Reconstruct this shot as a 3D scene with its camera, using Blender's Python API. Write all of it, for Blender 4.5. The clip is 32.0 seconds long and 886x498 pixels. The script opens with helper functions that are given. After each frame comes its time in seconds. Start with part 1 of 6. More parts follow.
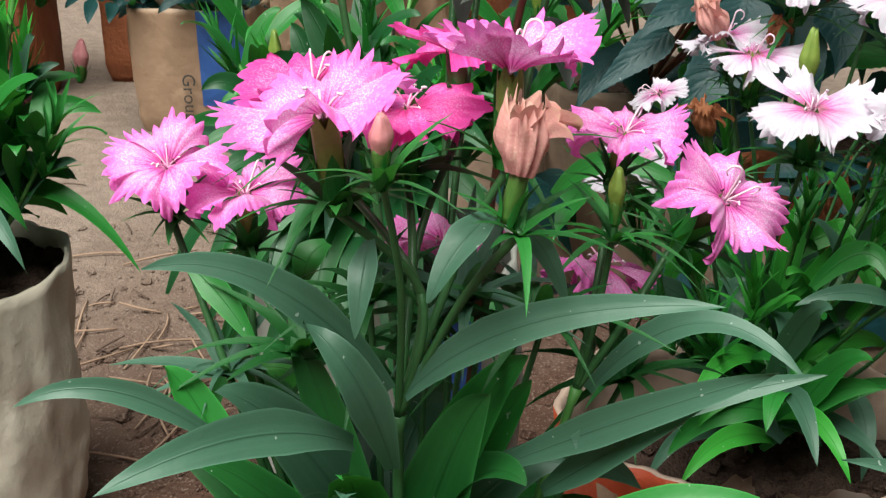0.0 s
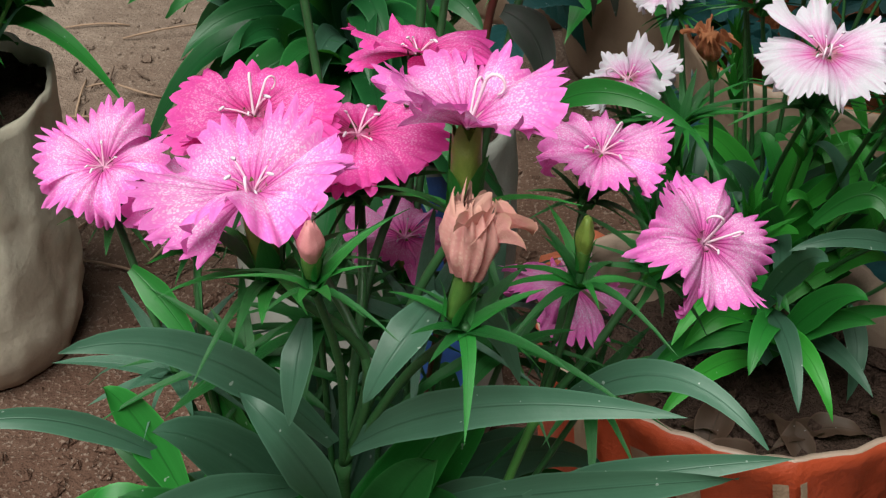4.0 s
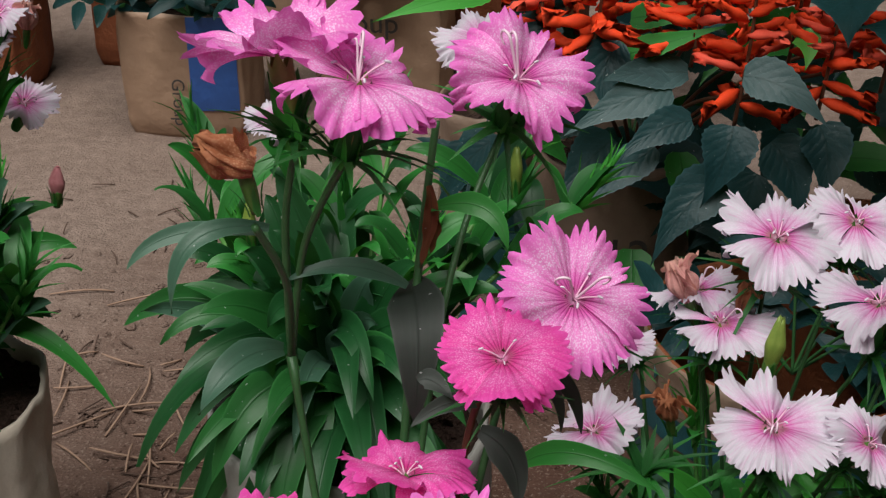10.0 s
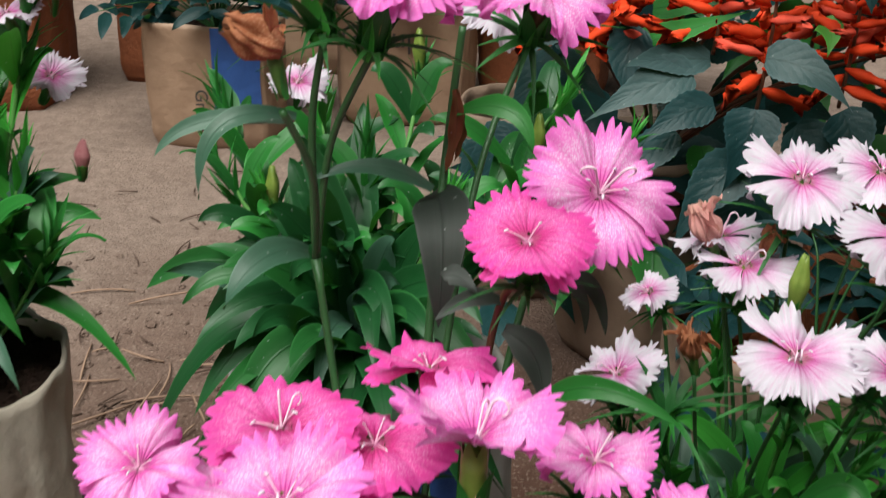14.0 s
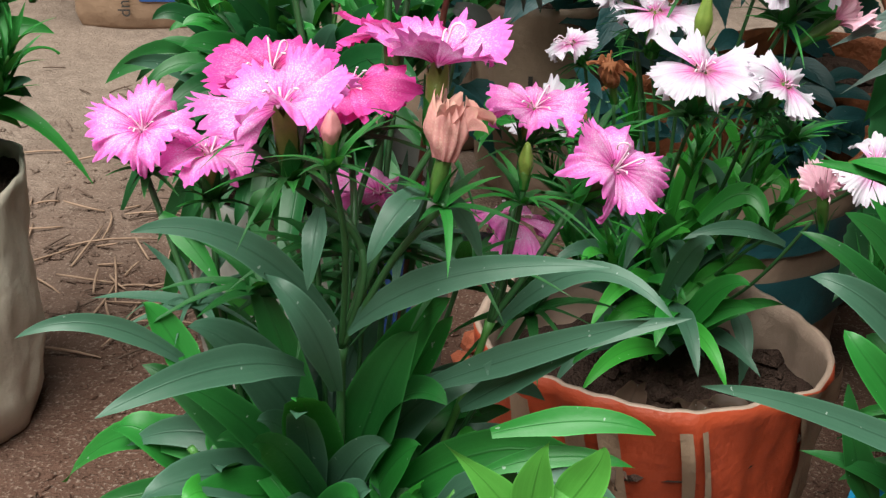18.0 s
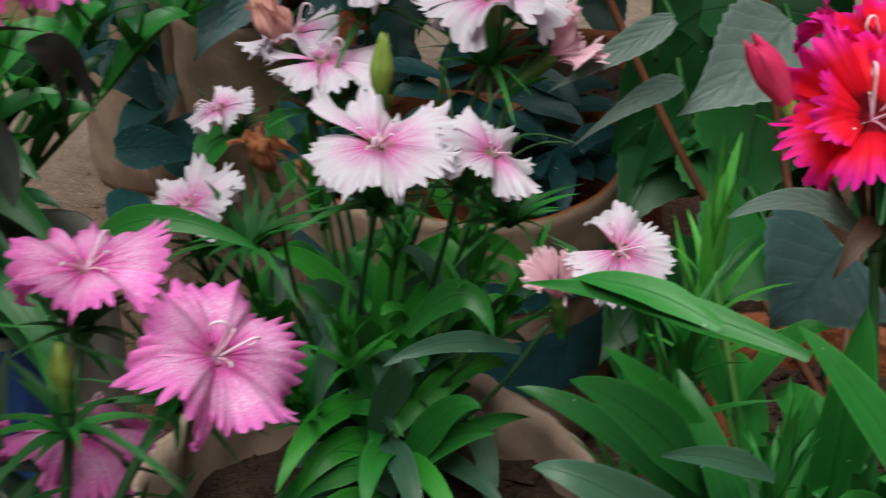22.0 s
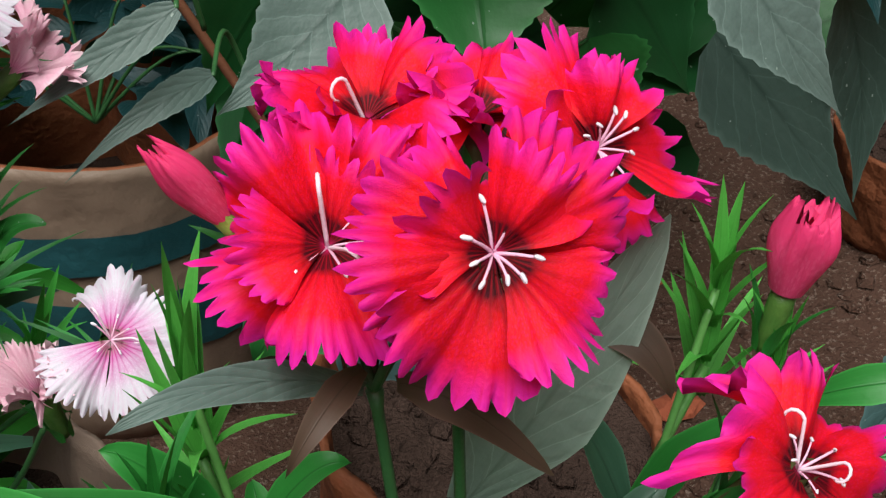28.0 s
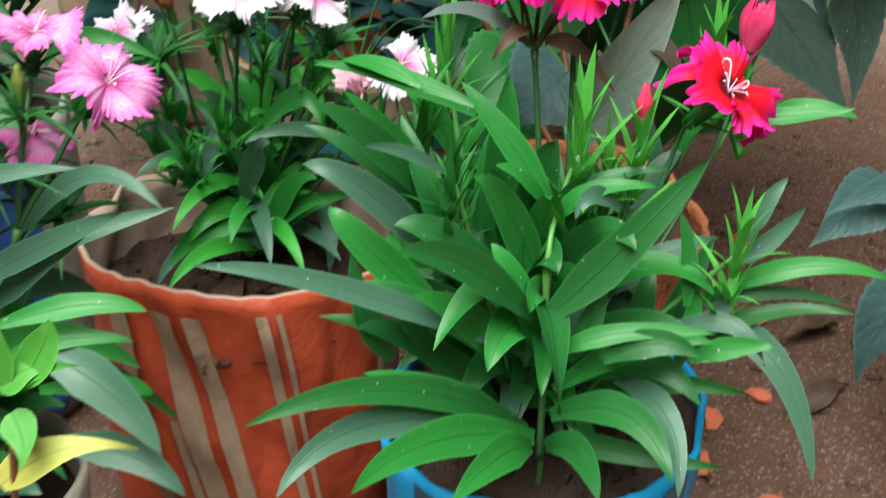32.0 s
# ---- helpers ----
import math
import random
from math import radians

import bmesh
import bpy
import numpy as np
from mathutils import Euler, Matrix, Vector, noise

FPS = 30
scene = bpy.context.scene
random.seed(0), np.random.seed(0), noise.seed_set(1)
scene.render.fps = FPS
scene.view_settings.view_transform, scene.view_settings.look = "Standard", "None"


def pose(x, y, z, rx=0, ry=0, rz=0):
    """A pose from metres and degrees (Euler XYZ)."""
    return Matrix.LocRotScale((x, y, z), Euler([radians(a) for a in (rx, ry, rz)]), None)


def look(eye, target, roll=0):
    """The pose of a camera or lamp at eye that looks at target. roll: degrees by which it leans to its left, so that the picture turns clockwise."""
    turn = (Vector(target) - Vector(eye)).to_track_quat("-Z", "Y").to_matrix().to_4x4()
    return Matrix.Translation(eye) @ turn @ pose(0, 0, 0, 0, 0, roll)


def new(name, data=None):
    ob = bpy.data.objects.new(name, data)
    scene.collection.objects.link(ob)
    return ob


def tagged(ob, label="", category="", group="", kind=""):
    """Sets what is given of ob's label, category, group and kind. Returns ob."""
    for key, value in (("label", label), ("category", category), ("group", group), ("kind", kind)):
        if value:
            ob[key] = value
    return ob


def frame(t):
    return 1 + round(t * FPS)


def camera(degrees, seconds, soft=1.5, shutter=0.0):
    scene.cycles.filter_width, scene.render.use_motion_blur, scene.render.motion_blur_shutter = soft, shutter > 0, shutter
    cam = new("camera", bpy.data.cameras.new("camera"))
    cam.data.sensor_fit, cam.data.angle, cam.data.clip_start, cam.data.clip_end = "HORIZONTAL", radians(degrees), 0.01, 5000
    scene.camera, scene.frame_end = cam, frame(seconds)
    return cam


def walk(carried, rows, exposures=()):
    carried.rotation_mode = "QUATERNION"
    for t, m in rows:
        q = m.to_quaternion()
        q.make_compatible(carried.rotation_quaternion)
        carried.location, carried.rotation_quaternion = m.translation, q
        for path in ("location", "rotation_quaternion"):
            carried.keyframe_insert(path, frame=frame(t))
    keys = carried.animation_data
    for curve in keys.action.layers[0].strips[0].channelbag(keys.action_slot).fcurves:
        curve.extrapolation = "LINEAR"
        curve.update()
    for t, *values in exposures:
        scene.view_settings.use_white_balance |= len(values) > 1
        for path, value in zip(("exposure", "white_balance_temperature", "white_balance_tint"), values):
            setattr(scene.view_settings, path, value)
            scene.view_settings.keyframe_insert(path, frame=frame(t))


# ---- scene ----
cam = camera(37.10, 32.0, 1.25, 0.4)
PATH = [
    (0, (0.0359, 0.0107, 0.4147), (-0.0116, 0.4729, 0.2301), -1.39),
    (0.5, (0.0380, 0.0188, 0.4190), (-0.0107, 0.4750, 0.2203), -1.36),
    (1, (0.0392, 0.0285, 0.4255), (-0.0094, 0.4809, 0.2182), -1.35),
    (1.5, (0.0418, 0.0360, 0.4310), (-0.0092, 0.4815, 0.2100), -1.97),
    (2, (0.0420, 0.0423, 0.4400), (-0.0111, 0.4788, 0.2021), -1.58),
    (2.5, (0.0432, 0.0492, 0.4460), (-0.0124, 0.4745, 0.1890), -1.68),
    (3, (0.0471, 0.0572, 0.4577), (-0.0119, 0.4783, 0.1948), -2.16),
    (3.5, (0.0492, 0.0613, 0.4701), (-0.0080, 0.4749, 0.1950), -1.31),
    (5.5, (0.0340, 0.1031, 0.4731), (-0.0152, 0.4959, 0.1677), -0.03),
    (6, (0.0377, 0.1091, 0.4746), (-0.0129, 0.5007, 0.1678), -0.86),
    (6.5, (0.0405, 0.1107, 0.4725), (-0.0051, 0.5159, 0.1831), -0.63),
    (7, (0.0425, 0.1127, 0.4715), (0.0006, 0.5311, 0.2009), -0.29),
    (7.5, (0.0432, 0.1086, 0.4704), (0.0051, 0.5466, 0.2323), 0.13),
    (8, (0.0420, 0.0983, 0.4626), (0.0084, 0.5488, 0.2483), 0.71),
    (8.5, (0.0398, 0.0896, 0.4705), (0.0050, 0.5460, 0.2693), 0.74),
    (9, (0.0436, 0.0876, 0.4854), (0.0093, 0.5339, 0.2625), 0.97),
    (9.5, (0.0463, 0.0763, 0.5143), (0.0056, 0.5234, 0.2943), 0.61),
    (10, (0.0442, 0.0659, 0.5341), (-0.0019, 0.5113, 0.3116), 0.02),
    (10.5, (0.0455, 0.0547, 0.5403), (-0.0061, 0.4976, 0.3139), -0.29),
    (11, (0.0401, 0.0709, 0.5528), (-0.0145, 0.5145, 0.3288), -0.67),
    (11.5, (0.0413, 0.1008, 0.5379), (-0.0088, 0.5409, 0.3060), -0.41),
    (12, (0.0417, 0.1156, 0.5273), (-0.0060, 0.5573, 0.2979), -0.65),
    (12.5, (0.0385, 0.1185, 0.5253), (-0.0084, 0.5674, 0.3102), -0.85),
    (13, (0.0304, 0.1078, 0.5134), (-0.0200, 0.5609, 0.3079), -0.08),
    (13.5, (0.0353, 0.0875, 0.4978), (-0.0139, 0.5423, 0.2959), 0.29),
    (14, (0.0445, 0.0488, 0.5003), (-0.0095, 0.5010, 0.2940), 0.15),
    (14.5, (0.0479, 0.0087, 0.4877), (-0.0177, 0.4545, 0.2710), 0.94),
    (15, (0.0565, -0.0146, 0.4749), (-0.0032, 0.4288, 0.2516), 0.63),
    (15.5, (0.0596, -0.0291, 0.4714), (0.0047, 0.4145, 0.2472), 0.50),
    (17.5, (0.0449, -0.0451, 0.4603), (0.0159, 0.3988, 0.2320), 0.19),
    (18, (0.0389, -0.0351, 0.4574), (0.0193, 0.4099, 0.2302), 0.60),
    (18.5, (0.0369, -0.0130, 0.4540), (0.0266, 0.4313, 0.2248), 0.97),
    (19, (0.0374, 0.0109, 0.4531), (0.0176, 0.4556, 0.2254), 0.85),
    (19.5, (0.0366, 0.0278, 0.4478), (0.0132, 0.4716, 0.2187), 0.39),
    (20, (0.0407, 0.0498, 0.4440), (0.0329, 0.4920, 0.2108), 0.15),
    (20.5, (0.0487, 0.0686, 0.4376), (0.0577, 0.5129, 0.2085), -0.81),
    (21, (0.0578, 0.0798, 0.4377), (0.0719, 0.5269, 0.2143), -2.15),
    (21.5, (0.0649, 0.0849, 0.4376), (0.0928, 0.5299, 0.2113), -1.57),
    (22, (0.0872, 0.1013, 0.4367), (0.1434, 0.5404, 0.2043), -1.00),
    (22.5, (0.1018, 0.1172, 0.4412), (0.1887, 0.5453, 0.1979), 0.72),
    (23, (0.1140, 0.1191, 0.4400), (0.2163, 0.5431, 0.1955), 1.55),
    (23.5, (0.1365, 0.1229, 0.4420), (0.2495, 0.5446, 0.1982), 1.59),
    (24, (0.1578, 0.1295, 0.4396), (0.2817, 0.5442, 0.1891), 1.73),
    (24.5, (0.1663, 0.1359, 0.4387), (0.2913, 0.5461, 0.1817), 1.52),
    (25, (0.1725, 0.1375, 0.4413), (0.2981, 0.5464, 0.1825), 1.37),
    (25.5, (0.1753, 0.1522, 0.4441), (0.2945, 0.5556, 0.1738), 1.44),
    (27.5, (0.1815, 0.1930, 0.4456), (0.2960, 0.5722, 0.1405), -1.08),
    (28, (0.1824, 0.1901, 0.4495), (0.2955, 0.5719, 0.1472), -0.87),
    (28.5, (0.1802, 0.1616, 0.4573), (0.2943, 0.5503, 0.1643), -0.02),
    (29, (0.1755, 0.1316, 0.4592), (0.2982, 0.5325, 0.1867), 0.82),
    (29.5, (0.1733, 0.0975, 0.4555), (0.2939, 0.5094, 0.1990), 1.15),
    (30, (0.1595, 0.0616, 0.4495), (0.2770, 0.4815, 0.2048), 1.37),
    (30.5, (0.1503, 0.0346, 0.4364), (0.2612, 0.4644, 0.2062), 1.52),
    (31, (0.1383, 0.0026, 0.4345), (0.2375, 0.4356, 0.2051), 1.63),
    (31.5, (0.1257, -0.0425, 0.4498), (0.2085, 0.3936, 0.2198), 1.94),
    (32, (0.1237, -0.0884, 0.4731), (0.1830, 0.3397, 0.2218), 0.31),
]
EXPOSURES = [(0.0, 0.9, 6450, -2), (3.0, 0.75, 6450, -6), (6.0, -0.1, 6500, 6), (9.0, 0.0, 6500, 8), (13.0, 0.15, 6500, 6), (14.0, 0.5, 6500, 3), (15.0, 0.5, 6450, 0), (17.0, 0.85, 6500, 1), (20.0, 0.7, 6400, -5), (22.5, 0.2, 6450, 2), (25.0, 0.5, 6350, 4), (28.0, 0.5, 6350, 3), (30.5, 0.8, 6350, 2), (32.0, 1.2, 6400, -3)]
walk(cam, [(t, look(eye, target, roll)) for t, eye, target, roll in PATH], EXPOSURES)

# ---- light ----
world = bpy.data.worlds.new("overcast_sky")
scene.world = world
world.use_nodes = True
_wn = world.node_tree
_sky = _wn.nodes.new("ShaderNodeTexSky")
_sky.sky_type = "NISHITA"
_sky.sun_disc = False
_sky.sun_elevation, _sky.sun_rotation = radians(58), radians(200)
_sky.air_density, _sky.dust_density, _sky.ozone_density = 0.6, 7.0, 0.0
_wn.links.new(_sky.outputs[0], _wn.nodes["Background"].inputs[0])
_wn.nodes["Background"].inputs[1].default_value = 0.006
sun = new("sun", bpy.data.lights.new("sun", "SUN"))
sun.data.energy, sun.data.angle, sun.data.color = 4.5, radians(48), (1.0, 0.97, 0.94)
sun.matrix_world = look((-0.35, -0.75, 2.6), (0.1, 0.3, 0))


# ---- materials ----
class Nodes:
    """A small wrapper to write node trees in few lines."""

    def __init__(self, name):
        self.mat = bpy.data.materials.new(name)
        self.mat.use_nodes = True
        self.t = self.mat.node_tree
        self.bsdf = self.t.nodes["Principled BSDF"]
        self.out = self.t.nodes["Material Output"]

    def n(self, kind, **values):
        node = self.t.nodes.new("ShaderNode" + kind)
        for key, v in values.items():
            node.inputs[key.replace("_", " ")].default_value = v
        return node

    def link(self, a, b):
        self.t.links.new(a, b)

    def ramp(self, fac, *stops):
        r = self.t.nodes.new("ShaderNodeValToRGB")
        e = r.color_ramp.elements
        e[0].position, e[0].color = stops[0][0], (*stops[0][1], 1)
        e[1].position, e[1].color = stops[-1][0], (*stops[-1][1], 1)
        for p, c in stops[1:-1]:
            e.new(p).color = (*c, 1)
        self.link(fac, r.inputs[0])
        return r.outputs[0]

    def mix(self, fac, a, b, mode="MIX"):
        m = self.t.nodes.new("ShaderNodeMix")
        m.data_type, m.blend_type = "RGBA", mode
        for sock, v in ((m.inputs[0], fac), (m.inputs[6], a), (m.inputs[7], b)):
            if isinstance(v, (int, float)):
                sock.default_value = v
            elif isinstance(v, tuple):
                sock.default_value = (*v, 1)
            else:
                self.link(v, sock)
        return m.outputs[2]

    def math(self, op, a, b=0.0, c=0.0):
        m = self.t.nodes.new("ShaderNodeMath")
        m.operation = op
        for sock, v in zip(m.inputs, (a, b, c)):
            if isinstance(v, (int, float)):
                sock.default_value = v
            else:
                self.link(v, sock)
        return m.outputs[0]

    def noise(self, scale, detail=3.0, vec=None, rough=0.55):
        x = self.n("TexNoise", Scale=scale, Detail=detail, Roughness=rough)
        if vec is not None:
            self.link(vec, x.inputs[0])
        return x.outputs[0]

    def coord(self, which="Object"):
        return self.t.nodes.new("ShaderNodeTexCoord").outputs[which]

    def scaled(self, vec, s):
        m = self.t.nodes.new("ShaderNodeMapping")
        m.inputs["Scale"].default_value = s
        self.link(vec, m.inputs[0])
        return m.outputs[0]

    def chance(self):
        return self.t.nodes.new("ShaderNodeObjectInfo").outputs["Random"]

    def uv(self):
        s = self.t.nodes.new("ShaderNodeSeparateXYZ")
        self.link(self.coord("UV"), s.inputs[0])
        return s.outputs[0], s.outputs[1]

    def bump(self, height, strength, distance=0.001):
        b = self.n("Bump", Strength=strength, Distance=distance)
        self.link(height, b.inputs["Height"])
        self.link(b.outputs[0], self.bsdf.inputs["Normal"])

    def done(self, color, rough=0.5, spec=0.5, metal=0.0):
        c = self.bsdf.inputs["Base Color"]
        if isinstance(color, tuple):
            c.default_value = (*color, 1)
        else:
            self.link(color, c)
        if isinstance(rough, (int, float)):
            self.bsdf.inputs["Roughness"].default_value = rough
        else:
            self.link(rough, self.bsdf.inputs["Roughness"])
        self.bsdf.inputs["Specular IOR Level"].default_value = spec
        self.bsdf.inputs["Metallic"].default_value = metal
        return self.mat

    def translucent(self, color, share):
        """Lets light through thin blades and petals."""
        tr = self.n("BsdfTranslucent")
        self.link(color, tr.inputs[0])
        mix = self.n("MixShader", Fac=share)
        self.link(self.bsdf.outputs[0], mix.inputs[1])
        self.link(tr.outputs[0], mix.inputs[2])
        self.link(mix.outputs[0], self.out.inputs[0])


def petal_material(name, edge, body, deep, eye, fleck, fleck_share, streak, turn=0.84, full=1.0, core=0.12, veil=0.5, thin=0.3):
    n = Nodes(name)
    u, v = n.uv()
    wob = n.noise(4.5, 2, n.coord())
    vv = n.math("ADD", v, n.math("MULTIPLY", n.math("SUBTRACT", wob, 0.5), 0.2))
    col = n.ramp(vv, (0.0, eye), (core, eye), (core + 0.1, deep), (min(0.5, turn - 0.05), body), (turn, body), (full, edge))
    # dense pale mottling and droplets over the middle of the petal
    comb = n.t.nodes.new("ShaderNodeCombineXYZ")
    n.link(n.math("MULTIPLY", u, 1.25), comb.inputs[0])
    n.link(n.math("MULTIPLY", v, 0.72), comb.inputs[1])
    n.link(n.chance(), comb.inputs[2])
    spots = n.noise(27, 3, comb.outputs[0], 0.75)
    patch = n.noise(2.4, 2, n.coord())
    cells = n.n("TexVoronoi", Scale=46)
    n.link(comb.outputs[0], cells.inputs["Vector"])
    dots = n.math("MULTIPLY", n.math("SUBTRACT", 0.54, cells.outputs["Distance"]), 6.0)
    dots = n.math("MULTIPLY", dots, n.math("MINIMUM", n.math("MAXIMUM", n.math("MULTIPLY", n.math("SUBTRACT", spots, 0.36), 5.0), 0.0), 1.0))
    dots = n.math("MINIMUM", n.math("MAXIMUM", dots, 0.0), 1.0)
    mid = n.math("SUBTRACT", 1.25, n.math("MULTIPLY", n.math("ABSOLUTE", n.math("SUBTRACT", vv, 0.55)), 3.1))
    mid = n.math("MINIMUM", n.math("MAXIMUM", mid, 0.1), 1.0)
    cover = n.math("MULTIPLY", mid, n.math("MINIMUM", n.math("MULTIPLY", patch, 1.6), 1.0))
    col = n.mix(n.math("MULTIPLY", cover, veil * fleck_share), col, fleck)
    col = n.mix(n.math("MULTIPLY", n.math("MULTIPLY", dots, cover), fleck_share), col, fleck)
    # hair-fine darker streaks that run the whole length
    hair = n.noise(1.0, 2, n.scaled(n.coord("UV"), (42, 3.2, 1)), 0.6)
    hair = n.math("MINIMUM", n.math("MAXIMUM", n.math("MULTIPLY", n.math("SUBTRACT", hair, 0.5), 5.0), 0.0), 1.0)
    col = n.mix(n.math("MULTIPLY", hair, 0.34), col, deep)
    # dark veins that fan out from the throat, fading half way
    wave = n.t.nodes.new("ShaderNodeTexWave")
    wave.inputs["Scale"].default_value = 2.3
    wave.inputs["Distortion"].default_value = 1.6
    fan = n.t.nodes.new("ShaderNodeCombineXYZ")
    n.link(u, fan.inputs[0])
    n.link(n.math("MULTIPLY", v, 0.25), fan.inputs[1])
    n.link(fan.outputs[0], wave.inputs[0])
    near = n.math("SUBTRACT", 1.35, n.math("MULTIPLY", vv, 2.5))
    near = n.math("MAXIMUM", near, 0.07)
    line = n.math("MULTIPLY", n.math("POWER", wave.outputs[1], 3.5), n.math("MINIMUM", near, 0.95))
    col = n.mix(line, col, streak)
    # pale throat
    col = n.mix(n.math("MINIMUM", n.math("MAXIMUM", n.math("SUBTRACT", 1.0, n.math("MULTIPLY", v, 13.0)), 0.0), 0.8), col, tuple(0.5 * a + 0.5 * b for a, b in zip(eye, fleck)))
    tone = n.math("ADD", 0.88, n.math("MULTIPLY", n.chance(), 0.24))
    hsv = n.n("HueSaturation")
    n.link(tone, hsv.inputs["Value"])
    n.link(col, hsv.inputs["Color"])
    n.bump(n.math("ADD", n.math("MULTIPLY", wave.outputs[1], 0.8), n.math("MULTIPLY", spots, 1.3)), 0.3, 0.0006)
    n.translucent(hsv.outputs[0], thin)
    return n.done(hsv.outputs[0], 0.6, 0.2)


PETAL = {
    "pink": petal_material("petal_pink", (0.87, 0.2, 0.66), (0.86, 0.17, 0.61), (0.8, 0.1, 0.5), (0.62, 0.14, 0.36), (0.99, 0.74, 0.97), 0.95, (0.42, 0.008, 0.2), veil=0.3, thin=0.36),
    "magenta": petal_material("petal_magenta", (0.85, 0.1, 0.48), (0.78, 0.055, 0.38), (0.66, 0.03, 0.26), (0.5, 0.1, 0.22), (0.95, 0.48, 0.82), 0.65, (0.34, 0.006, 0.12), veil=0.22, thin=0.36),
    "white": petal_material("petal_white_blush", (0.63, 0.6, 0.67), (0.62, 0.36, 0.56), (0.64, 0.18, 0.46), (0.42, 0.2, 0.22), (0.8, 0.66, 0.8), 0.5, (0.48, 0.01, 0.22), 0.44, 0.7, veil=0.2),
    "red": petal_material("petal_red", (0.76, 0.016, 0.38), (0.8, 0.004, 0.018), (0.62, 0.001, 0.006), (0.045, 0.001, 0.004), (0.82, 0.012, 0.16), 0.3, (0.3, 0.0, 0.012), 0.68, 1.0, 0.24, 0.1),
    "blush": petal_material("petal_pale_pink", (0.82, 0.58, 0.64), (0.76, 0.4, 0.52), (0.7, 0.26, 0.42), (0.5, 0.3, 0.3), (0.86, 0.66, 0.7), 0.5, (0.55, 0.12, 0.28)),
    "rose": petal_material("petal_dusty_rose", (0.72, 0.035, 0.16), (0.66, 0.04, 0.15), (0.5, 0.02, 0.08), (0.4, 0.02, 0.06), (0.8, 0.16, 0.32), 0.5, (0.4, 0.006, 0.05)),
    "wither": petal_material("petal_withered", (0.42, 0.17, 0.08), (0.32, 0.11, 0.05), (0.42, 0.17, 0.1), (0.3, 0.12, 0.06), (0.62, 0.34, 0.2), 0.6, (0.12, 0.035, 0.015), veil=0.1),
    "spent": petal_material("petal_spent_pink", (0.66, 0.38, 0.3), (0.66, 0.31, 0.29), (0.66, 0.22, 0.28), (0.4, 0.2, 0.1), (0.78, 0.52, 0.44), 0.6, (0.3, 0.09, 0.06), veil=0.2),
}


def leaf_material(name, dark, light, rough, veins=0.0):
    n = Nodes(name)
    u, v = n.uv()
    big = n.noise(28, 3, n.coord())
    col = n.mix(big, dark, light)
    col = n.mix(n.math("MULTIPLY", n.chance(), 0.65), col, light)
    rib = n.math("SUBTRACT", 1.0, n.math("MINIMUM", n.math("MULTIPLY", n.math("ABSOLUTE", n.math("SUBTRACT", u, 0.5)), 26.0), 1.0))
    col = n.mix(n.math("MULTIPLY", rib, 0.45), col, tuple(c * 0.6 for c in dark))
    rim = n.math("MULTIPLY", n.math("MAXIMUM", n.math("SUBTRACT", n.math("ABSOLUTE", n.math("SUBTRACT", u, 0.5)), 0.44), 0.0), 9.0)
    col = n.mix(rim, col, tuple(min(1, c * 1.7 + 0.02) for c in light))
    along = n.noise(1.0, 4, n.scaled(n.coord("UV"), (13, 1.1, 1)), 0.7)
    col = n.mix(n.math("MULTIPLY", n.math("MAXIMUM", n.math("SUBTRACT", along, 0.42), 0.0), 0.7), col, tuple(min(1, c * 1.5 + 0.012) for c in light))
    specks = n.math("GREATER_THAN", n.noise(480, 1, n.coord()), 0.775)
    col = n.mix(n.math("MULTIPLY", specks, 0.5), col, (0.42, 0.5, 0.44))
    relief = n.math("ADD", rib, n.math("MULTIPLY", n.noise(420, 2, n.coord()), 0.6))
    if veins:
        across = n.math("ABSOLUTE", n.math("SUBTRACT", u, 0.5))
        slope = n.math("SUBTRACT", n.math("MULTIPLY", v, 7.5), n.math("MULTIPLY", n.math("POWER", n.math("MULTIPLY", across, 2.0), 0.8), 2.4))
        wob = n.math("ADD", slope, n.math("MULTIPLY", n.noise(60, 2, n.coord()), 0.5))
        ridge = n.math("ABSOLUTE", n.math("SUBTRACT", n.math("FRACT", wob), 0.5))
        swell = n.math("SINE", n.math("MULTIPLY", ridge, 3.14))
        pucker = n.noise(330, 3, n.coord())
        relief = n.math("ADD", n.math("MULTIPLY", relief, 0.3), n.math("SUBTRACT", n.math("MULTIPLY", pucker, 1.3), n.math("MULTIPLY", n.math("POWER", swell, 3.0), 0.35)))
        col = n.mix(n.math("MULTIPLY", n.math("GREATER_THAN", ridge, 0.465), 0.22), col, tuple(c * 2.2 for c in light))
        col = n.mix(n.math("MULTIPLY", pucker, 0.25), col, tuple(c * 0.5 for c in dark))
    n.bump(relief, 0.3 if veins else 0.3, 0.0009 if veins else 0.0006)
    n.translucent(n.mix(0.5, col, (0.1, 0.42, 0.03)), 0.16)
    r = n.math("ADD", rough, n.math("MULTIPLY", n.noise(90, 2, n.coord()), 0.2))
    return n.done(col, r, 0.24 if veins else 0.4)


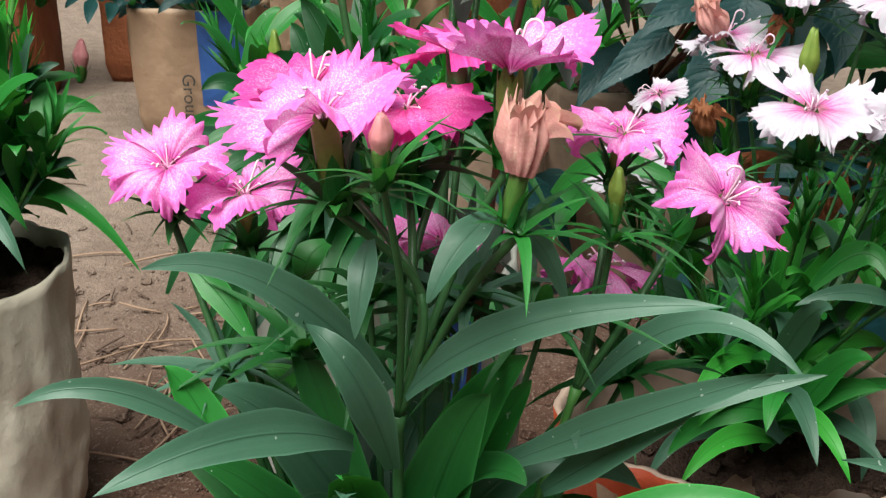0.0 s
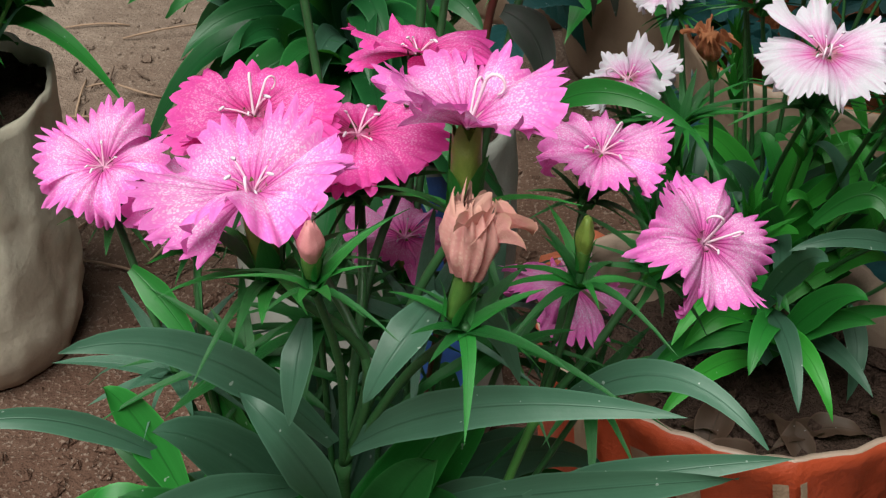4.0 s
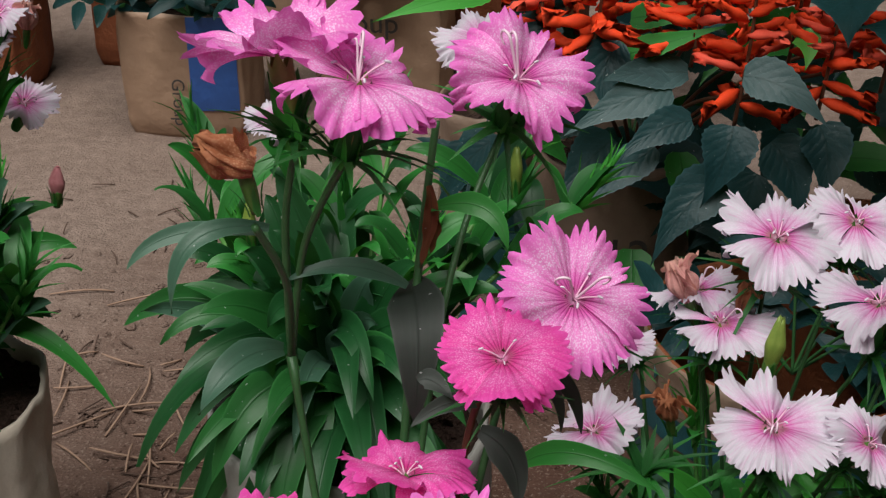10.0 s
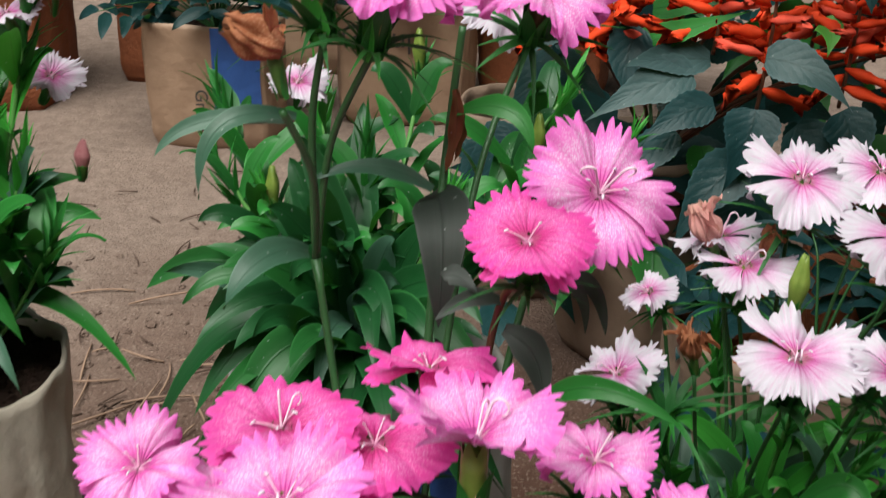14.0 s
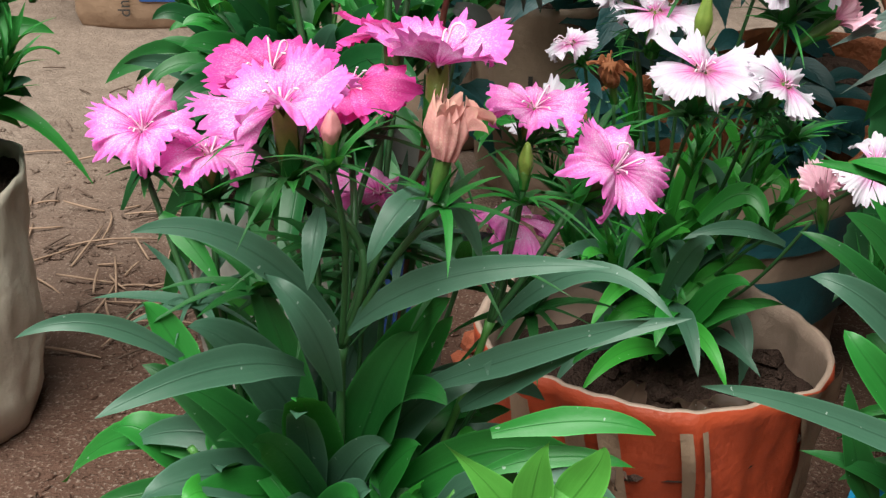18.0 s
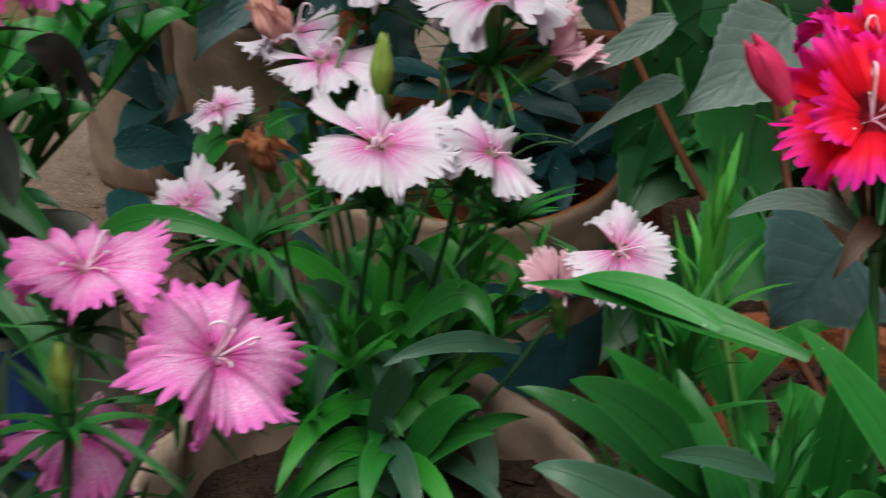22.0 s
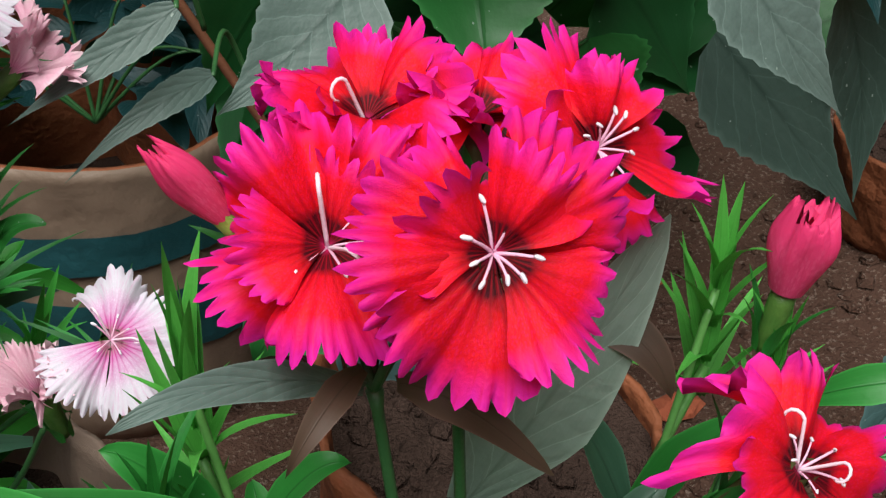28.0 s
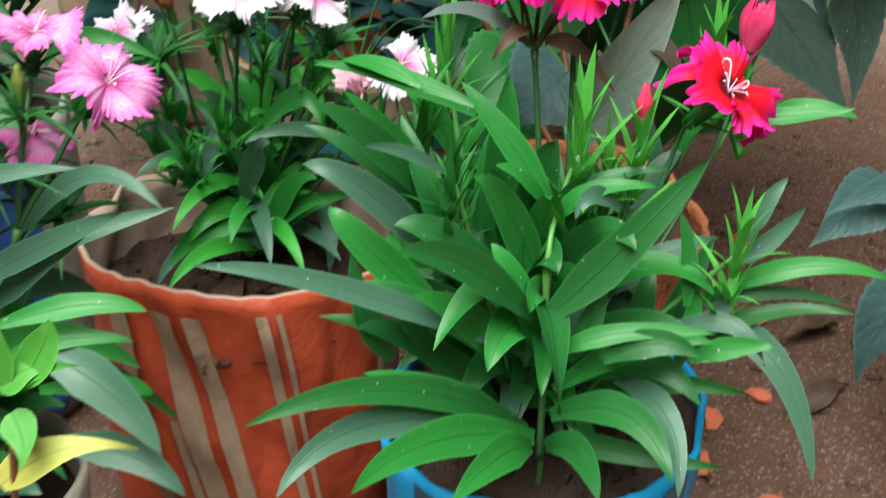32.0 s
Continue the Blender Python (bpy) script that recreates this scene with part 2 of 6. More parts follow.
LEAF = {
    "blue": leaf_material("leaf_glaucous", (0.022, 0.068, 0.04), (0.055, 0.13, 0.084), 0.36),
    "green": leaf_material("leaf_green", (0.009, 0.075, 0.013), (0.028, 0.2, 0.03), 0.36),
    "bright": leaf_material("leaf_bright_green", (0.02, 0.17, 0.015), (0.05, 0.3, 0.035), 0.38),
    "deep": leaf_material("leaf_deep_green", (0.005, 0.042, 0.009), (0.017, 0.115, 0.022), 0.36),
    # deep green darkened further for the shade among dense rear leaves
    "bottle": leaf_material("leaf_bottle_green_shaded", (0.003, 0.03, 0.008), (0.011, 0.078, 0.02), 0.36),
    "fresh": leaf_material("leaf_fresh_green", (0.05, 0.27, 0.03), (0.1, 0.4, 0.06), 0.42),
    # shade on leaves seen from behind is put into this dull grey
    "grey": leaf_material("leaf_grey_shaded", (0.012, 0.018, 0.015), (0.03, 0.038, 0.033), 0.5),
    # bright sky reflection is put into this pale grey-green
    "pale": leaf_material("leaf_grey_green_sky_sheen", (0.15, 0.22, 0.175), (0.25, 0.33, 0.28), 0.36, 1.0),
    "brown": leaf_material("leaf_dry_brown", (0.03, 0.018, 0.012), (0.07, 0.036, 0.024), 0.55),
    "russet": leaf_material("leaf_withered_russet", (0.05, 0.014, 0.006), (0.16, 0.045, 0.018), 0.6),
    "salvia": leaf_material("salvia_leaf_dark", (0.004, 0.02, 0.02), (0.011, 0.046, 0.052), 0.34, 1.0),
    "slate": leaf_material("salvia_leaf_slate", (0.016, 0.032, 0.026), (0.045, 0.07, 0.06), 0.36, 1.0),
    "sage": leaf_material("salvia_leaf_sage", (0.05, 0.08, 0.07), (0.11, 0.15, 0.135), 0.36, 1.0),
    "salvia_pale": leaf_material("salvia_leaf_grey_green", (0.022, 0.052, 0.05), (0.05, 0.095, 0.098), 0.36, 1.0),
    "lime": leaf_material("leaf_lime", (0.045, 0.21, 0.022), (0.09, 0.32, 0.045), 0.42),
    "yellow": leaf_material("leaf_yellowing", (0.22, 0.34, 0.05), (0.48, 0.4, 0.1), 0.45),
}


def plain(name, dark, light, scale, rough=0.6, bump=0.3, dist=0.001, spec=0.4):
    n = Nodes(name)
    f = n.noise(scale, 5, n.coord())
    col = n.mix(f, dark, light)
    fine = n.noise(scale * 9, 2, n.coord())
    col = n.mix(n.math("MULTIPLY", fine, 0.3), col, tuple(c * 0.45 for c in dark))
    n.bump(n.math("ADD", f, n.math("MULTIPLY", fine, 0.5)), bump, dist)
    return n.done(col, rough, spec)


STEM = plain("stem_green", (0.02, 0.075, 0.025), (0.05, 0.15, 0.045), 120, 0.42)
STEM_BRIGHT = plain("stem_light_green", (0.06, 0.2, 0.04), (0.13, 0.32, 0.08), 120, 0.42)
STEM_RED = plain("stem_reddish", (0.09, 0.028, 0.016), (0.17, 0.07, 0.035), 120, 0.5)
CALYX = plain("calyx_green", (0.035, 0.12, 0.02), (0.11, 0.2, 0.04), 6, 0.42)
CALYX_YELLOW = plain("calyx_yellow_green", (0.1, 0.19, 0.025), (0.27, 0.33, 0.07), 5, 0.42)
CALYX_DARK = plain("calyx_bronze_green", (0.045, 0.045, 0.016), (0.1, 0.1, 0.035), 6, 0.45)
BUD_PINK = plain("bud_pink", (0.5, 0.14, 0.16), (0.75, 0.34, 0.36), 5, 0.6)
BUD_RED = plain("bud_red", (0.5, 0.008, 0.045), (0.75, 0.04, 0.14), 5, 0.55)
STAMEN = plain("stamen_pale_pink", (0.78, 0.36, 0.56), (0.86, 0.56, 0.7), 6, 0.5)
STYLE_PALE = plain("style_white_pink", (0.82, 0.56, 0.7), (0.92, 0.78, 0.86), 6, 0.5)
ANTHER = plain("anther_grey_lilac", (0.6, 0.52, 0.62), (0.85, 0.8, 0.86), 8, 0.7)
SALVIA_RED = plain("salvia_scarlet", (0.66, 0.035, 0.008), (0.84, 0.085, 0.02), 3, 0.7, spec=0.2)
SALVIA_CORAL = plain("salvia_coral", (0.72, 0.06, 0.03), (0.85, 0.14, 0.09), 3, 0.7, spec=0.2)
SOIL = plain("potting_soil", (0.025, 0.015, 0.012), (0.1, 0.062, 0.05), 85, 0.95, 1.0, 0.006, 0.1)
STRAW = plain("dry_straw", (0.2, 0.12, 0.08), (0.42, 0.28, 0.2), 60, 0.8)
TWIG = plain("dark_twig", (0.06, 0.035, 0.025), (0.13, 0.08, 0.06), 60, 0.85)
BRICK = plain("broken_brick", (0.3, 0.065, 0.03), (0.5, 0.14, 0.07), 70, 0.9, 0.8, 0.002)
TERRACOTTA = plain("terracotta_bag", (0.13, 0.036, 0.014), (0.34, 0.105, 0.04), 26, 0.75, 0.8, 0.004)


def bag_material(name, base, dirt, weave=900, cover=0.45):
    """Woven plastic sack: fine square weave, folds and mud stains."""
    n = Nodes(name)
    co = n.coord()
    w1 = n.t.nodes.new("ShaderNodeTexWave")
    w1.bands_direction = "Z"
    w1.inputs["Scale"].default_value = weave / 1.4
    n.link(co, w1.inputs[0])
    stain = n.noise(14, 6, co, 0.65)
    col = n.mix(n.math("MULTIPLY", n.math("SUBTRACT", stain, 0.35), cover * 3.0), base, dirt)
    col = n.mix(n.math("MULTIPLY", w1.outputs[1], 0.06), col, tuple(c * 0.6 for c in base))
    col = n.mix(n.math("MULTIPLY", n.noise(160, 4, co), 0.45), col, tuple(c * 0.55 for c in base))
    n.bump(n.math("ADD", n.math("MULTIPLY", w1.outputs[1], 0.06), n.math("MULTIPLY", n.noise(38, 5, co), 5.0)), 0.5, 0.0014)
    return n.done(col, 0.5, 0.4)


BAG_WHITE = bag_material("sack_offwhite", (0.66, 0.6, 0.51), (0.4, 0.31, 0.24), 900, 0.6)
BAG_GREY = bag_material("sack_grey", (0.34, 0.34, 0.32), (0.22, 0.19, 0.16))
BAG_TAN = bag_material("sack_tan", (0.37, 0.24, 0.16), (0.23, 0.14, 0.095), 900, 0.45)
BAG_ORANGE = bag_material("sack_orange_print", (0.43, 0.062, 0.022), (0.33, 0.06, 0.03), 900, 0.45)
BAG_BEIGE = bag_material("sack_beige_print", (0.34, 0.23, 0.16), (0.2, 0.13, 0.085), 900, 0.4)
BAG_BROWN = bag_material("sack_dull_brown", (0.3, 0.21, 0.155), (0.13, 0.085, 0.06), 900, 0.55)
BAG_YELLOW = bag_material("sack_inside_dull", (0.44, 0.32, 0.26), (0.26, 0.16, 0.12))
BAG_BLUE = bag_material("sack_bright_blue", (0.02, 0.29, 0.58), (0.015, 0.17, 0.36))
PRINT_BLUE = bag_material("print_blue", (0.035, 0.11, 0.38), (0.03, 0.07, 0.2))
PRINT_TEAL = bag_material("print_teal", (0.014, 0.085, 0.1), (0.016, 0.055, 0.065))
PRINT_DARK = plain("print_dark", (0.035, 0.03, 0.03), (0.08, 0.07, 0.065), 200, 0.6)
PRINT_NAVY = plain("print_navy_grey", (0.03, 0.06, 0.1), (0.07, 0.11, 0.16), 150, 0.6)


def ground_material():
    n = Nodes("trodden_earth")
    co = n.coord()
    a, b = n.noise(3.2, 6, co), n.noise(55, 6, co, 0.65)
    sep = n.t.nodes.new("ShaderNodeSeparateXYZ")
    n.link(co, sep.inputs[0])
    # loose red-brown soil round the pots, darkened for shade; trodden paler path further on
    patchy = n.noise(1.9, 6, co, 0.7)
    dx, dy = n.math("SUBTRACT", sep.outputs[0], 0.35), n.math("SUBTRACT", sep.outputs[1], 0.35)
    away = n.math("SQRT", n.math("ADD", n.math("MULTIPLY", dx, dx), n.math("MULTIPLY", dy, dy)))
    path = n.math("ADD", n.math("MULTIPLY", n.math("SUBTRACT", away, 0.6), 2.0), n.math("MULTIPLY", n.math("SUBTRACT", patchy, 0.5), 1.8))
    path = n.math("MINIMUM", n.math("MAXIMUM", path, 0.0), 0.9)
    soil = n.mix(a, (0.07, 0.036, 0.026), (0.165, 0.092, 0.068))
    col = n.mix(path, soil, n.mix(a, (0.27, 0.2, 0.16), (0.42, 0.33, 0.28)))
    col = n.mix(n.math("MULTIPLY", b, 0.8), col, (0.055, 0.028, 0.02))
    grains = n.noise(420, 3, co)
    col = n.mix(n.math("MULTIPLY", n.math("GREATER_THAN", grains, 0.6), 0.3), col, (0.4, 0.31, 0.26))
    n.bump(n.math("ADD", b, n.math("MULTIPLY", grains, 0.4)), 0.9, 0.008)
    return n.done(col, 0.95, 0.15)


EARTH = ground_material()


# ---- mesh helpers ----
def V(*a):
    return Vector(a[0] if len(a) == 1 else a)


def mesh(name, verts, faces, mats, uvs=None, smooth=True, slots=None):
    me = bpy.data.meshes.new(name)
    me.from_pydata([tuple(v) for v in verts], [], faces)
    for m in mats if isinstance(mats, (list, tuple)) else [mats]:
        me.materials.append(m)
    if uvs is not None:
        layer = me.uv_layers.new(name="UVMap")
        for loop in me.loops:
            layer.data[loop.index].uv = uvs[loop.vertex_index]
    me.polygons.foreach_set("use_smooth", [smooth] * len(me.polygons))
    if slots:
        me.polygons.foreach_set("material_index", slots)
    me.update()
    return me


def part(name, me, parent, m=None, label=""):
    """Links a mesh as one object under a thing or a part."""
    ob = new(name, me)
    ob.parent = parent
    if m is not None:
        ob.matrix_basis = m
    return tagged(ob, label)


def thing(name, at, label, category, group=""):
    ob = new(name)
    ob.empty_display_size = 0.02
    ob.location = at
    return tagged(ob, label, category, group)


def curve3(a, m, b, t):
    """A point on the curve from a through m to b."""
    c = 2 * m - (a + b) / 2
    return (1 - t) ** 2 * a + 2 * t * (1 - t) * c + t * t * b


def grid_faces(rows, cols, wrap=False):
    out = []
    for i in range(rows - 1):
        for j in range(cols if wrap else cols - 1):
            k = (j + 1) % cols
            out.append((i * cols + j, i * cols + k, (i + 1) * cols + k, (i + 1) * cols + j))
    return out


def tube(points, radii, sides=7, cap=True):
    """Vertices and faces of a tube along points."""
    verts, n = [], len(points)
    for i, p in enumerate(points):
        d = (points[min(i + 1, n - 1)] - points[max(i - 1, 0)]).normalized()
        s = d.cross(V(0.31, 0.9, 0.12)).normalized()
        w = d.cross(s)
        for k in range(sides):
            a = 2 * math.pi * k / sides
            verts.append(p + radii[i] * (math.cos(a) * s + math.sin(a) * w))
    faces = grid_faces(n, sides, True)
    if cap:
        faces += [tuple(range(sides))[::-1], tuple((n - 1) * sides + k for k in range(sides))]
    return verts, faces


def aim(at, z, spin=0.0, size=1.0):
    """A pose at a place whose z axis points along z."""
    q = V(z).normalized().to_track_quat("Z", "Y")
    return Matrix.Translation(at) @ q.to_matrix().to_4x4() @ Matrix.Rotation(spin, 4, "Z") @ Matrix.Scale(size, 4)


# ---- plant parts ----
def leaf(plant, a, m, b, width, kind="blue", roll=0.0, fold=0.22, name="leaf", wave=0.0, shape=0.55, face=(0, -0.75, 0.66), teeth=0.0):
    """A lance-shaped leaf from its base a through m to its tip b, with a creased midrib."""
    o = plant.location
    a, m, b = V(a) - o, V(m) - o, V(b) - o
    n, verts, uvs = (25 if teeth else 15), [], []
    mark = math.sin(a.x * 917 + b.y * 613 + b.z * 431)
    twist, sway = 34 * mark, 0.3 + 0.5 * abs(mark)
    face = V(face)
    for i in range(n):
        t = i / (n - 1)
        p = curve3(a, m, b, t)
        d = (curve3(a, m, b, min(t + 0.02, 1)) - curve3(a, m, b, max(t - 0.02, 0))).normalized()
        side = d.cross(face)
        if side.length < 0.15:
            side = V(1, 0, 0)
        side = (Matrix.Rotation(radians(roll + (0 if teeth else twist * (t - 0.3))), 3, d) @ side.normalized())
        up = side.cross(d)
        if shape > 0.8:
            w = width * 0.54 * max(0.012, math.sin(math.pi * min(1, t * 0.97 + 0.03) ** 0.6)) * (1 - 0.62 * t ** 1.7)
            w *= 1 + teeth * (0.5 - i % 2)
        else:
            w = width * 0.6 * min(1.0, 0.34 + 1.9 * t) * (max(0.0, 1 - t ** 2.6) ** 0.85)
        wob = (wave * math.sin(t * 17 + a.x * 300) + (0 if teeth else 0.5 * sway * math.sin(t * 8 + mark * 9) * t)) * width * 0.2
        for k, off in enumerate((-1, -0.5, 0, 0.5, 1)):
            verts.append(p + side * (off * w) + up * (abs(off) ** 1.4 * fold * w + wob * off))
            uvs.append((0.5 + off * 0.5, t))
    me = mesh(name, verts, grid_faces(n, 5), LEAF[kind], uvs)
    return part(name, me, plant)


def stem(plant, points, r0, r1, mat=None, name="stem", joints=()):
    """A stem along points, swollen at its joints (shares of its length)."""
    o = plant.location
    pts = [V(p) - o for p in points]
    fine, radii = [], []
    segs = 8
    for i in range(len(pts) - 1):
        p0, p1, p2, p3 = pts[max(i - 1, 0)], pts[i], pts[i + 1], pts[min(i + 2, len(pts) - 1)]
        for k in range(segs + (i == len(pts) - 2)):
            t = k / segs
            fine.append(0.5 * (2 * p1 + (p2 - p0) * t + (2 * p0 - 5 * p1 + 4 * p2 - p3) * t * t + (3 * p1 - p0 - 3 * p2 + p3) * t ** 3))
    for i in range(len(fine)):
        s = i / (len(fine) - 1)
        swell = sum(0.55 * math.exp(-((s - j) / 0.035) ** 2) for j in joints)
        radii.append(0.6 * (r0 + (r1 - r0) * s) * (1 + swell))
    v, f = tube(fine, radii, 8)
    return part(name, mesh(name, v, f, mat or STEM), plant)


def petal_mesh(seed, teeth, spread, cup, wavy, mat, depth=0.13):
    """A fan-shaped, ruffled petal of unit length with a deep, uneven, pointed fringe."""
    rng = random.Random(seed)
    na, nr = teeth * 4 + 1, 15
    cut = [rng.uniform(0.55, 1.35) * depth for _ in range(teeth + 1)]
    tip = [rng.uniform(-0.05, 0.05) for _ in range(teeth + 1)]
    lift = [rng.uniform(-0.11, 0.11) for _ in range(teeth + 1)]
    lean = [rng.uniform(-0.3, 0.3) for _ in range(teeth + 1)]
    phase, tilt, curl, freq = rng.uniform(0, 6.3), rng.uniform(-0.14, 0.14), rng.uniform(-0.2, 0.14), rng.uniform(2.6, 5.0)
    skew, side = rng.uniform(-0.1, 0.1), rng.uniform(-0.12, 0.12)
    verts, uvs = [], []
    for i in range(nr):
        r = i / (nr - 1)
        open_ = spread * (0.9 + 0.1 * min(1, r / 0.6))
        for j in range(na):
            q = j / (na - 1) * 2 - 1
            s = abs((j % 4) / 2 - 1)
            tooth = (j // 4) if s < 0.9 else min(j // 4, teeth)
            edge = 1 - 0.15 * abs(q) ** 3 + skew * q + 0.03 * math.sin(q * 4 + phase) + tip[tooth] * (1 - s) - cut[tooth] * s ** 1.9 * (1 - 0.25 * abs(q))
            rad = 0.03 + 0.97 * r * (1 - (1 - edge) * r ** 5)
            th = open_ * q * (1 + 0.05 * math.sin(r * 5 + phase)) + lean[tooth] * (1 - s) * r ** 8 * spread / teeth
            z = cup * r - (cup + 0.1) * 0.78 * r ** 2.3 + curl * r ** 4 + 0.06 * r * math.cos(q * 3.1) - 0.05 * r * abs(q)
            z += wavy * r ** 1.7 * math.sin(q * freq + phase) + tilt * q * r + 0.3 * wavy * math.sin(q * 8.5 + phase * 2 + r * 2) * r ** 3
            z += lift[tooth] * (1 - s) * r ** 7 + side * r * r * q * abs(q)
            z += 0.018 * r ** 3 * (0.5 - s) + 0.008 * r * math.sin(q * 19 + phase)
            verts.append((rad * math.cos(th), rad * math.sin(th), z))
            uvs.append((j / (na - 1), r))
    return mesh("petal", verts, grid_faces(nr, na), mat, uvs)


PETALS = {
    kind: [petal_mesh(i * 11 + k, teeth - k % 2, spread, 0.2, wavy * (0.6, 1.15)[k % 2], PETAL[kind], depth) for k in range(10)]
    for i, (kind, teeth, depth, spread, wavy) in enumerate((("pink", 11, 0.19, 0.76, 0.16), ("magenta", 11, 0.12, 0.9, 0.11), ("white", 12, 0.14, 0.7, 0.14), ("red", 11, 0.18, 0.76, 0.3), ("blush", 10, 0.17, 0.78, 0.24), ("rose", 9, 0.16, 0.8, 0.2)))
}


for _k, _kind in enumerate(("wither", "spent")):
    PETALS[_kind] = [petal_mesh(120 + 10 * _k + k, 7, 0.6, 0.2, 0.42, PETAL[_kind], 0.2) for k in range(10)]


def stamen_mesh():
    pts = [V(0.05 * math.sin(t * 1.2), 0, t * 0.42) + V(0.2 * t * t, 0, 0) for t in np.linspace(0, 1, 6)]
    v, f = tube(pts, [0.018, 0.0175, 0.017, 0.016, 0.015, 0.014], 6)
    k = len(v)
    tip = pts[-1]
    for i, (zz, rr) in enumerate(((-0.03, 0.01), (-0.014, 0.024), (0.02, 0.024), (0.035, 0.01))):
        for a in range(6):
            v.append(tip + V(zz * 1.6, rr * math.cos(a * math.pi / 3), rr * math.sin(a * math.pi / 3)))
    g = [(k + x, k + y, k + z, k + w) for x, y, z, w in grid_faces(4, 6, True)]
    return mesh("stamen", v, f + g, [STAMEN, ANTHER], slots=[0] * len(f) + [1] * len(g))


def style_mesh():
    pts = [V(0.1 * t, 0, 0.6 * t) for t in np.linspace(0, 0.8, 6)]
    pts += [pts[-1] + V(0.09 - 0.09 * math.cos(a), 0, 0.1 * math.sin(a)) for a in np.linspace(0.5, 4.3, 8)]
    v, f = tube(pts, [0.018] * 6 + [0.018, 0.018, 0.018, 0.017, 0.015, 0.014, 0.013, 0.01], 6)
    return mesh("style", v, f, STYLE_PALE)


def calyx_mesh(name, mat, length=1.0):
    """A ribbed tube of unit length below the petals, with pointed teeth on top."""
    verts, cols, rows = [], 20, 9
    for i in range(rows):
        t = i / (rows - 1)
        r = 0.09 + 0.062 * math.sin(min(1, t * 1.5) * 1.5) - 0.012 * t
        for k in range(cols):
            a = 2 * math.pi * k / cols
            rib = 1 + 0.05 * (k % 2)
            z = -length + length * 0.93 * t
            if i == rows - 1:
                z += 0.2 * (1 - abs((k % 4) - 2) / 2)
            verts.append((r * rib * math.cos(a), r * rib * math.sin(a), z))
    faces = grid_faces(rows, cols, True) + [tuple(range(cols))[::-1], tuple((rows - 2) * cols + k for k in range(cols))]
    return mesh(name, verts, faces, mat)


def bract_mesh(name, mat, curl=0.5, width=0.12):
    """A narrow pointed scale of unit length, bent outwards."""
    verts, n = [], 7
    for i in range(n):
        t = i / (n - 1)
        w = width * (1 - t) ** 0.72 * min(1, 0.55 + t * 2.4) * 1.25
        x, z = curl * t * t, t * (1 - 0.3 * curl * t)
        verts += [(x - 0.2 * w, -w, z), (x + 0.1 * w, 0, z - 0.005), (x - 0.2 * w, w, z)]
    uv = [(0.5 * (k % 3), (k // 3) / (n - 1)) for k in range(3 * n)]
    return mesh(name, verts, grid_faces(n, 3), mat, uv)


STAMEN_M, STYLE_M = stamen_mesh(), style_mesh()
CALYX_M = {"green": calyx_mesh("flower", CALYX), "yellow": calyx_mesh("flower", CALYX_YELLOW), "dark": calyx_mesh("flower", CALYX_DARK)}
SCALE_M = [bract_mesh("bract", LEAF[k], c, 0.2) for k, c in (("green", 0.12), ("bright", 0.16), ("green", 0.2))]
BRACT_M = {k: [bract_mesh("bract", LEAF[k], c, w) for c, w in ((0.3, 0.085), (0.7, 0.07), (1.1, 0.055))] for k in ("green", "bright", "blue", "grey", "brown", "deep")}


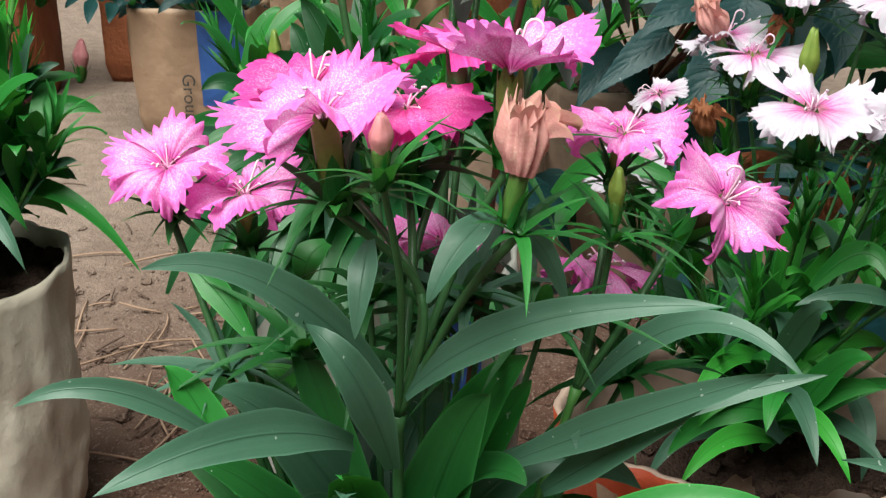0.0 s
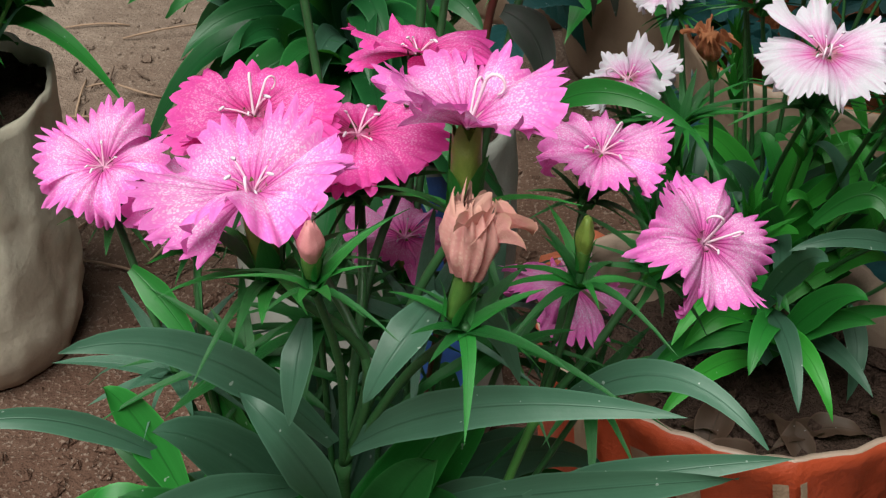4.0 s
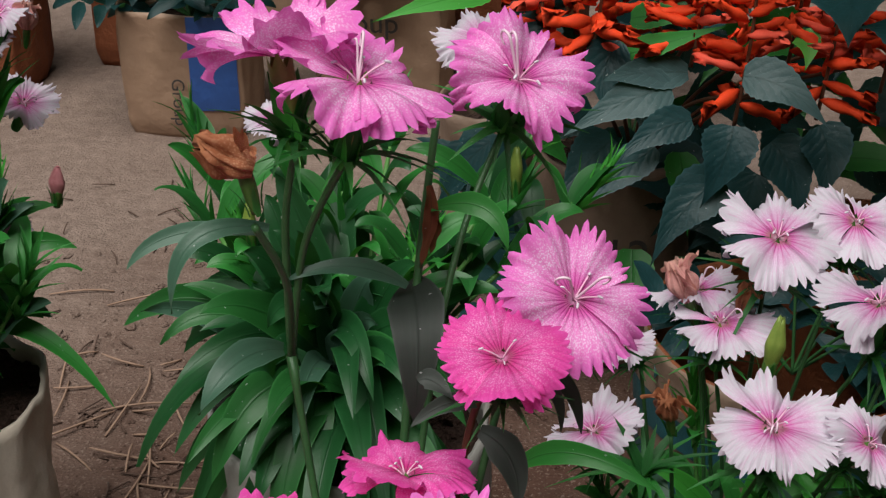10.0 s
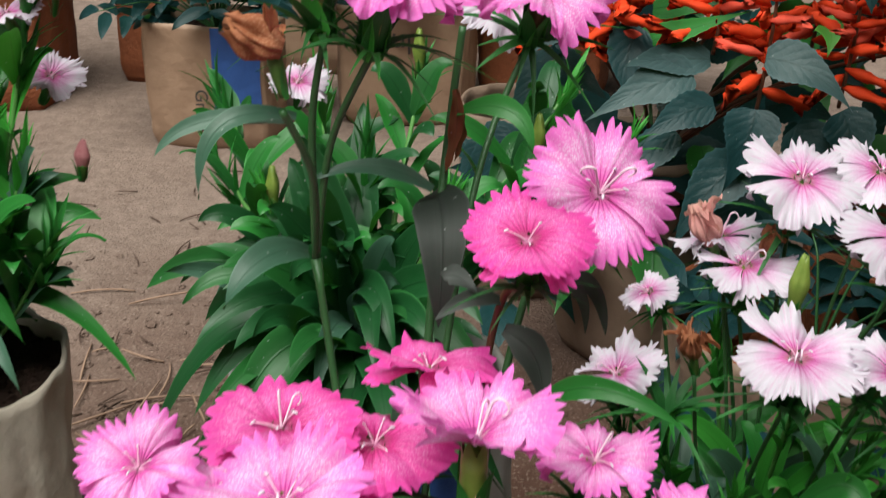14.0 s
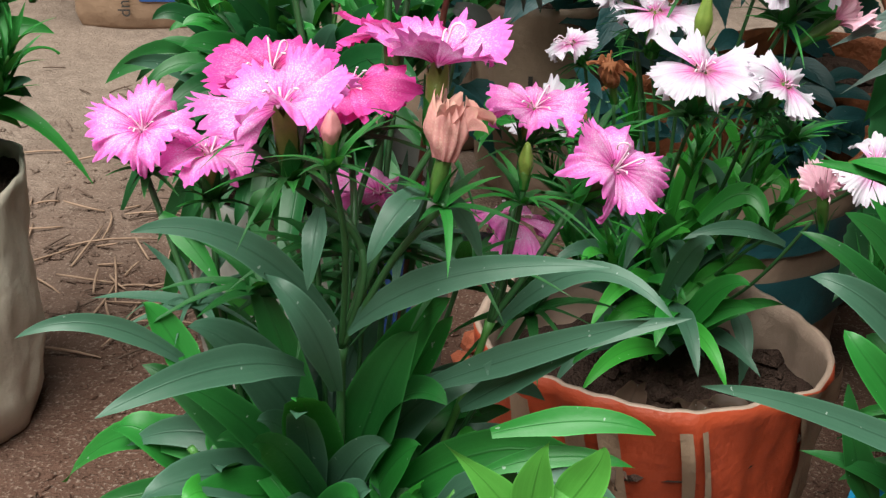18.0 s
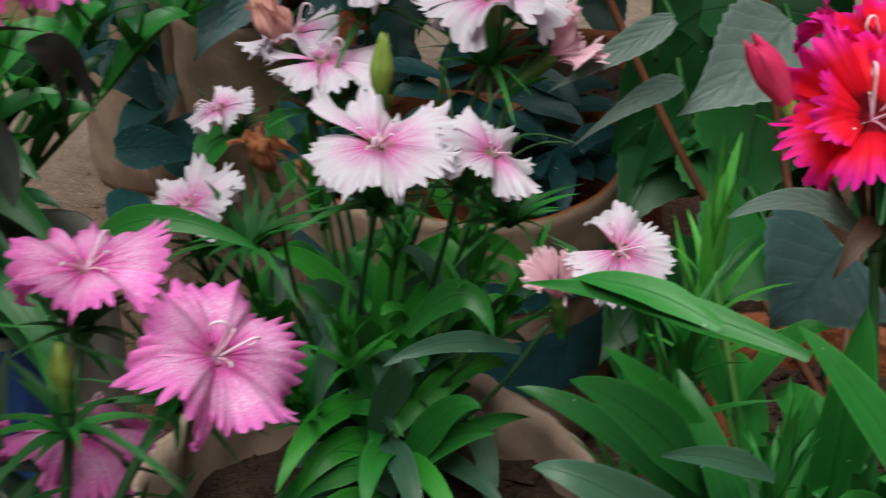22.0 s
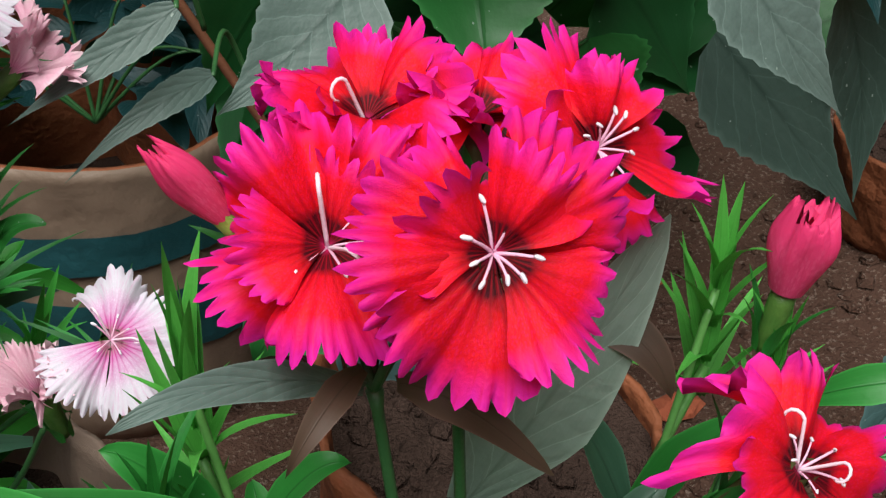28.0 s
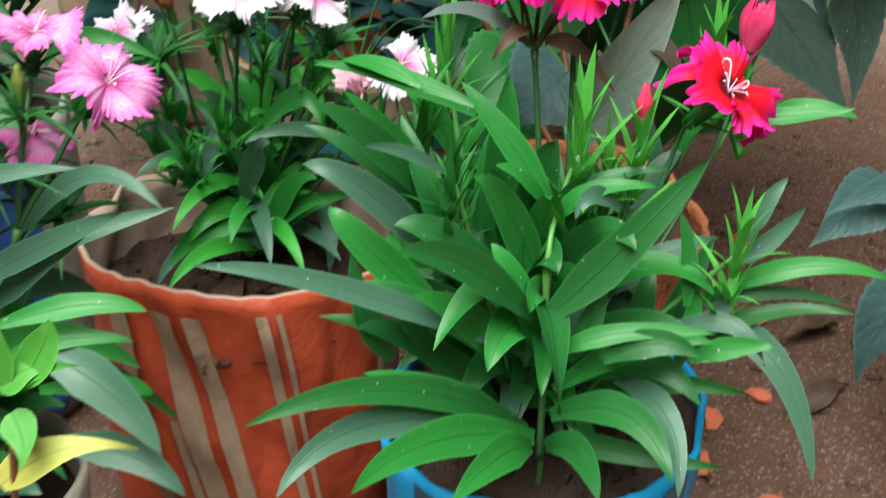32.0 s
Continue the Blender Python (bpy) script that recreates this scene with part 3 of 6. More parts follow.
def flower(plant, at, face, radius, kind="pink", spin=0.0, calyx="green", droop=0.0, stamens=5, styles=2, seed=0, skip=(), name="flower", cup=0.0, tall=1.35, inner=0):
    """A dianthus bloom at a place, facing along face: calyx with petals, stamens, styles and bracts."""
    rng = random.Random(seed * 13 + 5)
    base = part(name, CALYX_M[calyx], plant, aim(V(at) - plant.location, face, spin, radius))
    base.scale = (base.scale.x, base.scale.x, base.scale.x * tall / 1.35)
    for k in range(5):
        if k in skip:
            continue
        d = droop[k] if isinstance(droop, (list, tuple)) else droop
        m = Matrix.Rotation(2 * math.pi * k / 5 + rng.uniform(-0.07, 0.07), 4, "Z") @ Matrix.Rotation(radians(d + rng.uniform(-13, 11)), 4, "Y")
        m = m @ Matrix.Rotation(rng.uniform(-0.16, 0.16), 4, "X") @ Matrix.Scale(rng.uniform(0.96, 1.13), 4)
        part("petal", PETALS[kind][rng.randrange(10)], base, Matrix.Translation((0, 0, 0.012 * k)) @ m)
    for k in range(inner):
        m = Matrix.Rotation(2.3 * k + rng.uniform(0, 0.6), 4, "Z") @ Matrix.Rotation(radians(rng.uniform(-34, -14)), 4, "Y") @ Matrix.Rotation(rng.uniform(-0.3, 0.3), 4, "X")
        part("petal", PETALS[kind][rng.randrange(10)], base, Matrix.Translation((0, 0, 0.05 + 0.01 * k)) @ m @ Matrix.Diagonal((rng.uniform(0.7, 0.85), rng.uniform(0.75, 0.9), 0.9, 1)))
    for k in range(stamens):
        part("stamen", STAMEN_M, base, Matrix.Rotation(2 * math.pi * k / stamens + rng.uniform(-0.3, 0.3), 4, "Z") @ Matrix.Rotation(rng.uniform(0.05, 0.6), 4, "Y") @ Matrix.Scale(rng.uniform(0.55, 0.85), 4))
    for k in range(styles):
        part("style", STYLE_M, base, Matrix.Rotation(rng.uniform(0, 6.3), 4, "Z") @ Matrix.Rotation(rng.uniform(0.1, 0.6), 4, "Y") @ Matrix.Scale(rng.uniform(0.8, 1.15), 4))
    low = Matrix.Translation((0, 0, -1.02))
    for k in range(4):
        part("bract", SCALE_M[rng.randrange(3)], base, low @ Matrix.Rotation(k * math.pi / 2 + 0.4, 4, "Z") @ Matrix.Translation((0.105, 0, 0)) @ Matrix.Scale(rng.uniform(0.66, 0.95), 4))
    return base


def foot(at, face, radius):
    """The lower end of a bloom's calyx."""
    return V(at) - V(face).normalized() * radius * 1.02


def tuft(plant, at, axis, size, count=12, kind="green", seed=1, spread=0.75, name="leaf_tuft"):
    """A spray of narrow leaves round a joint or a closed shoot."""
    rng = random.Random(seed)
    root = None
    for k in range(count):
        t = k / count
        m = aim(V(at) - plant.location, axis) @ Matrix.Rotation(k * 2.4, 4, "Z") @ Matrix.Rotation(spread * (0.25 + 0.75 * rng.random()), 4, "Y")
        m = m @ Matrix.Scale(size * rng.uniform(0.6, 1.1), 4)
        part("narrow_leaf", BRACT_M["deep" if kind == "green" and k % 2 else kind][rng.randrange(3)], plant, m)


BRUSH_M = {k: [bract_mesh("narrow_leaf", LEAF[k], c, w) for c, w in ((0.06, 0.075), (0.2, 0.065), (-0.08, 0.07), (0.42, 0.06))] for k in ("green", "bright", "blue", "fresh")}


def brush(plant, at, axis, size, kind="green", seed=1, tiers=4, each=6, spread=0.55):
    """An upright brush of grassy leaves in tiers round the end of a shoot."""
    rng = random.Random(seed)
    axis = V(axis).normalized()
    for i in range(tiers):
        p = V(at) - axis * size * 0.42 * i
        for k in range(each):
            lean = spread * (0.2 + 0.3 * i) * rng.uniform(0.6, 1.3)
            m = aim(p - plant.location, axis) @ Matrix.Rotation(k * 6.28 / each + i * 0.7 + rng.uniform(-0.3, 0.3), 4, "Z") @ Matrix.Rotation(lean, 4, "Y")
            part("narrow_leaf", BRUSH_M[kind][rng.randrange(4)], plant, m @ Matrix.Scale(size * rng.uniform(0.75, 1.25), 4))


def bud(plant, at, axis, length, mat, radius=0.26, calyx=True, name="bud", open_=0.0):
    """A closed or half-open bud: furled petal tip in a green calyx."""
    verts, rows, cols = [], 15, 24
    for i in range(rows):
        t = i / (rows - 1)
        r = radius * (0.6 + 0.4 * math.sin(min(1, t * 1.6) * math.pi * 0.5)) * (1 - (0.75 - 0.75 * open_) * max(0, t - 0.5) ** 1.4 * 2.4)
        for k in range(cols):
            a = 2 * math.pi * k / cols
            fold = 1 + (0.05 + 0.16 * t) * math.sin(a * 3 + t * 2.6) + 0.09 * t * math.sin(a * 8 - t * 2)
            z = t + 0.13 * max(0, t - 0.7) * (4 * (k % 2) + math.sin(a * 3))
            verts.append((r * fold * math.cos(a), r * fold * math.sin(a), z))
    me = mesh(name, verts, grid_faces(rows, cols, True) + [tuple(range(cols))[::-1], tuple((rows - 1) * cols + k for k in range(cols))], mat)
    b = part(name, me, plant, aim(V(at) - plant.location, axis, 0, length))
    if calyx:
        part("calyx", CALYX_M["green"], b, Matrix.Translation((0, 0, 0.36)) @ Matrix.Diagonal((radius * 5.0, radius * 5.0, 0.9, 1)))
        for k in range(4):
            part("bract", BRACT_M["green"][0], b, Matrix.Translation((0, 0, -0.45)) @ Matrix.Rotation(k * 1.571, 4, "Z") @ Matrix.Translation((radius * 0.7, 0, 0)) @ Matrix.Scale(0.85, 4))
    return b


def crumple_mesh(seed, mat):
    """A rolled, dried-up flower head of unit length: deep twisted folds and a ragged top."""
    rng = random.Random(seed)
    rows, cols, verts, uvs = 22, 56, [], []
    for i in range(rows):
        t = i / (rows - 1)
        r = 0.2 + 0.17 * math.sin(min(1, t * 1.15) * math.pi * 0.8) - 0.1 * t ** 3
        for k in range(cols):
            a = 2 * math.pi * k / cols
            c = V(math.cos(a), math.sin(a), 0)
            f = 1 + 0.4 * noise.noise(V(c.x * 1.6, c.y * 1.6, t * 2.2 + seed)) + 0.2 * t * math.sin(a * 5 + t * 4 + seed) + 0.12 * math.sin(a * 11 - t * 2 + math.sin(t * 3)) + 0.34 * noise.noise(V(c.x * 4.5, c.y * 4.5, t * 1.4 + seed))
            z = 1.05 * t + 0.5 * t ** 4 * noise.noise(V(c.x * 3, c.y * 3, seed + 9.0))
            verts.append((r * f * c.x + 0.22 * t * t, r * f * c.y, z))
            uvs.append((k / cols, 0.35 + 0.6 * t))
    return mesh("crumpled_head", verts, grid_faces(rows, cols, True) + [tuple((rows - 1) * cols + k for k in range(cols))], mat, uvs)


def withered(plant, at, axis, length, kind, seed=3, bend=0.3, tails=3, flop=None):
    """A spent bloom: crumpled petals rolled together above a green calyx; flop is the way in which a limp head hangs."""
    rng = random.Random(seed)
    b = part("withered_bloom", CALYX_M["green"], plant, aim(V(at) - plant.location, axis, 0, length))
    limp = Matrix.Rotation(bend * 0.5, 4, "Y")
    if flop:
        limp = aim((0, 0, 0), aim((0, 0, 0), axis).to_3x3().inverted() @ V(flop), 0.4, 1.0)
    part("crumpled_head", crumple_mesh(seed, PETAL[kind]), b, limp @ Matrix.Translation((0, 0, -0.22)) @ Matrix.Rotation(rng.uniform(0, 6.3), 4, "Z"))
    for k in range(tails):
        m = Matrix.Rotation(k * 2.4 + rng.uniform(-0.5, 0.5), 4, "Z") @ Matrix.Translation((0.12, 0, 0.25)) @ Matrix.Rotation(radians(rng.uniform(-92, -70) if k else -40), 4, "Y") @ Matrix.Rotation(rng.uniform(-0.5, 0.5), 4, "X")
        part("petal", PETALS[kind][rng.randrange(10)], b, m @ Matrix.Diagonal((rng.uniform(0.6, 0.85) if k else 0.7, 0.42, 0.8, 1)))
    for k in range(4):
        part("bract", BRACT_M["green"][0], b, Matrix.Translation((0, 0, -1.02)) @ Matrix.Rotation(k * 1.571 + 0.3, 4, "Z") @ Matrix.Translation((0.15, 0, 0)) @ Matrix.Scale(0.8, 4))
    return b


def furled(plant, at, axis, length, kind, seed=2, spread=8, calyx="green"):
    """A bloom still rolled up: overlapping petals that stand upright in the calyx."""
    rng = random.Random(seed)
    b = part("furled_bloom", CALYX_M[calyx], plant, aim(V(at) - plant.location, axis, 0, length))
    for k in range(6):
        m = Matrix.Rotation(k * 2.5, 4, "Z") @ Matrix.Translation((0.09, 0, -0.12)) @ Matrix.Rotation(radians(-86 + spread * rng.uniform(0.6, 1.4)), 4, "Y")
        part("petal", PETALS[kind][rng.randrange(10)], b, m @ Matrix.Diagonal((rng.uniform(0.9, 1.1), 0.5, 0.8, 1)))
    for k in range(4):
        part("bract", BRACT_M["green"][0], b, Matrix.Translation((0, 0, -1.02)) @ Matrix.Rotation(k * 1.571 + 0.3, 4, "Z") @ Matrix.Translation((0.14, 0, 0)) @ Matrix.Scale(0.85, 4))
    return b


def goblet(plant, at, axis, length, kind, width=0.28, flare=0.0, seed=1, calyx="green", bend=0.0):
    """A bud about to open: petals rolled round each other in twisted folds, with a frilled top."""
    rows, cols, verts, uvs = 16, 48, [], []
    for i in range(rows):
        t = i / (rows - 1)
        r = width * (0.62 + 0.5 * math.sin(min(1, t * 1.25) * math.pi * 0.5) - (0.42 - flare) * t ** 4)
        for k in range(cols):
            a = 2 * math.pi * k / cols
            f = 1 + 0.17 * t * math.sin(a * 2 + t * 3 + seed) + 0.1 * t * math.sin(a * 5 - t * 4 + seed) + (0.05 + 0.05 * flare) * t * t * math.sin(a * 12 + t * 3)
            z = 1.05 * t + 0.09 * t ** 5 * math.sin(a * 2 + seed) + 0.045 * t ** 9 * (1 if k % 4 < 2 else -1)
            verts.append((r * f * math.cos(a) + bend * t * t, r * f * math.sin(a), z))
            uvs.append((k / cols, 0.62 + 0.38 * t))
    faces = grid_faces(rows, cols, True)
    # the rolled inner petals
    for i in range(1, 5):
        for k in range(cols):
            a = 2 * math.pi * k / cols
            r = width * (0.85 + flare - 0.19 * i)
            f = 1 + 0.16 * math.sin(a * 2 + 3 + seed + i)
            verts.append((r * f * math.cos(a) + bend, r * f * math.sin(a), 1.0 - 0.07 * (i % 2) + 0.05 * math.sin(a * 3 + i) - 0.03 * i))
            uvs.append((k / cols, 0.9))
    faces += [tuple((rows - 1) * cols + x for x in q) for q in grid_faces(5, cols, True)]
    b = part("opening_bud", CALYX_M[calyx], plant, aim(V(at) - plant.location, axis, 0, length))
    part("rolled_petal", mesh("rolled_petal", verts, faces, PETAL[kind], uvs), b, Matrix.Translation((0, 0, -0.1)))
    for k in range(5):
        part("bract", BRACT_M["green"][0], b, Matrix.Translation((0, 0, -0.95)) @ Matrix.Rotation(k * 1.257 + 0.3, 4, "Z") @ Matrix.Translation((0.15, 0, 0)) @ Matrix.Scale(0.95, 4) @ Matrix.Rotation(0.16, 4, "Y"))
    return b


def rosette(plant, at, count, length, width, kinds, seed, low=10, high=75, around=(0, 360), rise=0.0, droop=0.35):
    """Basal leaves that spread from a crown."""
    rng = random.Random(seed)
    at = V(at)
    for k in range(count):
        az = radians(around[0] + (around[1] - around[0]) * (k + rng.random() * 0.7) / count)
        el = radians(rng.uniform(low, high))
        L = length * rng.uniform(0.65, 1.15)
        d = V(math.cos(az) * math.cos(el), math.sin(az) * math.cos(el), math.sin(el))
        base = at + V(rng.uniform(-1, 1), rng.uniform(-1, 1), 0) * 0.008 + V(0, 0, rise * rng.random())
        tip = base + d * L - V(0, 0, L * droop * rng.uniform(0.4, 1.3) * math.cos(el))
        mid = base + d * L * 0.55 + V(0, 0, L * 0.06)
        leaf(plant, base, mid, tip, width * rng.uniform(0.75, 1.2), rng.choice(kinds), rng.uniform(-35, 35), 0.25)


# ---- bags and pots ----
def bag(name, at, r, h, mat, label, category, flare=0.0, seed=1, wobble=0.05, soil=0.03, squash=1.0, rim_mat=None, rim_dip=0.0, inner=None, square=0.0, group="", turn=0.0):
    """A cut sack used as a pot: thin wall with folds, an uneven rim, soil inside."""
    rng = random.Random(seed)
    t0 = thing(name, at, label, category, group)
    ph = [rng.uniform(0, 6.3) for _ in range(6)]
    cols, rows = 120, 24

    def radius(a, z):
        q = 1 + wobble * (math.sin(a * 2 + ph[0]) * 0.6 + math.sin(a * 5 + ph[1] + z * 9) * 0.35 + math.sin(a * 11 + ph[2] + z * 23) * 0.16)
        n3 = V(math.cos(a), math.sin(a), 0)
        q += wobble * (0.9 * noise.noise(n3 * 2.6 + V(0, 0, z * 3 + seed)) + 0.45 * noise.noise(n3 * 7 + V(0, 0, z * 6 + seed)))
        if square:
            c, s = abs(math.cos(a)), abs(math.sin(a))
            q *= (1 - square) + square / max(c, s)
        return r * q * (1 + flare * (z - 0.5)) * (1 - 0.1 * max(0, 0.12 - z) / 0.12)

    def shell(inside):
        out = []
        for i in range(rows):
            z = i / (rows - 1)
            for k in range(cols):
                a = 2 * math.pi * k / cols
                rr = radius(a, z) - (0.0025 if inside else 0)
                top = 1 + (rim_dip * math.sin(a + ph[3]) + 0.01 * math.sin(a * 3 + ph[4]) + 0.002 * math.sin(a * 8 + ph[5]))
                x, y = rr * math.cos(a), rr * squash * math.sin(a)
                cx, sx = math.cos(turn), math.sin(turn)
                out.append((x * cx - y * sx, x * sx + y * cx, z * h * (1 + (top - 1) * z)))
        return out

    v = shell(False) + shell(True)
    f = grid_faces(rows, cols, True)
    nv = rows * cols
    f2 = [tuple(nv + i for i in q)[::-1] for q in f]
    lip = [((rows - 1) * cols + k, (rows - 1) * cols + (k + 1) % cols, nv + (rows - 1) * cols + (k + 1) % cols, nv + (rows - 1) * cols + k) for k in range(cols)]
    floor_ = [tuple(range(cols))[::-1]]
    me = mesh("bag_wall", v, f + f2 + lip + floor_, [mat, inner or rim_mat or mat], slots=[0] * len(f) + [1] * (len(f2) + len(lip)) + [0])
    wall = part("bag_wall", me, t0)
    # soil: a lumpy disc
    sv, rings = [(0, 0, h - soil)], 9
    for i in range(1, rings + 1):
        for k in range(36):
            a = 2 * math.pi * k / 36
            rr = (radius(a, 0.85) - 0.001) * i / rings
            x, y = rr * math.cos(a), rr * squash * math.sin(a)
            cx, sx = math.cos(turn), math.sin(turn)
            sv.append((x * cx - y * sx, x * sx + y * cx, h - soil + 0.006 * noise.noise(V(x * 60, y * 60, seed)) + 0.004 * noise.noise(V(x * 190, y * 190, seed))))
    sf = [(0, 1 + k, 1 + (k + 1) % 36) for k in range(36)]
    for i in range(rings - 1):
        for k in range(36):
            sf.append((1 + i * 36 + k, 1 + (i + 1) * 36 + k, 1 + (i + 1) * 36 + (k + 1) % 36, 1 + i * 36 + (k + 1) % 36))
    part("soil", mesh("soil", sv, sf, SOIL), t0)
    cv, cf = [], []
    for k in range(240):
        a, q = rng.uniform(0, 6.3), math.sqrt(rng.random()) * 0.92
        rr, sz = radius(a, 0.85) * q, 0.0012 + 0.006 * rng.random() ** 4
        x, y, o = rr * math.cos(a), rr * squash * math.sin(a), len(cv)
        for i, (hh, w) in enumerate(((-0.6, 0.8), (0.3, 1.0), (0.9, 0.5))):
            for j in range(5):
                m = sz * w * rng.uniform(0.6, 1.4)
                cv.append((x + m * math.cos(j * 1.257 + i), y + m * math.sin(j * 1.257 + i), h - soil + hh * sz * 0.7))
        cf += [tuple(o + i for i in f) for f in grid_faces(3, 5, True)] + [tuple(o + 10 + j for j in range(5))]
    tagged(part("soil_rubble", mesh("soil_rubble", cv, cf, SOIL, smooth=False), t0), kind="stuff")
    t0["r"] = r
    return t0, radius


def print_on(bag_thing, radius, h, a0, a1, z0, z1, mat, name="printed_band", slant=0.0, squash=1.0, lift=0.0028, turn=0.0):
    """A printed patch that follows the bag's wall, from angle a0 to a1 (degrees) and from z0 to z1 (shares of the height)."""
    verts, na, nz = [], 20, 24
    for i in range(nz):
        z = z0 + (z1 - z0) * i / (nz - 1)
        for k in range(na):
            a = radians(a0 + (a1 - a0) * k / (na - 1) + slant * (z - z0))
            rr = radius(a, z) + lift
            x, y = rr * math.cos(a), rr * squash * math.sin(a)
            verts.append((x * math.cos(turn) - y * math.sin(turn), x * math.sin(turn) + y * math.cos(turn), z * h))
    return part(name, mesh(name, verts, grid_faces(nz, na), mat), bag_thing)


def lettering(text, parent, at, size, turn, mat, name="lettering", tilt=0.0, extra=0.0):
    """Raised print with the built-in font, upright on a wall that faces along turn (degrees)."""
    cu = bpy.data.curves.new(name, "FONT")
    cu.body, cu.size, cu.extrude, cu.align_x, cu.align_y = text, size, 0.0002, "CENTER", "CENTER"
    cu.materials.append(mat)
    tmp = new("lettering_source", cu)
    bpy.context.view_layer.update()
    me = bpy.data.meshes.new_from_object(tmp.evaluated_get(bpy.context.evaluated_depsgraph_get()))
    bpy.data.objects.remove(tmp)
    me.name = name
    if not me.materials:
        me.materials.append(mat)
    return part(name, me, parent, Matrix.Translation(at) @ Matrix.Rotation(radians(turn), 4, "Z") @ Matrix.Rotation(radians(90), 4, "X") @ Matrix.Rotation(radians(tilt), 4, "Z"))


def shoot(plant, points, pairs, length, width, kinds, seed, top="tuft", r=0.0015, tuft_size=0.022, lean=40, start=0.2, mat=None):
    """A leafy shoot: a stem with opposite leaf pairs that grow shorter towards a closed top."""
    rng = random.Random(seed)
    stem(plant, points, r * 1.2, r, mat or STEM_BRIGHT, "stem", tuple(start + (1 - start) * k / pairs for k in range(pairs)))
    pts = [V(p) for p in points]
    for k in range(pairs):
        t = start + (1 - start) * k / pairs
        f = t * (len(pts) - 1)
        i = min(int(f), len(pts) - 2)
        p = pts[i].lerp(pts[i + 1], f - i)
        az = k * 1.57 + rng.uniform(-0.5, 0.5) + seed
        for half in (0, 1):
            a = az + math.pi * half
            L = length * (1 - 0.45 * t) * rng.uniform(0.8, 1.15)
            el = radians(lean + rng.uniform(-15, 18) + 12 * t)
            d = V(math.cos(a) * math.cos(el), math.sin(a) * math.cos(el), math.sin(el))
            leaf(plant, p, p + d * L * 0.55 + V(0, 0, 0.07 * L), p + d * L - V(0, 0, 0.22 * L * rng.uniform(0.2, 1.2)), width * rng.uniform(0.8, 1.15), rng.choice(kinds), rng.uniform(-25, 25), 0.25, face=(0, -0.35, 0.9))
    if top == "tuft":
        brush(plant, pts[-1], pts[-1] - pts[-2] + V(0, 0, 0.03), tuft_size * 1.15, "bright" if seed % 2 else "green", seed, 3, 6, 0.7)


def spike(plant, base, top, florets, size, seed, mats=None):
    """A salvia flower spike: whorls of tubular florets with pointed calyces round a dark stem."""
    rng = random.Random(seed)
    base, top = V(base), V(top)
    stem(plant, [base, (base + top) / 2 + V(0.003, 0, 0), top], 0.0022, 0.0012, STEM_RED)
    axis = (top - base).normalized()
    for k in range(florets):
        t = 0.12 + 0.88 * k / florets
        p = base.lerp(top, t)
        az = k * 1.9 + rng.uniform(-0.3, 0.3)
        out = V(math.cos(az), math.sin(az), 0)
        d = (out * (1.15 - 0.6 * t) + V(0, 0, -0.35 + 1.3 * t + rng.uniform(-0.3, 0.3))).normalized()
        part("floret", FLORETS[rng.randrange(len(FLORETS))], plant, aim(p - plant.location, d, rng.uniform(0, 6.3), size * (1.1 - 0.55 * t) * rng.uniform(0.8, 1.15)))


def floret_mesh(mat, bend, flare):
    """A tubular floret of unit length: swollen calyx, bent tube, split lip."""
    pts = [V(bend * t * t, 0, t) for t in np.linspace(0, 1, 9)]
    radii = [0.03, 0.09, 0.145, 0.155, 0.12, 0.095, 0.12, 0.18 + flare, 0.12]
    v, f = tube(pts, radii, 8)
    for k in range(len(v)):
        i = k // 8
        v[k].y *= 0.72
        if i == 3:
            v[k].z += 0.09 * (k % 2)
        if i >= 7:
            v[k] += V((0.12 if k % 8 < 4 else -0.1) * (i - 6), 0, (0.14 if k % 2 else -0.12) - 0.1 * (i - 7))
    return mesh("floret", v, f, mat)


FLORETS = [floret_mesh(m, b, fl) for m, b, fl in ((SALVIA_RED, 0.14, 0.02), (SALVIA_RED, -0.1, 0.03), (SALVIA_CORAL, 0.2, 0.02), (SALVIA_RED, 0.05, 0.05))]


def broad_leaf(plant, a, m, b, width, kind="salvia", roll=0.0, face=(0, -0.8, 0.6)):
    """A toothed, egg-shaped leaf."""
    return leaf(plant, a, m, b, width, kind, roll, 0.16, "leaf", 0.05, 1.0, face, 0.07)


# ---- ground ----
def ground_height(x, y):
    near = 1.0 if abs(x) < 2 and -1 < y < 3 else 0.0
    return near * (0.006 * noise.noise(V(x * 9, y * 9, 0.3)) + 0.003 * noise.noise(V(x * 16, y * 16, 1.7)))


def build_ground():
    xs = [-400, -60, -12, -4, -2] + [-1.2 + 0.02 * i for i in range(111)] + [1.5, 2.5, 5, 14, 60, 400]
    ys = [-400, -60, -10, -3, -1] + [-0.3 + 0.02 * i for i in range(126)] + [2.4, 2.8, 3.6, 5, 9, 20, 60, 400]
    verts = [(x, y, ground_height(x, y)) for y in ys for x in xs]
    g = new("ground", mesh("ground", verts, grid_faces(len(ys), len(xs)), EARTH))
    return tagged(g, "trodden brown earth with straw and dry soil", "ground", kind="structure")


ground = build_ground()

# ---- bags ----
orange_bag, orange_r = bag("grow_bag", (0.105, 0.445, 0), 0.066, 0.178, BAG_ORANGE, "orange and beige printed woven sack pot standing on earth", "grow bag", 0.1, 4, 0.075, 0.03, inner=BAG_YELLOW, rim_dip=-0.03)
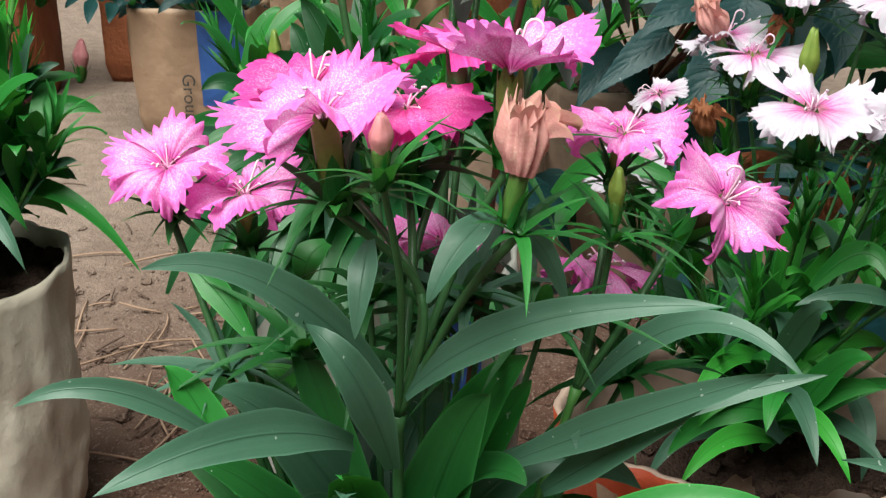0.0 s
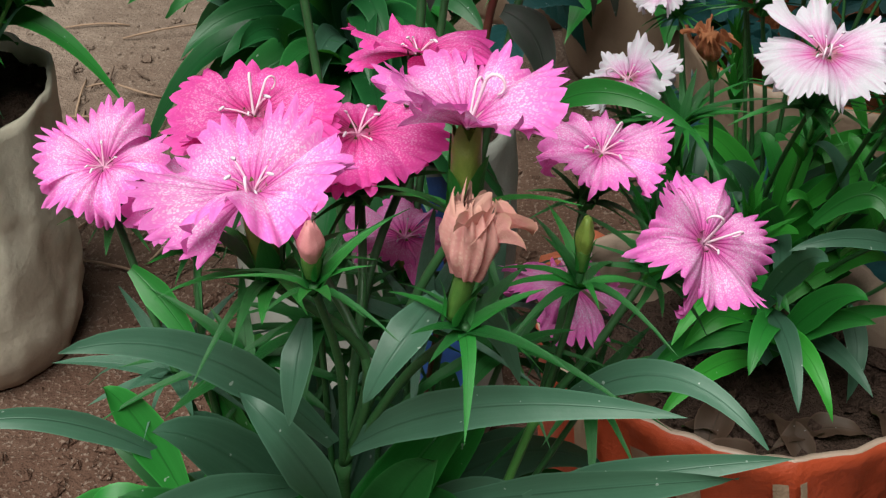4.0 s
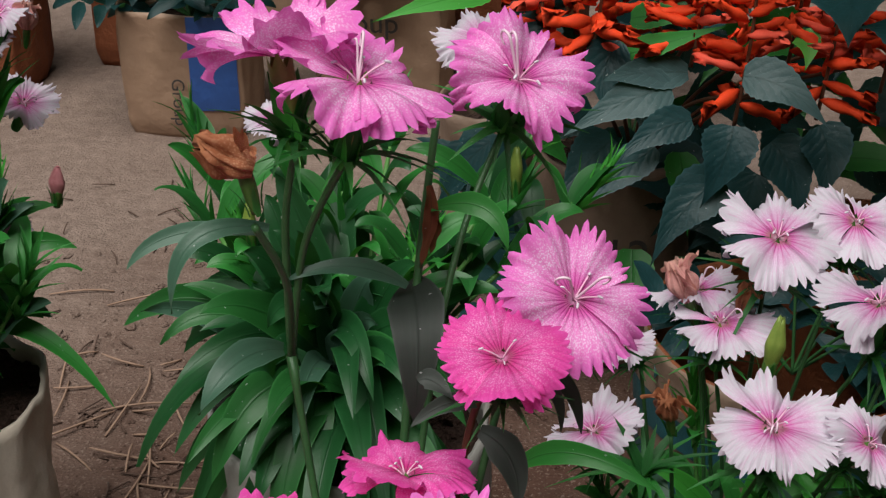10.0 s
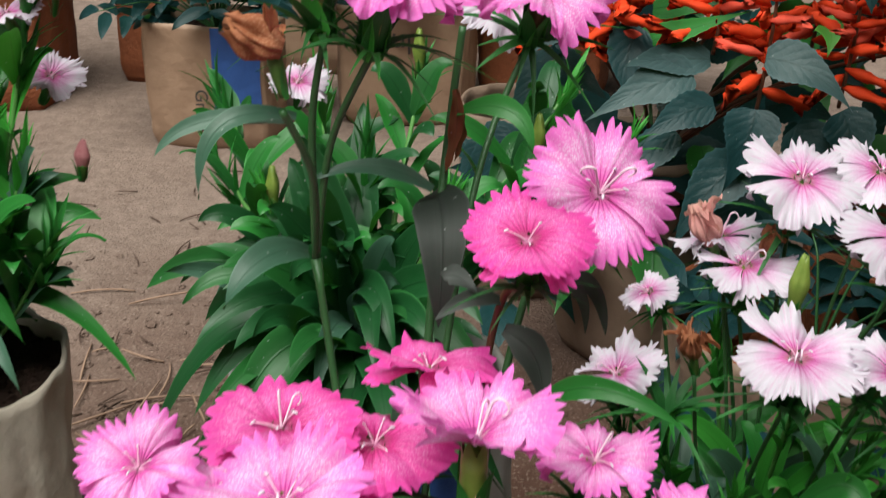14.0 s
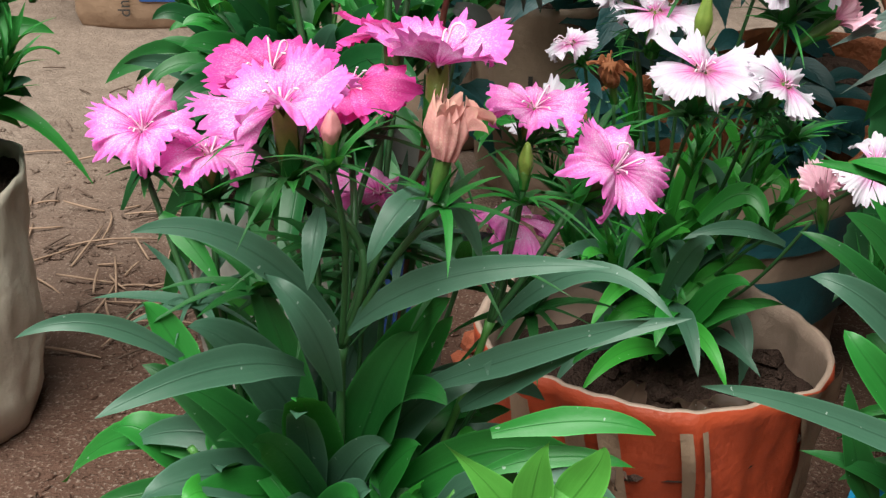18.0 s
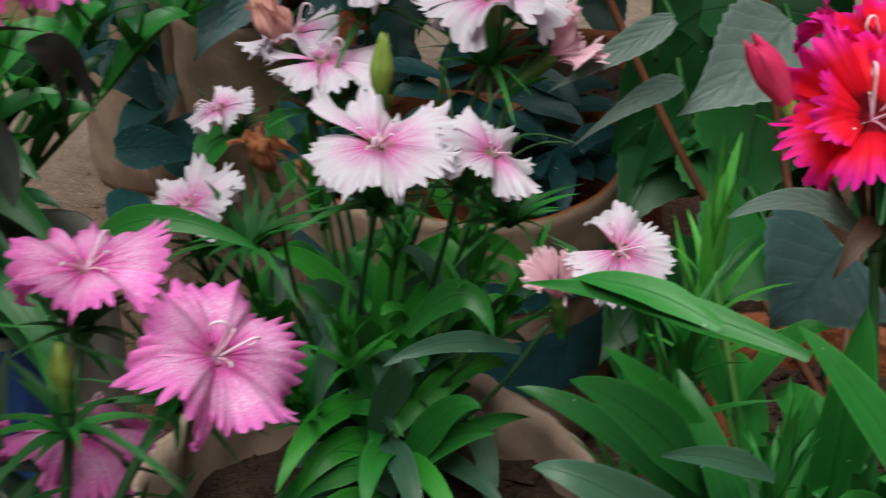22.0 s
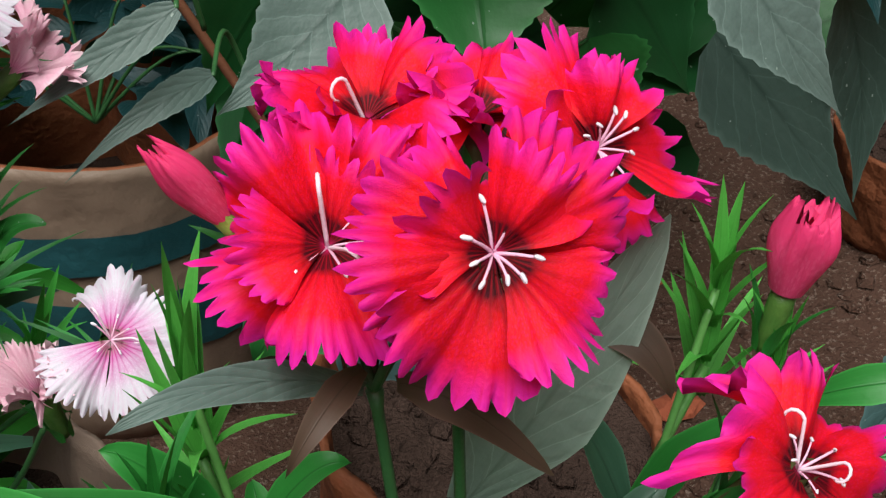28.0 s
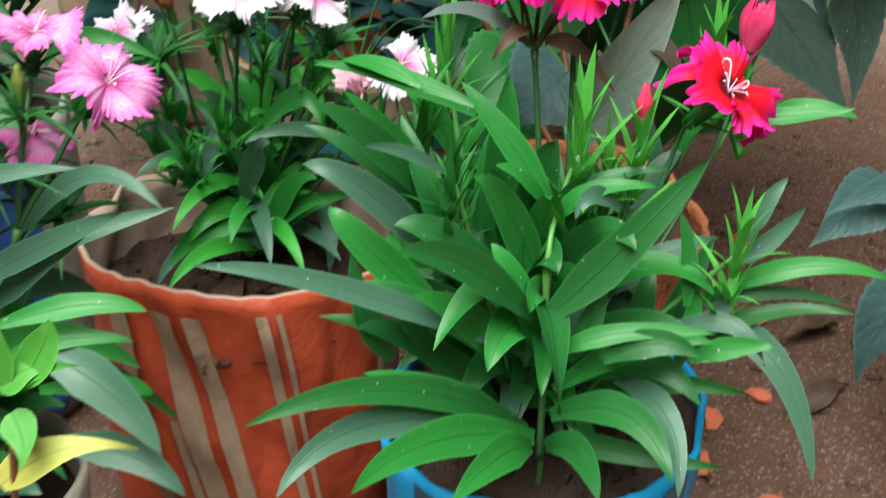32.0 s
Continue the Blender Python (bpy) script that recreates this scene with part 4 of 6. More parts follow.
grey_bag, grey_r = bag("grow_bag", (-0.055, 0.59, 0), 0.066, 0.185, BAG_GREY, "grey plastic sack pot with blue lettering, half hidden by leaves", "grow bag", 0.04, 9, 0.04, 0.02)
white_bag, white_r = bag("grow_bag", (-0.297, 0.625, 0), 0.068, 0.158, BAG_WHITE, "dirty off-white woven sack used as a pot, standing on earth", "grow bag", 0.1, 12, 0.06, 0.012)
blue_bag, blue_r = bag("grow_bag", (0.222, 0.325, 0), 0.064, 0.158, BAG_BLUE, "bright blue woven sack pot with dark printed bars", "grow bag", 0.05, 15, 0.06, 0.012)
near_bag, near_r = bag("grow_bag", (-0.01, 0.295, 0), 0.055, 0.165, BAG_WHITE, "pale sack pot under the pink dianthus, hidden by leaves", "grow bag", 0.05, 18, 0.03, 0.02)

# ---- near pink dianthus ----
P1 = thing("dianthus_plant", (-0.01, 0.295, 0.145), "pink dianthus with toothed petals and glaucous leaves in a sack pot", "flowering plant", "dianthus plants")
CROWN1 = V(-0.008, 0.288, 0.15)
NODE = V(-0.002, 0.2715, 0.270)
NODE3 = V(0.0382, 0.3002, 0.2629)
rosette(P1, (-0.008, 0.29, 0.175), 64, 0.085, 0.013, ["green", "deep", "blue"], 21, 15, 75, rise=0.03)


def bloom(plant, at, face, radius, kind, spin, via, seed, calyx="green", droop=0.0, r=0.0016, stem_mat=None, tufts=17, tuft_kind=None, **more):
    """A bloom with its calyx, the stem that carries it and the narrow leaves below it."""
    f = flower(plant, at, face, radius, kind, spin, calyx, droop, seed=seed, **{"styles": seed % 3, "stamens": 5, **more})
    end = foot(at, face, radius)
    stem(plant, [*via, end], r * 1.15, r, stem_mat)
    if tufts:
        tuft(plant, end, face, radius * 1.15, tufts, tuft_kind or ("deep", "green", "green")[seed % 3], seed, 0.95)
    return f


UPN = V(0.004, 0.272, 0.30)
bloom(P1, (-0.0225, 0.3000, 0.3380), (-0.05, -0.02, 1), 0.0170, "magenta", 0.7, [NODE, UPN], 17, droop=-12)
bloom(P1, (-0.0640, 0.3163, 0.3132), (0.1, -0.28, 0.94), 0.0160, "pink", 0.2, [(-0.03, 0.295, 0.2), (-0.05, 0.305, 0.262)], 1, "dark", -11, styles=0, stamens=6)
bloom(P1, (-0.0145, 0.2680, 0.3400), (-0.1, -0.02, 1), 0.0202, "pink", 1.3, [NODE, UPN], 2, "yellow", [-14, -16, 4, 0, -14], styles=1, stamens=5)
bloom(P1, (0.0718, 0.3063, 0.3095), (0.58, -0.34, 0.72), 0.0178, "pink", 0.6, [NODE3, (0.05, 0.304, 0.28)], 3, "dark", -4, styles=2, stamens=2)
bloom(P1, (-0.0022, 0.3063, 0.3315), (0.05, -0.22, 0.95), 0.0190, "magenta", 0.1, [NODE, (0.0, 0.29, 0.3)], 4, droop=[-12, 10, 12, -14, -10], styles=0, stamens=6)
bloom(P1, (0.0228, 0.2900, 0.3440), (0.03, 0.08, 1), 0.0205, "pink", 0.9, [NODE, (0.012, 0.285, 0.305)], 5, "yellow", -30, tufts=5, styles=2, stamens=2)
bloom(P1, (0.0075, 0.3300, 0.3385), (-0.1, 0.42, 1), 0.0178, "magenta", 2.2, [NODE, (0.0, 0.3, 0.3)], 6, "green", -12)
bloom(P1, (0.0490, 0.3220, 0.3210), (0.2, -0.1, 0.95), 0.0148, "pink", 0.4, [NODE3, (0.043, 0.306, 0.29)], 7, "yellow", -10)
bloom(P1, (-0.0450, 0.3170, 0.3060), (0.05, -0.1, 1), 0.0165, "pink", 1.9, [(-0.03, 0.295, 0.2), (-0.042, 0.305, 0.26)], 8, "yellow", -6)
bloom(P1, (0.003, 0.332, 0.288), (0.05, -0.055, 1), 0.0149, "pink", 1.1, [(0.0, 0.3, 0.2), (0.004, 0.325, 0.25)], 9, "yellow", -6)
bloom(P1, (0.044, 0.318, 0.288), (0.25, 0.2, 1), 0.0160, "pink", 0.3, [NODE3, (0.042, 0.31, 0.27)], 10, "green", 14)
bud(P1, (-0.0006, 0.2525, 0.3375), (0.05, -0.1, 1), 0.0075, BUD_PINK, 0.33)
stem(P1, [NODE, (0.001, 0.262, 0.305), (-0.0006, 0.2525, 0.332)], 0.0016, 0.0013)
tuft(P1, (-0.0006, 0.2525, 0.330), (0, -0.1, 1), 0.02, 12, "green", 31, 0.9)
withered(P1, (0.0268, 0.2605, 0.334), (0.28, 0.05, 1), 0.0135, "spent", 3, 0.35)
stem(P1, [NODE, (0.013, 0.267, 0.3), (0.0262, 0.2605, 0.319)], 0.0017, 0.0016)
tuft(P1, (0.0255, 0.2605, 0.318), (0.2, 0, 1), 0.022, 12, "green", 32, 1.2)
bud(P1, (0.0465, 0.2975, 0.311), (0.05, -0.05, 1), 0.0085, CALYX_YELLOW, 0.24)
stem(P1, [NODE3, (0.043, 0.299, 0.285), (0.0465, 0.2975, 0.308)], 0.0015, 0.0013)
tuft(P1, (0.0465, 0.2975, 0.302), (0, 0, 1), 0.021, 14, "green", 33, 1.0)
stem(P1, [CROWN1, (-0.005, 0.279, 0.21), NODE], 0.0027, 0.0022, None, "stem", (1.0,))
stem(P1, [CROWN1, (0.02, 0.292, 0.21), NODE3], 0.0024, 0.0018, STEM_BRIGHT, "stem", (1.0,))
stem(P1, [CROWN1, (-0.025, 0.292, 0.17), (-0.03, 0.295, 0.2)], 0.002, 0.0016)
leaf(P1, (-0.0034, 0.2700, 0.2772), (-0.0266, 0.2620, 0.3056), (-0.0501, 0.2500, 0.3138), 0.0080, "blue", 0)
leaf(P1, (-0.0003, 0.2700, 0.2759), (0.0282, 0.2620, 0.2979), (0.0678, 0.2550, 0.3054), 0.0080, "blue", 0)
leaf(P1, (0.0409, 0.3000, 0.2626), (0.0649, 0.2900, 0.2857), (0.0871, 0.2750, 0.2805), 0.0066, "blue", 0)
leaf(P1, (-0.0124, 0.2700, 0.2632), (-0.0308, 0.2450, 0.2785), (-0.0561, 0.2250, 0.2759), 0.0094, "blue", 0)
leaf(P1, (-0.0466, 0.2850, 0.2527), (-0.0692, 0.2750, 0.2725), (-0.0917, 0.2700, 0.2702), 0.0056, "blue", 0)
leaf(P1, (-0.0419, 0.2800, 0.2432), (-0.0526, 0.2850, 0.2634), (-0.0601, 0.2850, 0.2742), 0.0091, "green", 12)
leaf(P1, (-0.0032, 0.2680, 0.2580), (-0.0088, 0.2580, 0.2854), (-0.0202, 0.2620, 0.2972), 0.0085, "blue", 6)
leaf(P1, (0.0200, 0.2680, 0.3201), (0.0139, 0.2550, 0.3173), (0.0080, 0.2500, 0.3074), 0.0073, "blue", 10)
leaf(P1, (-0.0054, 0.2640, 0.3153), (-0.0060, 0.2550, 0.3096), (-0.0075, 0.2520, 0.2980), 0.0056, "blue", 10)
leaf(P1, (0.0218, 0.2700, 0.3185), (0.0303, 0.2700, 0.3116), (0.0356, 0.2700, 0.2976), 0.0048, "blue", 6)
leaf(P1, (0.0184, 0.2800, 0.2516), (0.0513, 0.2650, 0.2751), (0.0787, 0.2550, 0.2911), 0.0076, "blue", 0)
leaf(P1, (0.0304, 0.2800, 0.2458), (0.0457, 0.2700, 0.2629), (0.0695, 0.2600, 0.2844), 0.0070, "blue", 0)
leaf(P1, (0.0079, 0.2900, 0.2371), (0.0192, 0.2900, 0.2566), (0.0274, 0.2900, 0.2702), 0.0083, "green", 12)
leaf(P1, (-0.0591, 0.3100, 0.2898), (-0.0497, 0.3050, 0.2829), (-0.0404, 0.3000, 0.2711), 0.0063, "green", 6)
leaf(P1, (-0.0329, 0.3300, 0.2466), (-0.0405, 0.3300, 0.2508), (-0.0481, 0.3300, 0.2511), 0.0091, "bright", 6)
leaf(P1, (0.0025, 0.3400, 0.2607), (0.0088, 0.3400, 0.2685), (0.0166, 0.3400, 0.2678), 0.0070, "bright", 6)
leaf(P1, (-0.0294, 0.3400, 0.2845), (-0.0341, 0.3350, 0.2815), (-0.0353, 0.3350, 0.2741), 0.0083, "green", 10)

for k, p in enumerate(((-0.05, 0.305, 0.262), (-0.03, 0.3, 0.27), (-0.012, 0.3, 0.285), (0.012, 0.3, 0.285), (0.03, 0.3, 0.28), (0.0, 0.32, 0.27), (0.025, 0.325, 0.275), (0.05, 0.31, 0.26), (-0.02, 0.325, 0.26))):
    tuft(P1, p, (0.1 * (k % 3 - 1), -0.2, 1), 0.03, 14, "deep" if k % 3 else "blue", 130 + k, 1.1)
    stem(P1, [CROWN1, (CROWN1 + V(p)) / 2, p], 0.0016, 0.0013)

# tall shoots of the near plant
NODE2 = V(-0.0265, 0.3602, 0.3535)
stem(P1, [CROWN1, (-0.01, 0.33, 0.25), NODE2], 0.0022, 0.0017, None, "stem", (1.0,))
TL1, TL2, TR = V(-0.0062, 0.3580, 0.4305), V(-0.0265, 0.3660, 0.4330), V(0.0295, 0.4039, 0.4166)
bloom(P1, TL1, (0.22, -0.06, 1), 0.0215, "pink", 0.5, [NODE2, (-0.022, 0.362, 0.385)], 11, "yellow", [-6, -14, -16, 2, 4], styles=2, stamens=4)
bloom(P1, TL2, (-0.15, 0.12, 1), 0.0215, "pink", 1.4, [NODE2, (-0.027, 0.364, 0.39)], 12, "yellow", -28)
bloom(P1, TR, (0.2, -0.48, 0.8), 0.0208, "pink", 0.2, [(0.0, 0.33, 0.25), (0.012, 0.38, 0.36)], 13, "dark", -6, styles=2, stamens=5)
withered(P1, (-0.0298, 0.3370, 0.4177), (-0.2, -0.05, 1), 0.0125, "wither", 8, 0.3, 1, (-1, -0.15, 0.3))
stem(P1, [NODE2, (-0.0235, 0.347, 0.382), (-0.0282, 0.3380, 0.4019)], 0.0016, 0.0016)
bloom(P1, (0.031, 0.3258, 0.3765), (0.0, -0.3, 0.95), 0.0150, "magenta", 0.9, [(0.01, 0.31, 0.25), (0.0218, 0.3459, 0.3424)], 27, "dark", -10, stem_mat=STEM_RED, stamens=3, styles=0)
bloom(P1, (0.0468, 0.3519, 0.3788), (0.25, -0.5, 0.78), 0.0186, "pink", 0.9, [(0.01, 0.31, 0.25), (0.03, 0.352, 0.352)], 16, "dark", -6, styles=2, stamens=4)
stem(P1, [(0.0, 0.33, 0.25), (0.004, 0.37, 0.35), (0.0062, 0.3852, 0.3851), (0.009, 0.389, 0.41)], 0.0022, 0.0018)
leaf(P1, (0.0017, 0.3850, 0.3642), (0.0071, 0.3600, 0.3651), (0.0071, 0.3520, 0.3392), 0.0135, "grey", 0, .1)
leaf(P1, (-0.0285, 0.3600, 0.3555), (-0.0370, 0.3450, 0.3598), (-0.0450, 0.3350, 0.3501), 0.0083, "blue", 0)
leaf(P1, (-0.0265, 0.3450, 0.3982), (-0.0424, 0.3350, 0.3984), (-0.0475, 0.3300, 0.3817), 0.0048, "blue", 0)
leaf(P1, (-0.0289, 0.3450, 0.3968), (-0.0486, 0.3400, 0.3975), (-0.0594, 0.3350, 0.3899), 0.0042, "blue", 0)
leaf(P1, (0.0086, 0.3800, 0.3891), (0.0229, 0.3750, 0.3920), (0.0296, 0.3700, 0.3823), 0.0056, "green", 0)
leaf(P1, (0.0033, 0.3700, 0.3709), (-0.0113, 0.3650, 0.3784), (-0.0270, 0.3600, 0.3759), 0.0048, "blue", 0)

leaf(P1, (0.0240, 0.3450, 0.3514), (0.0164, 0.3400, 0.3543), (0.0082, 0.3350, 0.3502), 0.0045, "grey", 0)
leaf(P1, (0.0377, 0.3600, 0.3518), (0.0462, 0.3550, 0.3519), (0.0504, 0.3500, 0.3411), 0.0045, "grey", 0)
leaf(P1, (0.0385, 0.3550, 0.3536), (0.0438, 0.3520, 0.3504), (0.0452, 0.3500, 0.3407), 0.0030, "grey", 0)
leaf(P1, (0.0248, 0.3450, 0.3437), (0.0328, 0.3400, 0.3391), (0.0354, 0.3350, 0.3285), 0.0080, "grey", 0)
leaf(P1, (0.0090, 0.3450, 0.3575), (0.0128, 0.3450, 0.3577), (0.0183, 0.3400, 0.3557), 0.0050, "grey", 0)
leaf(P1, (0.0079, 0.3810, 0.3951), (0.0086, 0.3790, 0.3849), (0.0059, 0.3770, 0.3729), 0.0036, "russet", 0, .6, wave=0.9)
leaf(P1, (0.0095, 0.3810, 0.3911), (0.0104, 0.3800, 0.3832), (0.0082, 0.3780, 0.3761), 0.0030, "russet", 40, .6, wave=0.9)

# ---- white dianthus ----
PW = thing("dianthus_plant", (0.105, 0.45, 0.142), "white dianthus with pink-eyed fringed petals in an orange sack pot", "flowering plant", "dianthus plants")
CW = V(0.109, 0.487, 0.145)
rosette(PW, (0.112, 0.468, 0.155), 26, 0.066, 0.0088, ["green", "bright", "blue"], 41, 10, 70, rise=0.06)
for k, (at, face, rad, kind, spin, cal) in enumerate((
    ((0.1114, 0.4205, 0.2993), (0.05, -0.2, 0.95), 0.0205, "white", 0.3, "green"),
    ((0.1176, 0.4889, 0.3325), (0.1, -0.15, 0.95), 0.0210, "white", 0.8, "green"),
    ((0.0999, 0.4794, 0.3029), (0, -0.038, 1), 0.0183, "white", 0.1, "yellow"),
    ((0.1470, 0.4556, 0.3265), (0, -0.15, 0.97), 0.0215, "white", 1.2, "green"),
    ((0.151, 0.522, 0.325), (0.1, -0.188, 0.95), 0.0197, "white", 0.5, "green"),
    ((0.0573, 0.4589, 0.268), (-0.3, -0.075, 0.93), 0.0170, "white", 0.9, "green"),
    ((0.068, 0.49, 0.286), (-0.5, -0.225, 0.8), 0.0116, "white", 0.2, "green"),
    ((0.142, 0.423, 0.294), (0.5, -0.15, 0.7), 0.0152, "white", 0.7, "green"),
    ((0.093, 0.5, 0.305), (-0.1, 0.075, 1), 0.0161, "white", 1.7, "green"),
    ((0.1749, 0.410, 0.2685), (0.15, -0.55, 0.75), 0.0158, "white", 1.1, "green"),
)):
    mid = (CW + V(at)) / 2 + V(0.004 * (k % 3 - 1), 0.006, 0.0)
    bloom(PW, at, face, rad, kind, spin, [CW, mid], 50 + k, cal, 3, 0.0013, skip=(1,) if k == 9 else ())
rosette(PW, (0.112, 0.445, 0.165), 16, 0.058, 0.009, ["green", "bright", "blue"], 44, 0, 60, rise=0.03)
rosette(PW, (0.112, 0.468, 0.158), 22, 0.024, 0.005, ["brown"], 43, -10, 60, rise=0.02)
withered(PW, (0.088, 0.489, 0.31), (-0.35, 0, 1), 0.013, "spent", 5, 0.1)
stem(PW, [CW, (0.1, 0.488, 0.24), (0.093, 0.489, 0.3)], 0.0014, 0.0012)
withered(PW, (0.0815, 0.447, 0.286), (-0.2, -0.2, 1), 0.011, "wither", 6, 0.3)
stem(PW, [CW, (0.09, 0.46, 0.22), (0.083, 0.447, 0.276)], 0.0014, 0.0012)
withered(PW, (0.108, 0.487, 0.307), (0.3, -0.2, 1), 0.009, "wither", 7, 0.3)
bud(PW, (0.1155, 0.462, 0.297), (0.1, 0, 1), 0.017, CALYX_YELLOW, 0.2)
furled(PW, (0.1660, 0.4575, 0.3085), (0.75, 0, 0.55), 0.0165, "blush", 6, 24)
stem(PW, [CW, (0.135, 0.455, 0.24), (0.1530, 0.4575, 0.2975)], 0.0014, 0.0012)
furled(PW, (0.1585, 0.411, 0.2565), (-0.15, -0.2, 1), 0.0155, "blush", 16, 14)
stem(PW, [CW, (0.14, 0.44, 0.2), (0.157, 0.416, 0.243)], 0.0014, 0.0012)
tuft(PW, (0.075, 0.447, 0.258), (0, -0.2, 1), 0.026, 22, "green", 61, 0.8)
tuft(PW, (0.148, 0.43, 0.268), (0.2, -0.2, 1), 0.024, 20, "green", 62, 0.8)
leaf(PW, (0.0301, 0.4400, 0.2637), (0.0505, 0.4300, 0.2789), (0.0787, 0.4250, 0.2689), 0.0074, "green", 0)
leaf(PW, (0.1519, 0.4300, 0.2263), (0.1295, 0.4200, 0.2378), (0.1098, 0.4150, 0.2347), 0.0057, "blue", 0)
leaf(PW, (0.1398, 0.4700, 0.1780), (0.1450, 0.4500, 0.1727), (0.1433, 0.4400, 0.1533), 0.0074, "blue", 6)
leaf(PW, (0.1178, 0.4300, 0.2350), (0.1341, 0.4300, 0.2478), (0.1423, 0.4200, 0.2383), 0.0082, "green", 20)
leaf(PW, (0.1084, 0.4600, 0.1595), (0.0820, 0.4400, 0.1732), (0.0658, 0.4300, 0.1590), 0.0074, "blue", 0)

# ---- red dianthus ----
PR = thing("dianthus_plant", (0.215, 0.315, 0.148), "red dianthus with crimson toothed petals in a blue sack pot", "flowering plant", "dianthus plants")
CR = V(0.2106, 0.2811, 0.165)
RN = V(0.2173, 0.3499, 0.2961)
BN = V(0.2106, 0.2811, 0.2165)
rosette(PR, (0.215, 0.325, 0.16), 56, 0.062, 0.011, ["green", "deep", "blue"], 71, 15, 80, rise=0.02)
rosette(PR, (0.212, 0.306, 0.18), 44, 0.072, 0.0128, ["green", "deep", "deep"], 72, 25, 80, rise=0.04)
stem(PR, [(0.213, 0.292, 0.14), (0.212, 0.285, 0.165), (0.2103, 0.2820, 0.2429), (0.2156, 0.2950, 0.2596), (0.2225, 0.3000, 0.2775)], 0.0022, 0.0013, STEM_BRIGHT, "stem", (0.5, 0.97))
stem(PR, [CR, BN, (0.2145, 0.2968, 0.2544)], 0.0022, 0.0014, STEM, "stem", (0.5, 0.97))
stem(PR, [(0.215, 0.32, 0.17), (0.219, 0.338, 0.24), RN], 0.002, 0.0018, None, "stem", (1.0,))
stem(PR, [(0.225, 0.32, 0.17), (0.2313, 0.3456, 0.2492), (0.231, 0.347, 0.3)], 0.002, 0.0018)
for k, (at, face, rad, spin) in enumerate((
    ((0.2310, 0.3300, 0.3362), (0.08, -0.72, 0.68), 0.0212, 0.3),
    ((0.2110, 0.3480, 0.3290), (-0.15, -0.6, 0.78), 0.0198, 0.9),
    ((0.2552, 0.3515, 0.3356), (0.42, -0.6, 0.65), 0.0192, 0.5),
    ((0.2235, 0.3720, 0.3340), (-0.05, 0.05, 1), 0.019, 0.2),
    ((0.2425, 0.372, 0.331), (0.1, 0.1, 1), 0.0175, 1.1),
)):
    bloom(PR, at, face, rad, "red", spin, [RN, (RN + foot(at, face, rad)) / 2 + V(0, 0.002, 0.001)], 80 + k, "dark", ([-14, 14, -4, 18, -8], [6, -16, 12, -12, 14], [-12, 10, -16, 12, -2], [-24, -10, -30, -14, -20], -18)[k], 0.0013, tufts=5, tuft_kind="brown", stamens=(9, 6, 9, 0, 0)[k], inner=2, styles=(0, 2, 0, 1, 0)[k])
bloom(PR, (0.2784, 0.3155, 0.2915), (0.55, -0.36, 0.75), 0.0195, "red", 0.2, [(0.235, 0.3, 0.19), (0.262, 0.325, 0.255)], 97, "dark", -6, 0.0014, styles=2, stamens=6, tufts=6)
goblet(PR, (0.1965, 0.3610, 0.3306), (-0.55, 0.02, 0.83), 0.0160, "rose", 0.22, -0.3, 4, "yellow")
stem(PR, [RN, (0.212, 0.356, 0.304), (0.2085, 0.361, 0.3120)], 0.0013, 0.0012)
goblet(PR, (0.303, 0.362, 0.2895), (0.18, 0, 1), 0.0175, "rose", 0.33, 0.05, 5, "green")
stem(PR, [(0.23, 0.31, 0.18), (0.285, 0.35, 0.24), (0.302, 0.362, 0.28)], 0.0015, 0.0013)
bud(PR, (0.2442, 0.3004, 0.290), (0.05, 0, 1), 0.011, BUD_RED, 0.25)
stem(PR, [(0.225, 0.3, 0.18), (0.24, 0.3, 0.25), (0.2442, 0.3004, 0.284)], 0.0013, 0.0012)
for k, (at, size, kind) in enumerate((
    ((0.2942, 0.3732, 0.281), 0.026, "bright"), ((0.188, 0.3739, 0.284), 0.028, "bright"), ((0.274, 0.276, 0.25), 0.024, "bright"),
    ((0.1836, 0.3155, 0.252), 0.026, "green"), ((0.2232, 0.3000, 0.2782), 0.034, "bright"), ((0.2442, 0.3004, 0.278), 0.026, "bright"),
    ((0.3035, 0.362, 0.2665), 0.021, "bright"), ((0.236, 0.31, 0.258), 0.028, "bright"), ((0.178, 0.362, 0.262), 0.028, "green"),
)):
    kind = "fresh" if kind == "bright" else kind
    brush(PR, at, (0.05 * (k % 3 - 1), -0.1, 1), size, kind, 100 + k)
    stem(PR, [(0.3 * at[0] + 0.148, 0.3 * at[1] + 0.21, 0.185), (0.6 * at[0] + 0.086, 0.6 * at[1] + 0.124, 0.215), at], 0.0018, 0.0015, STEM_BRIGHT)
leaf(PR, (0.2005, 0.3250, 0.2361), (0.2016, 0.3220, 0.2707), (0.2030, 0.3220, 0.2993), 0.0120, "green", 0)
leaf(PR, (0.1766, 0.3250, 0.2527), (0.1635, 0.3200, 0.2779), (0.1459, 0.3150, 0.2993), 0.0075, "green", 0)
leaf(PR, (0.1710, 0.3200, 0.2574), (0.1537, 0.3100, 0.2846), (0.1367, 0.3050, 0.2991), 0.0100, "deep", 0)
leaf(PR, (0.1813, 0.3300, 0.2265), (0.1721, 0.3300, 0.2601), (0.1660, 0.3300, 0.2837), 0.0095, "deep", 10)
leaf(PR, (0.1776, 0.3000, 0.2748), (0.1646, 0.2950, 0.2850), (0.1501, 0.2900, 0.2909), 0.0045, "blue", 0)
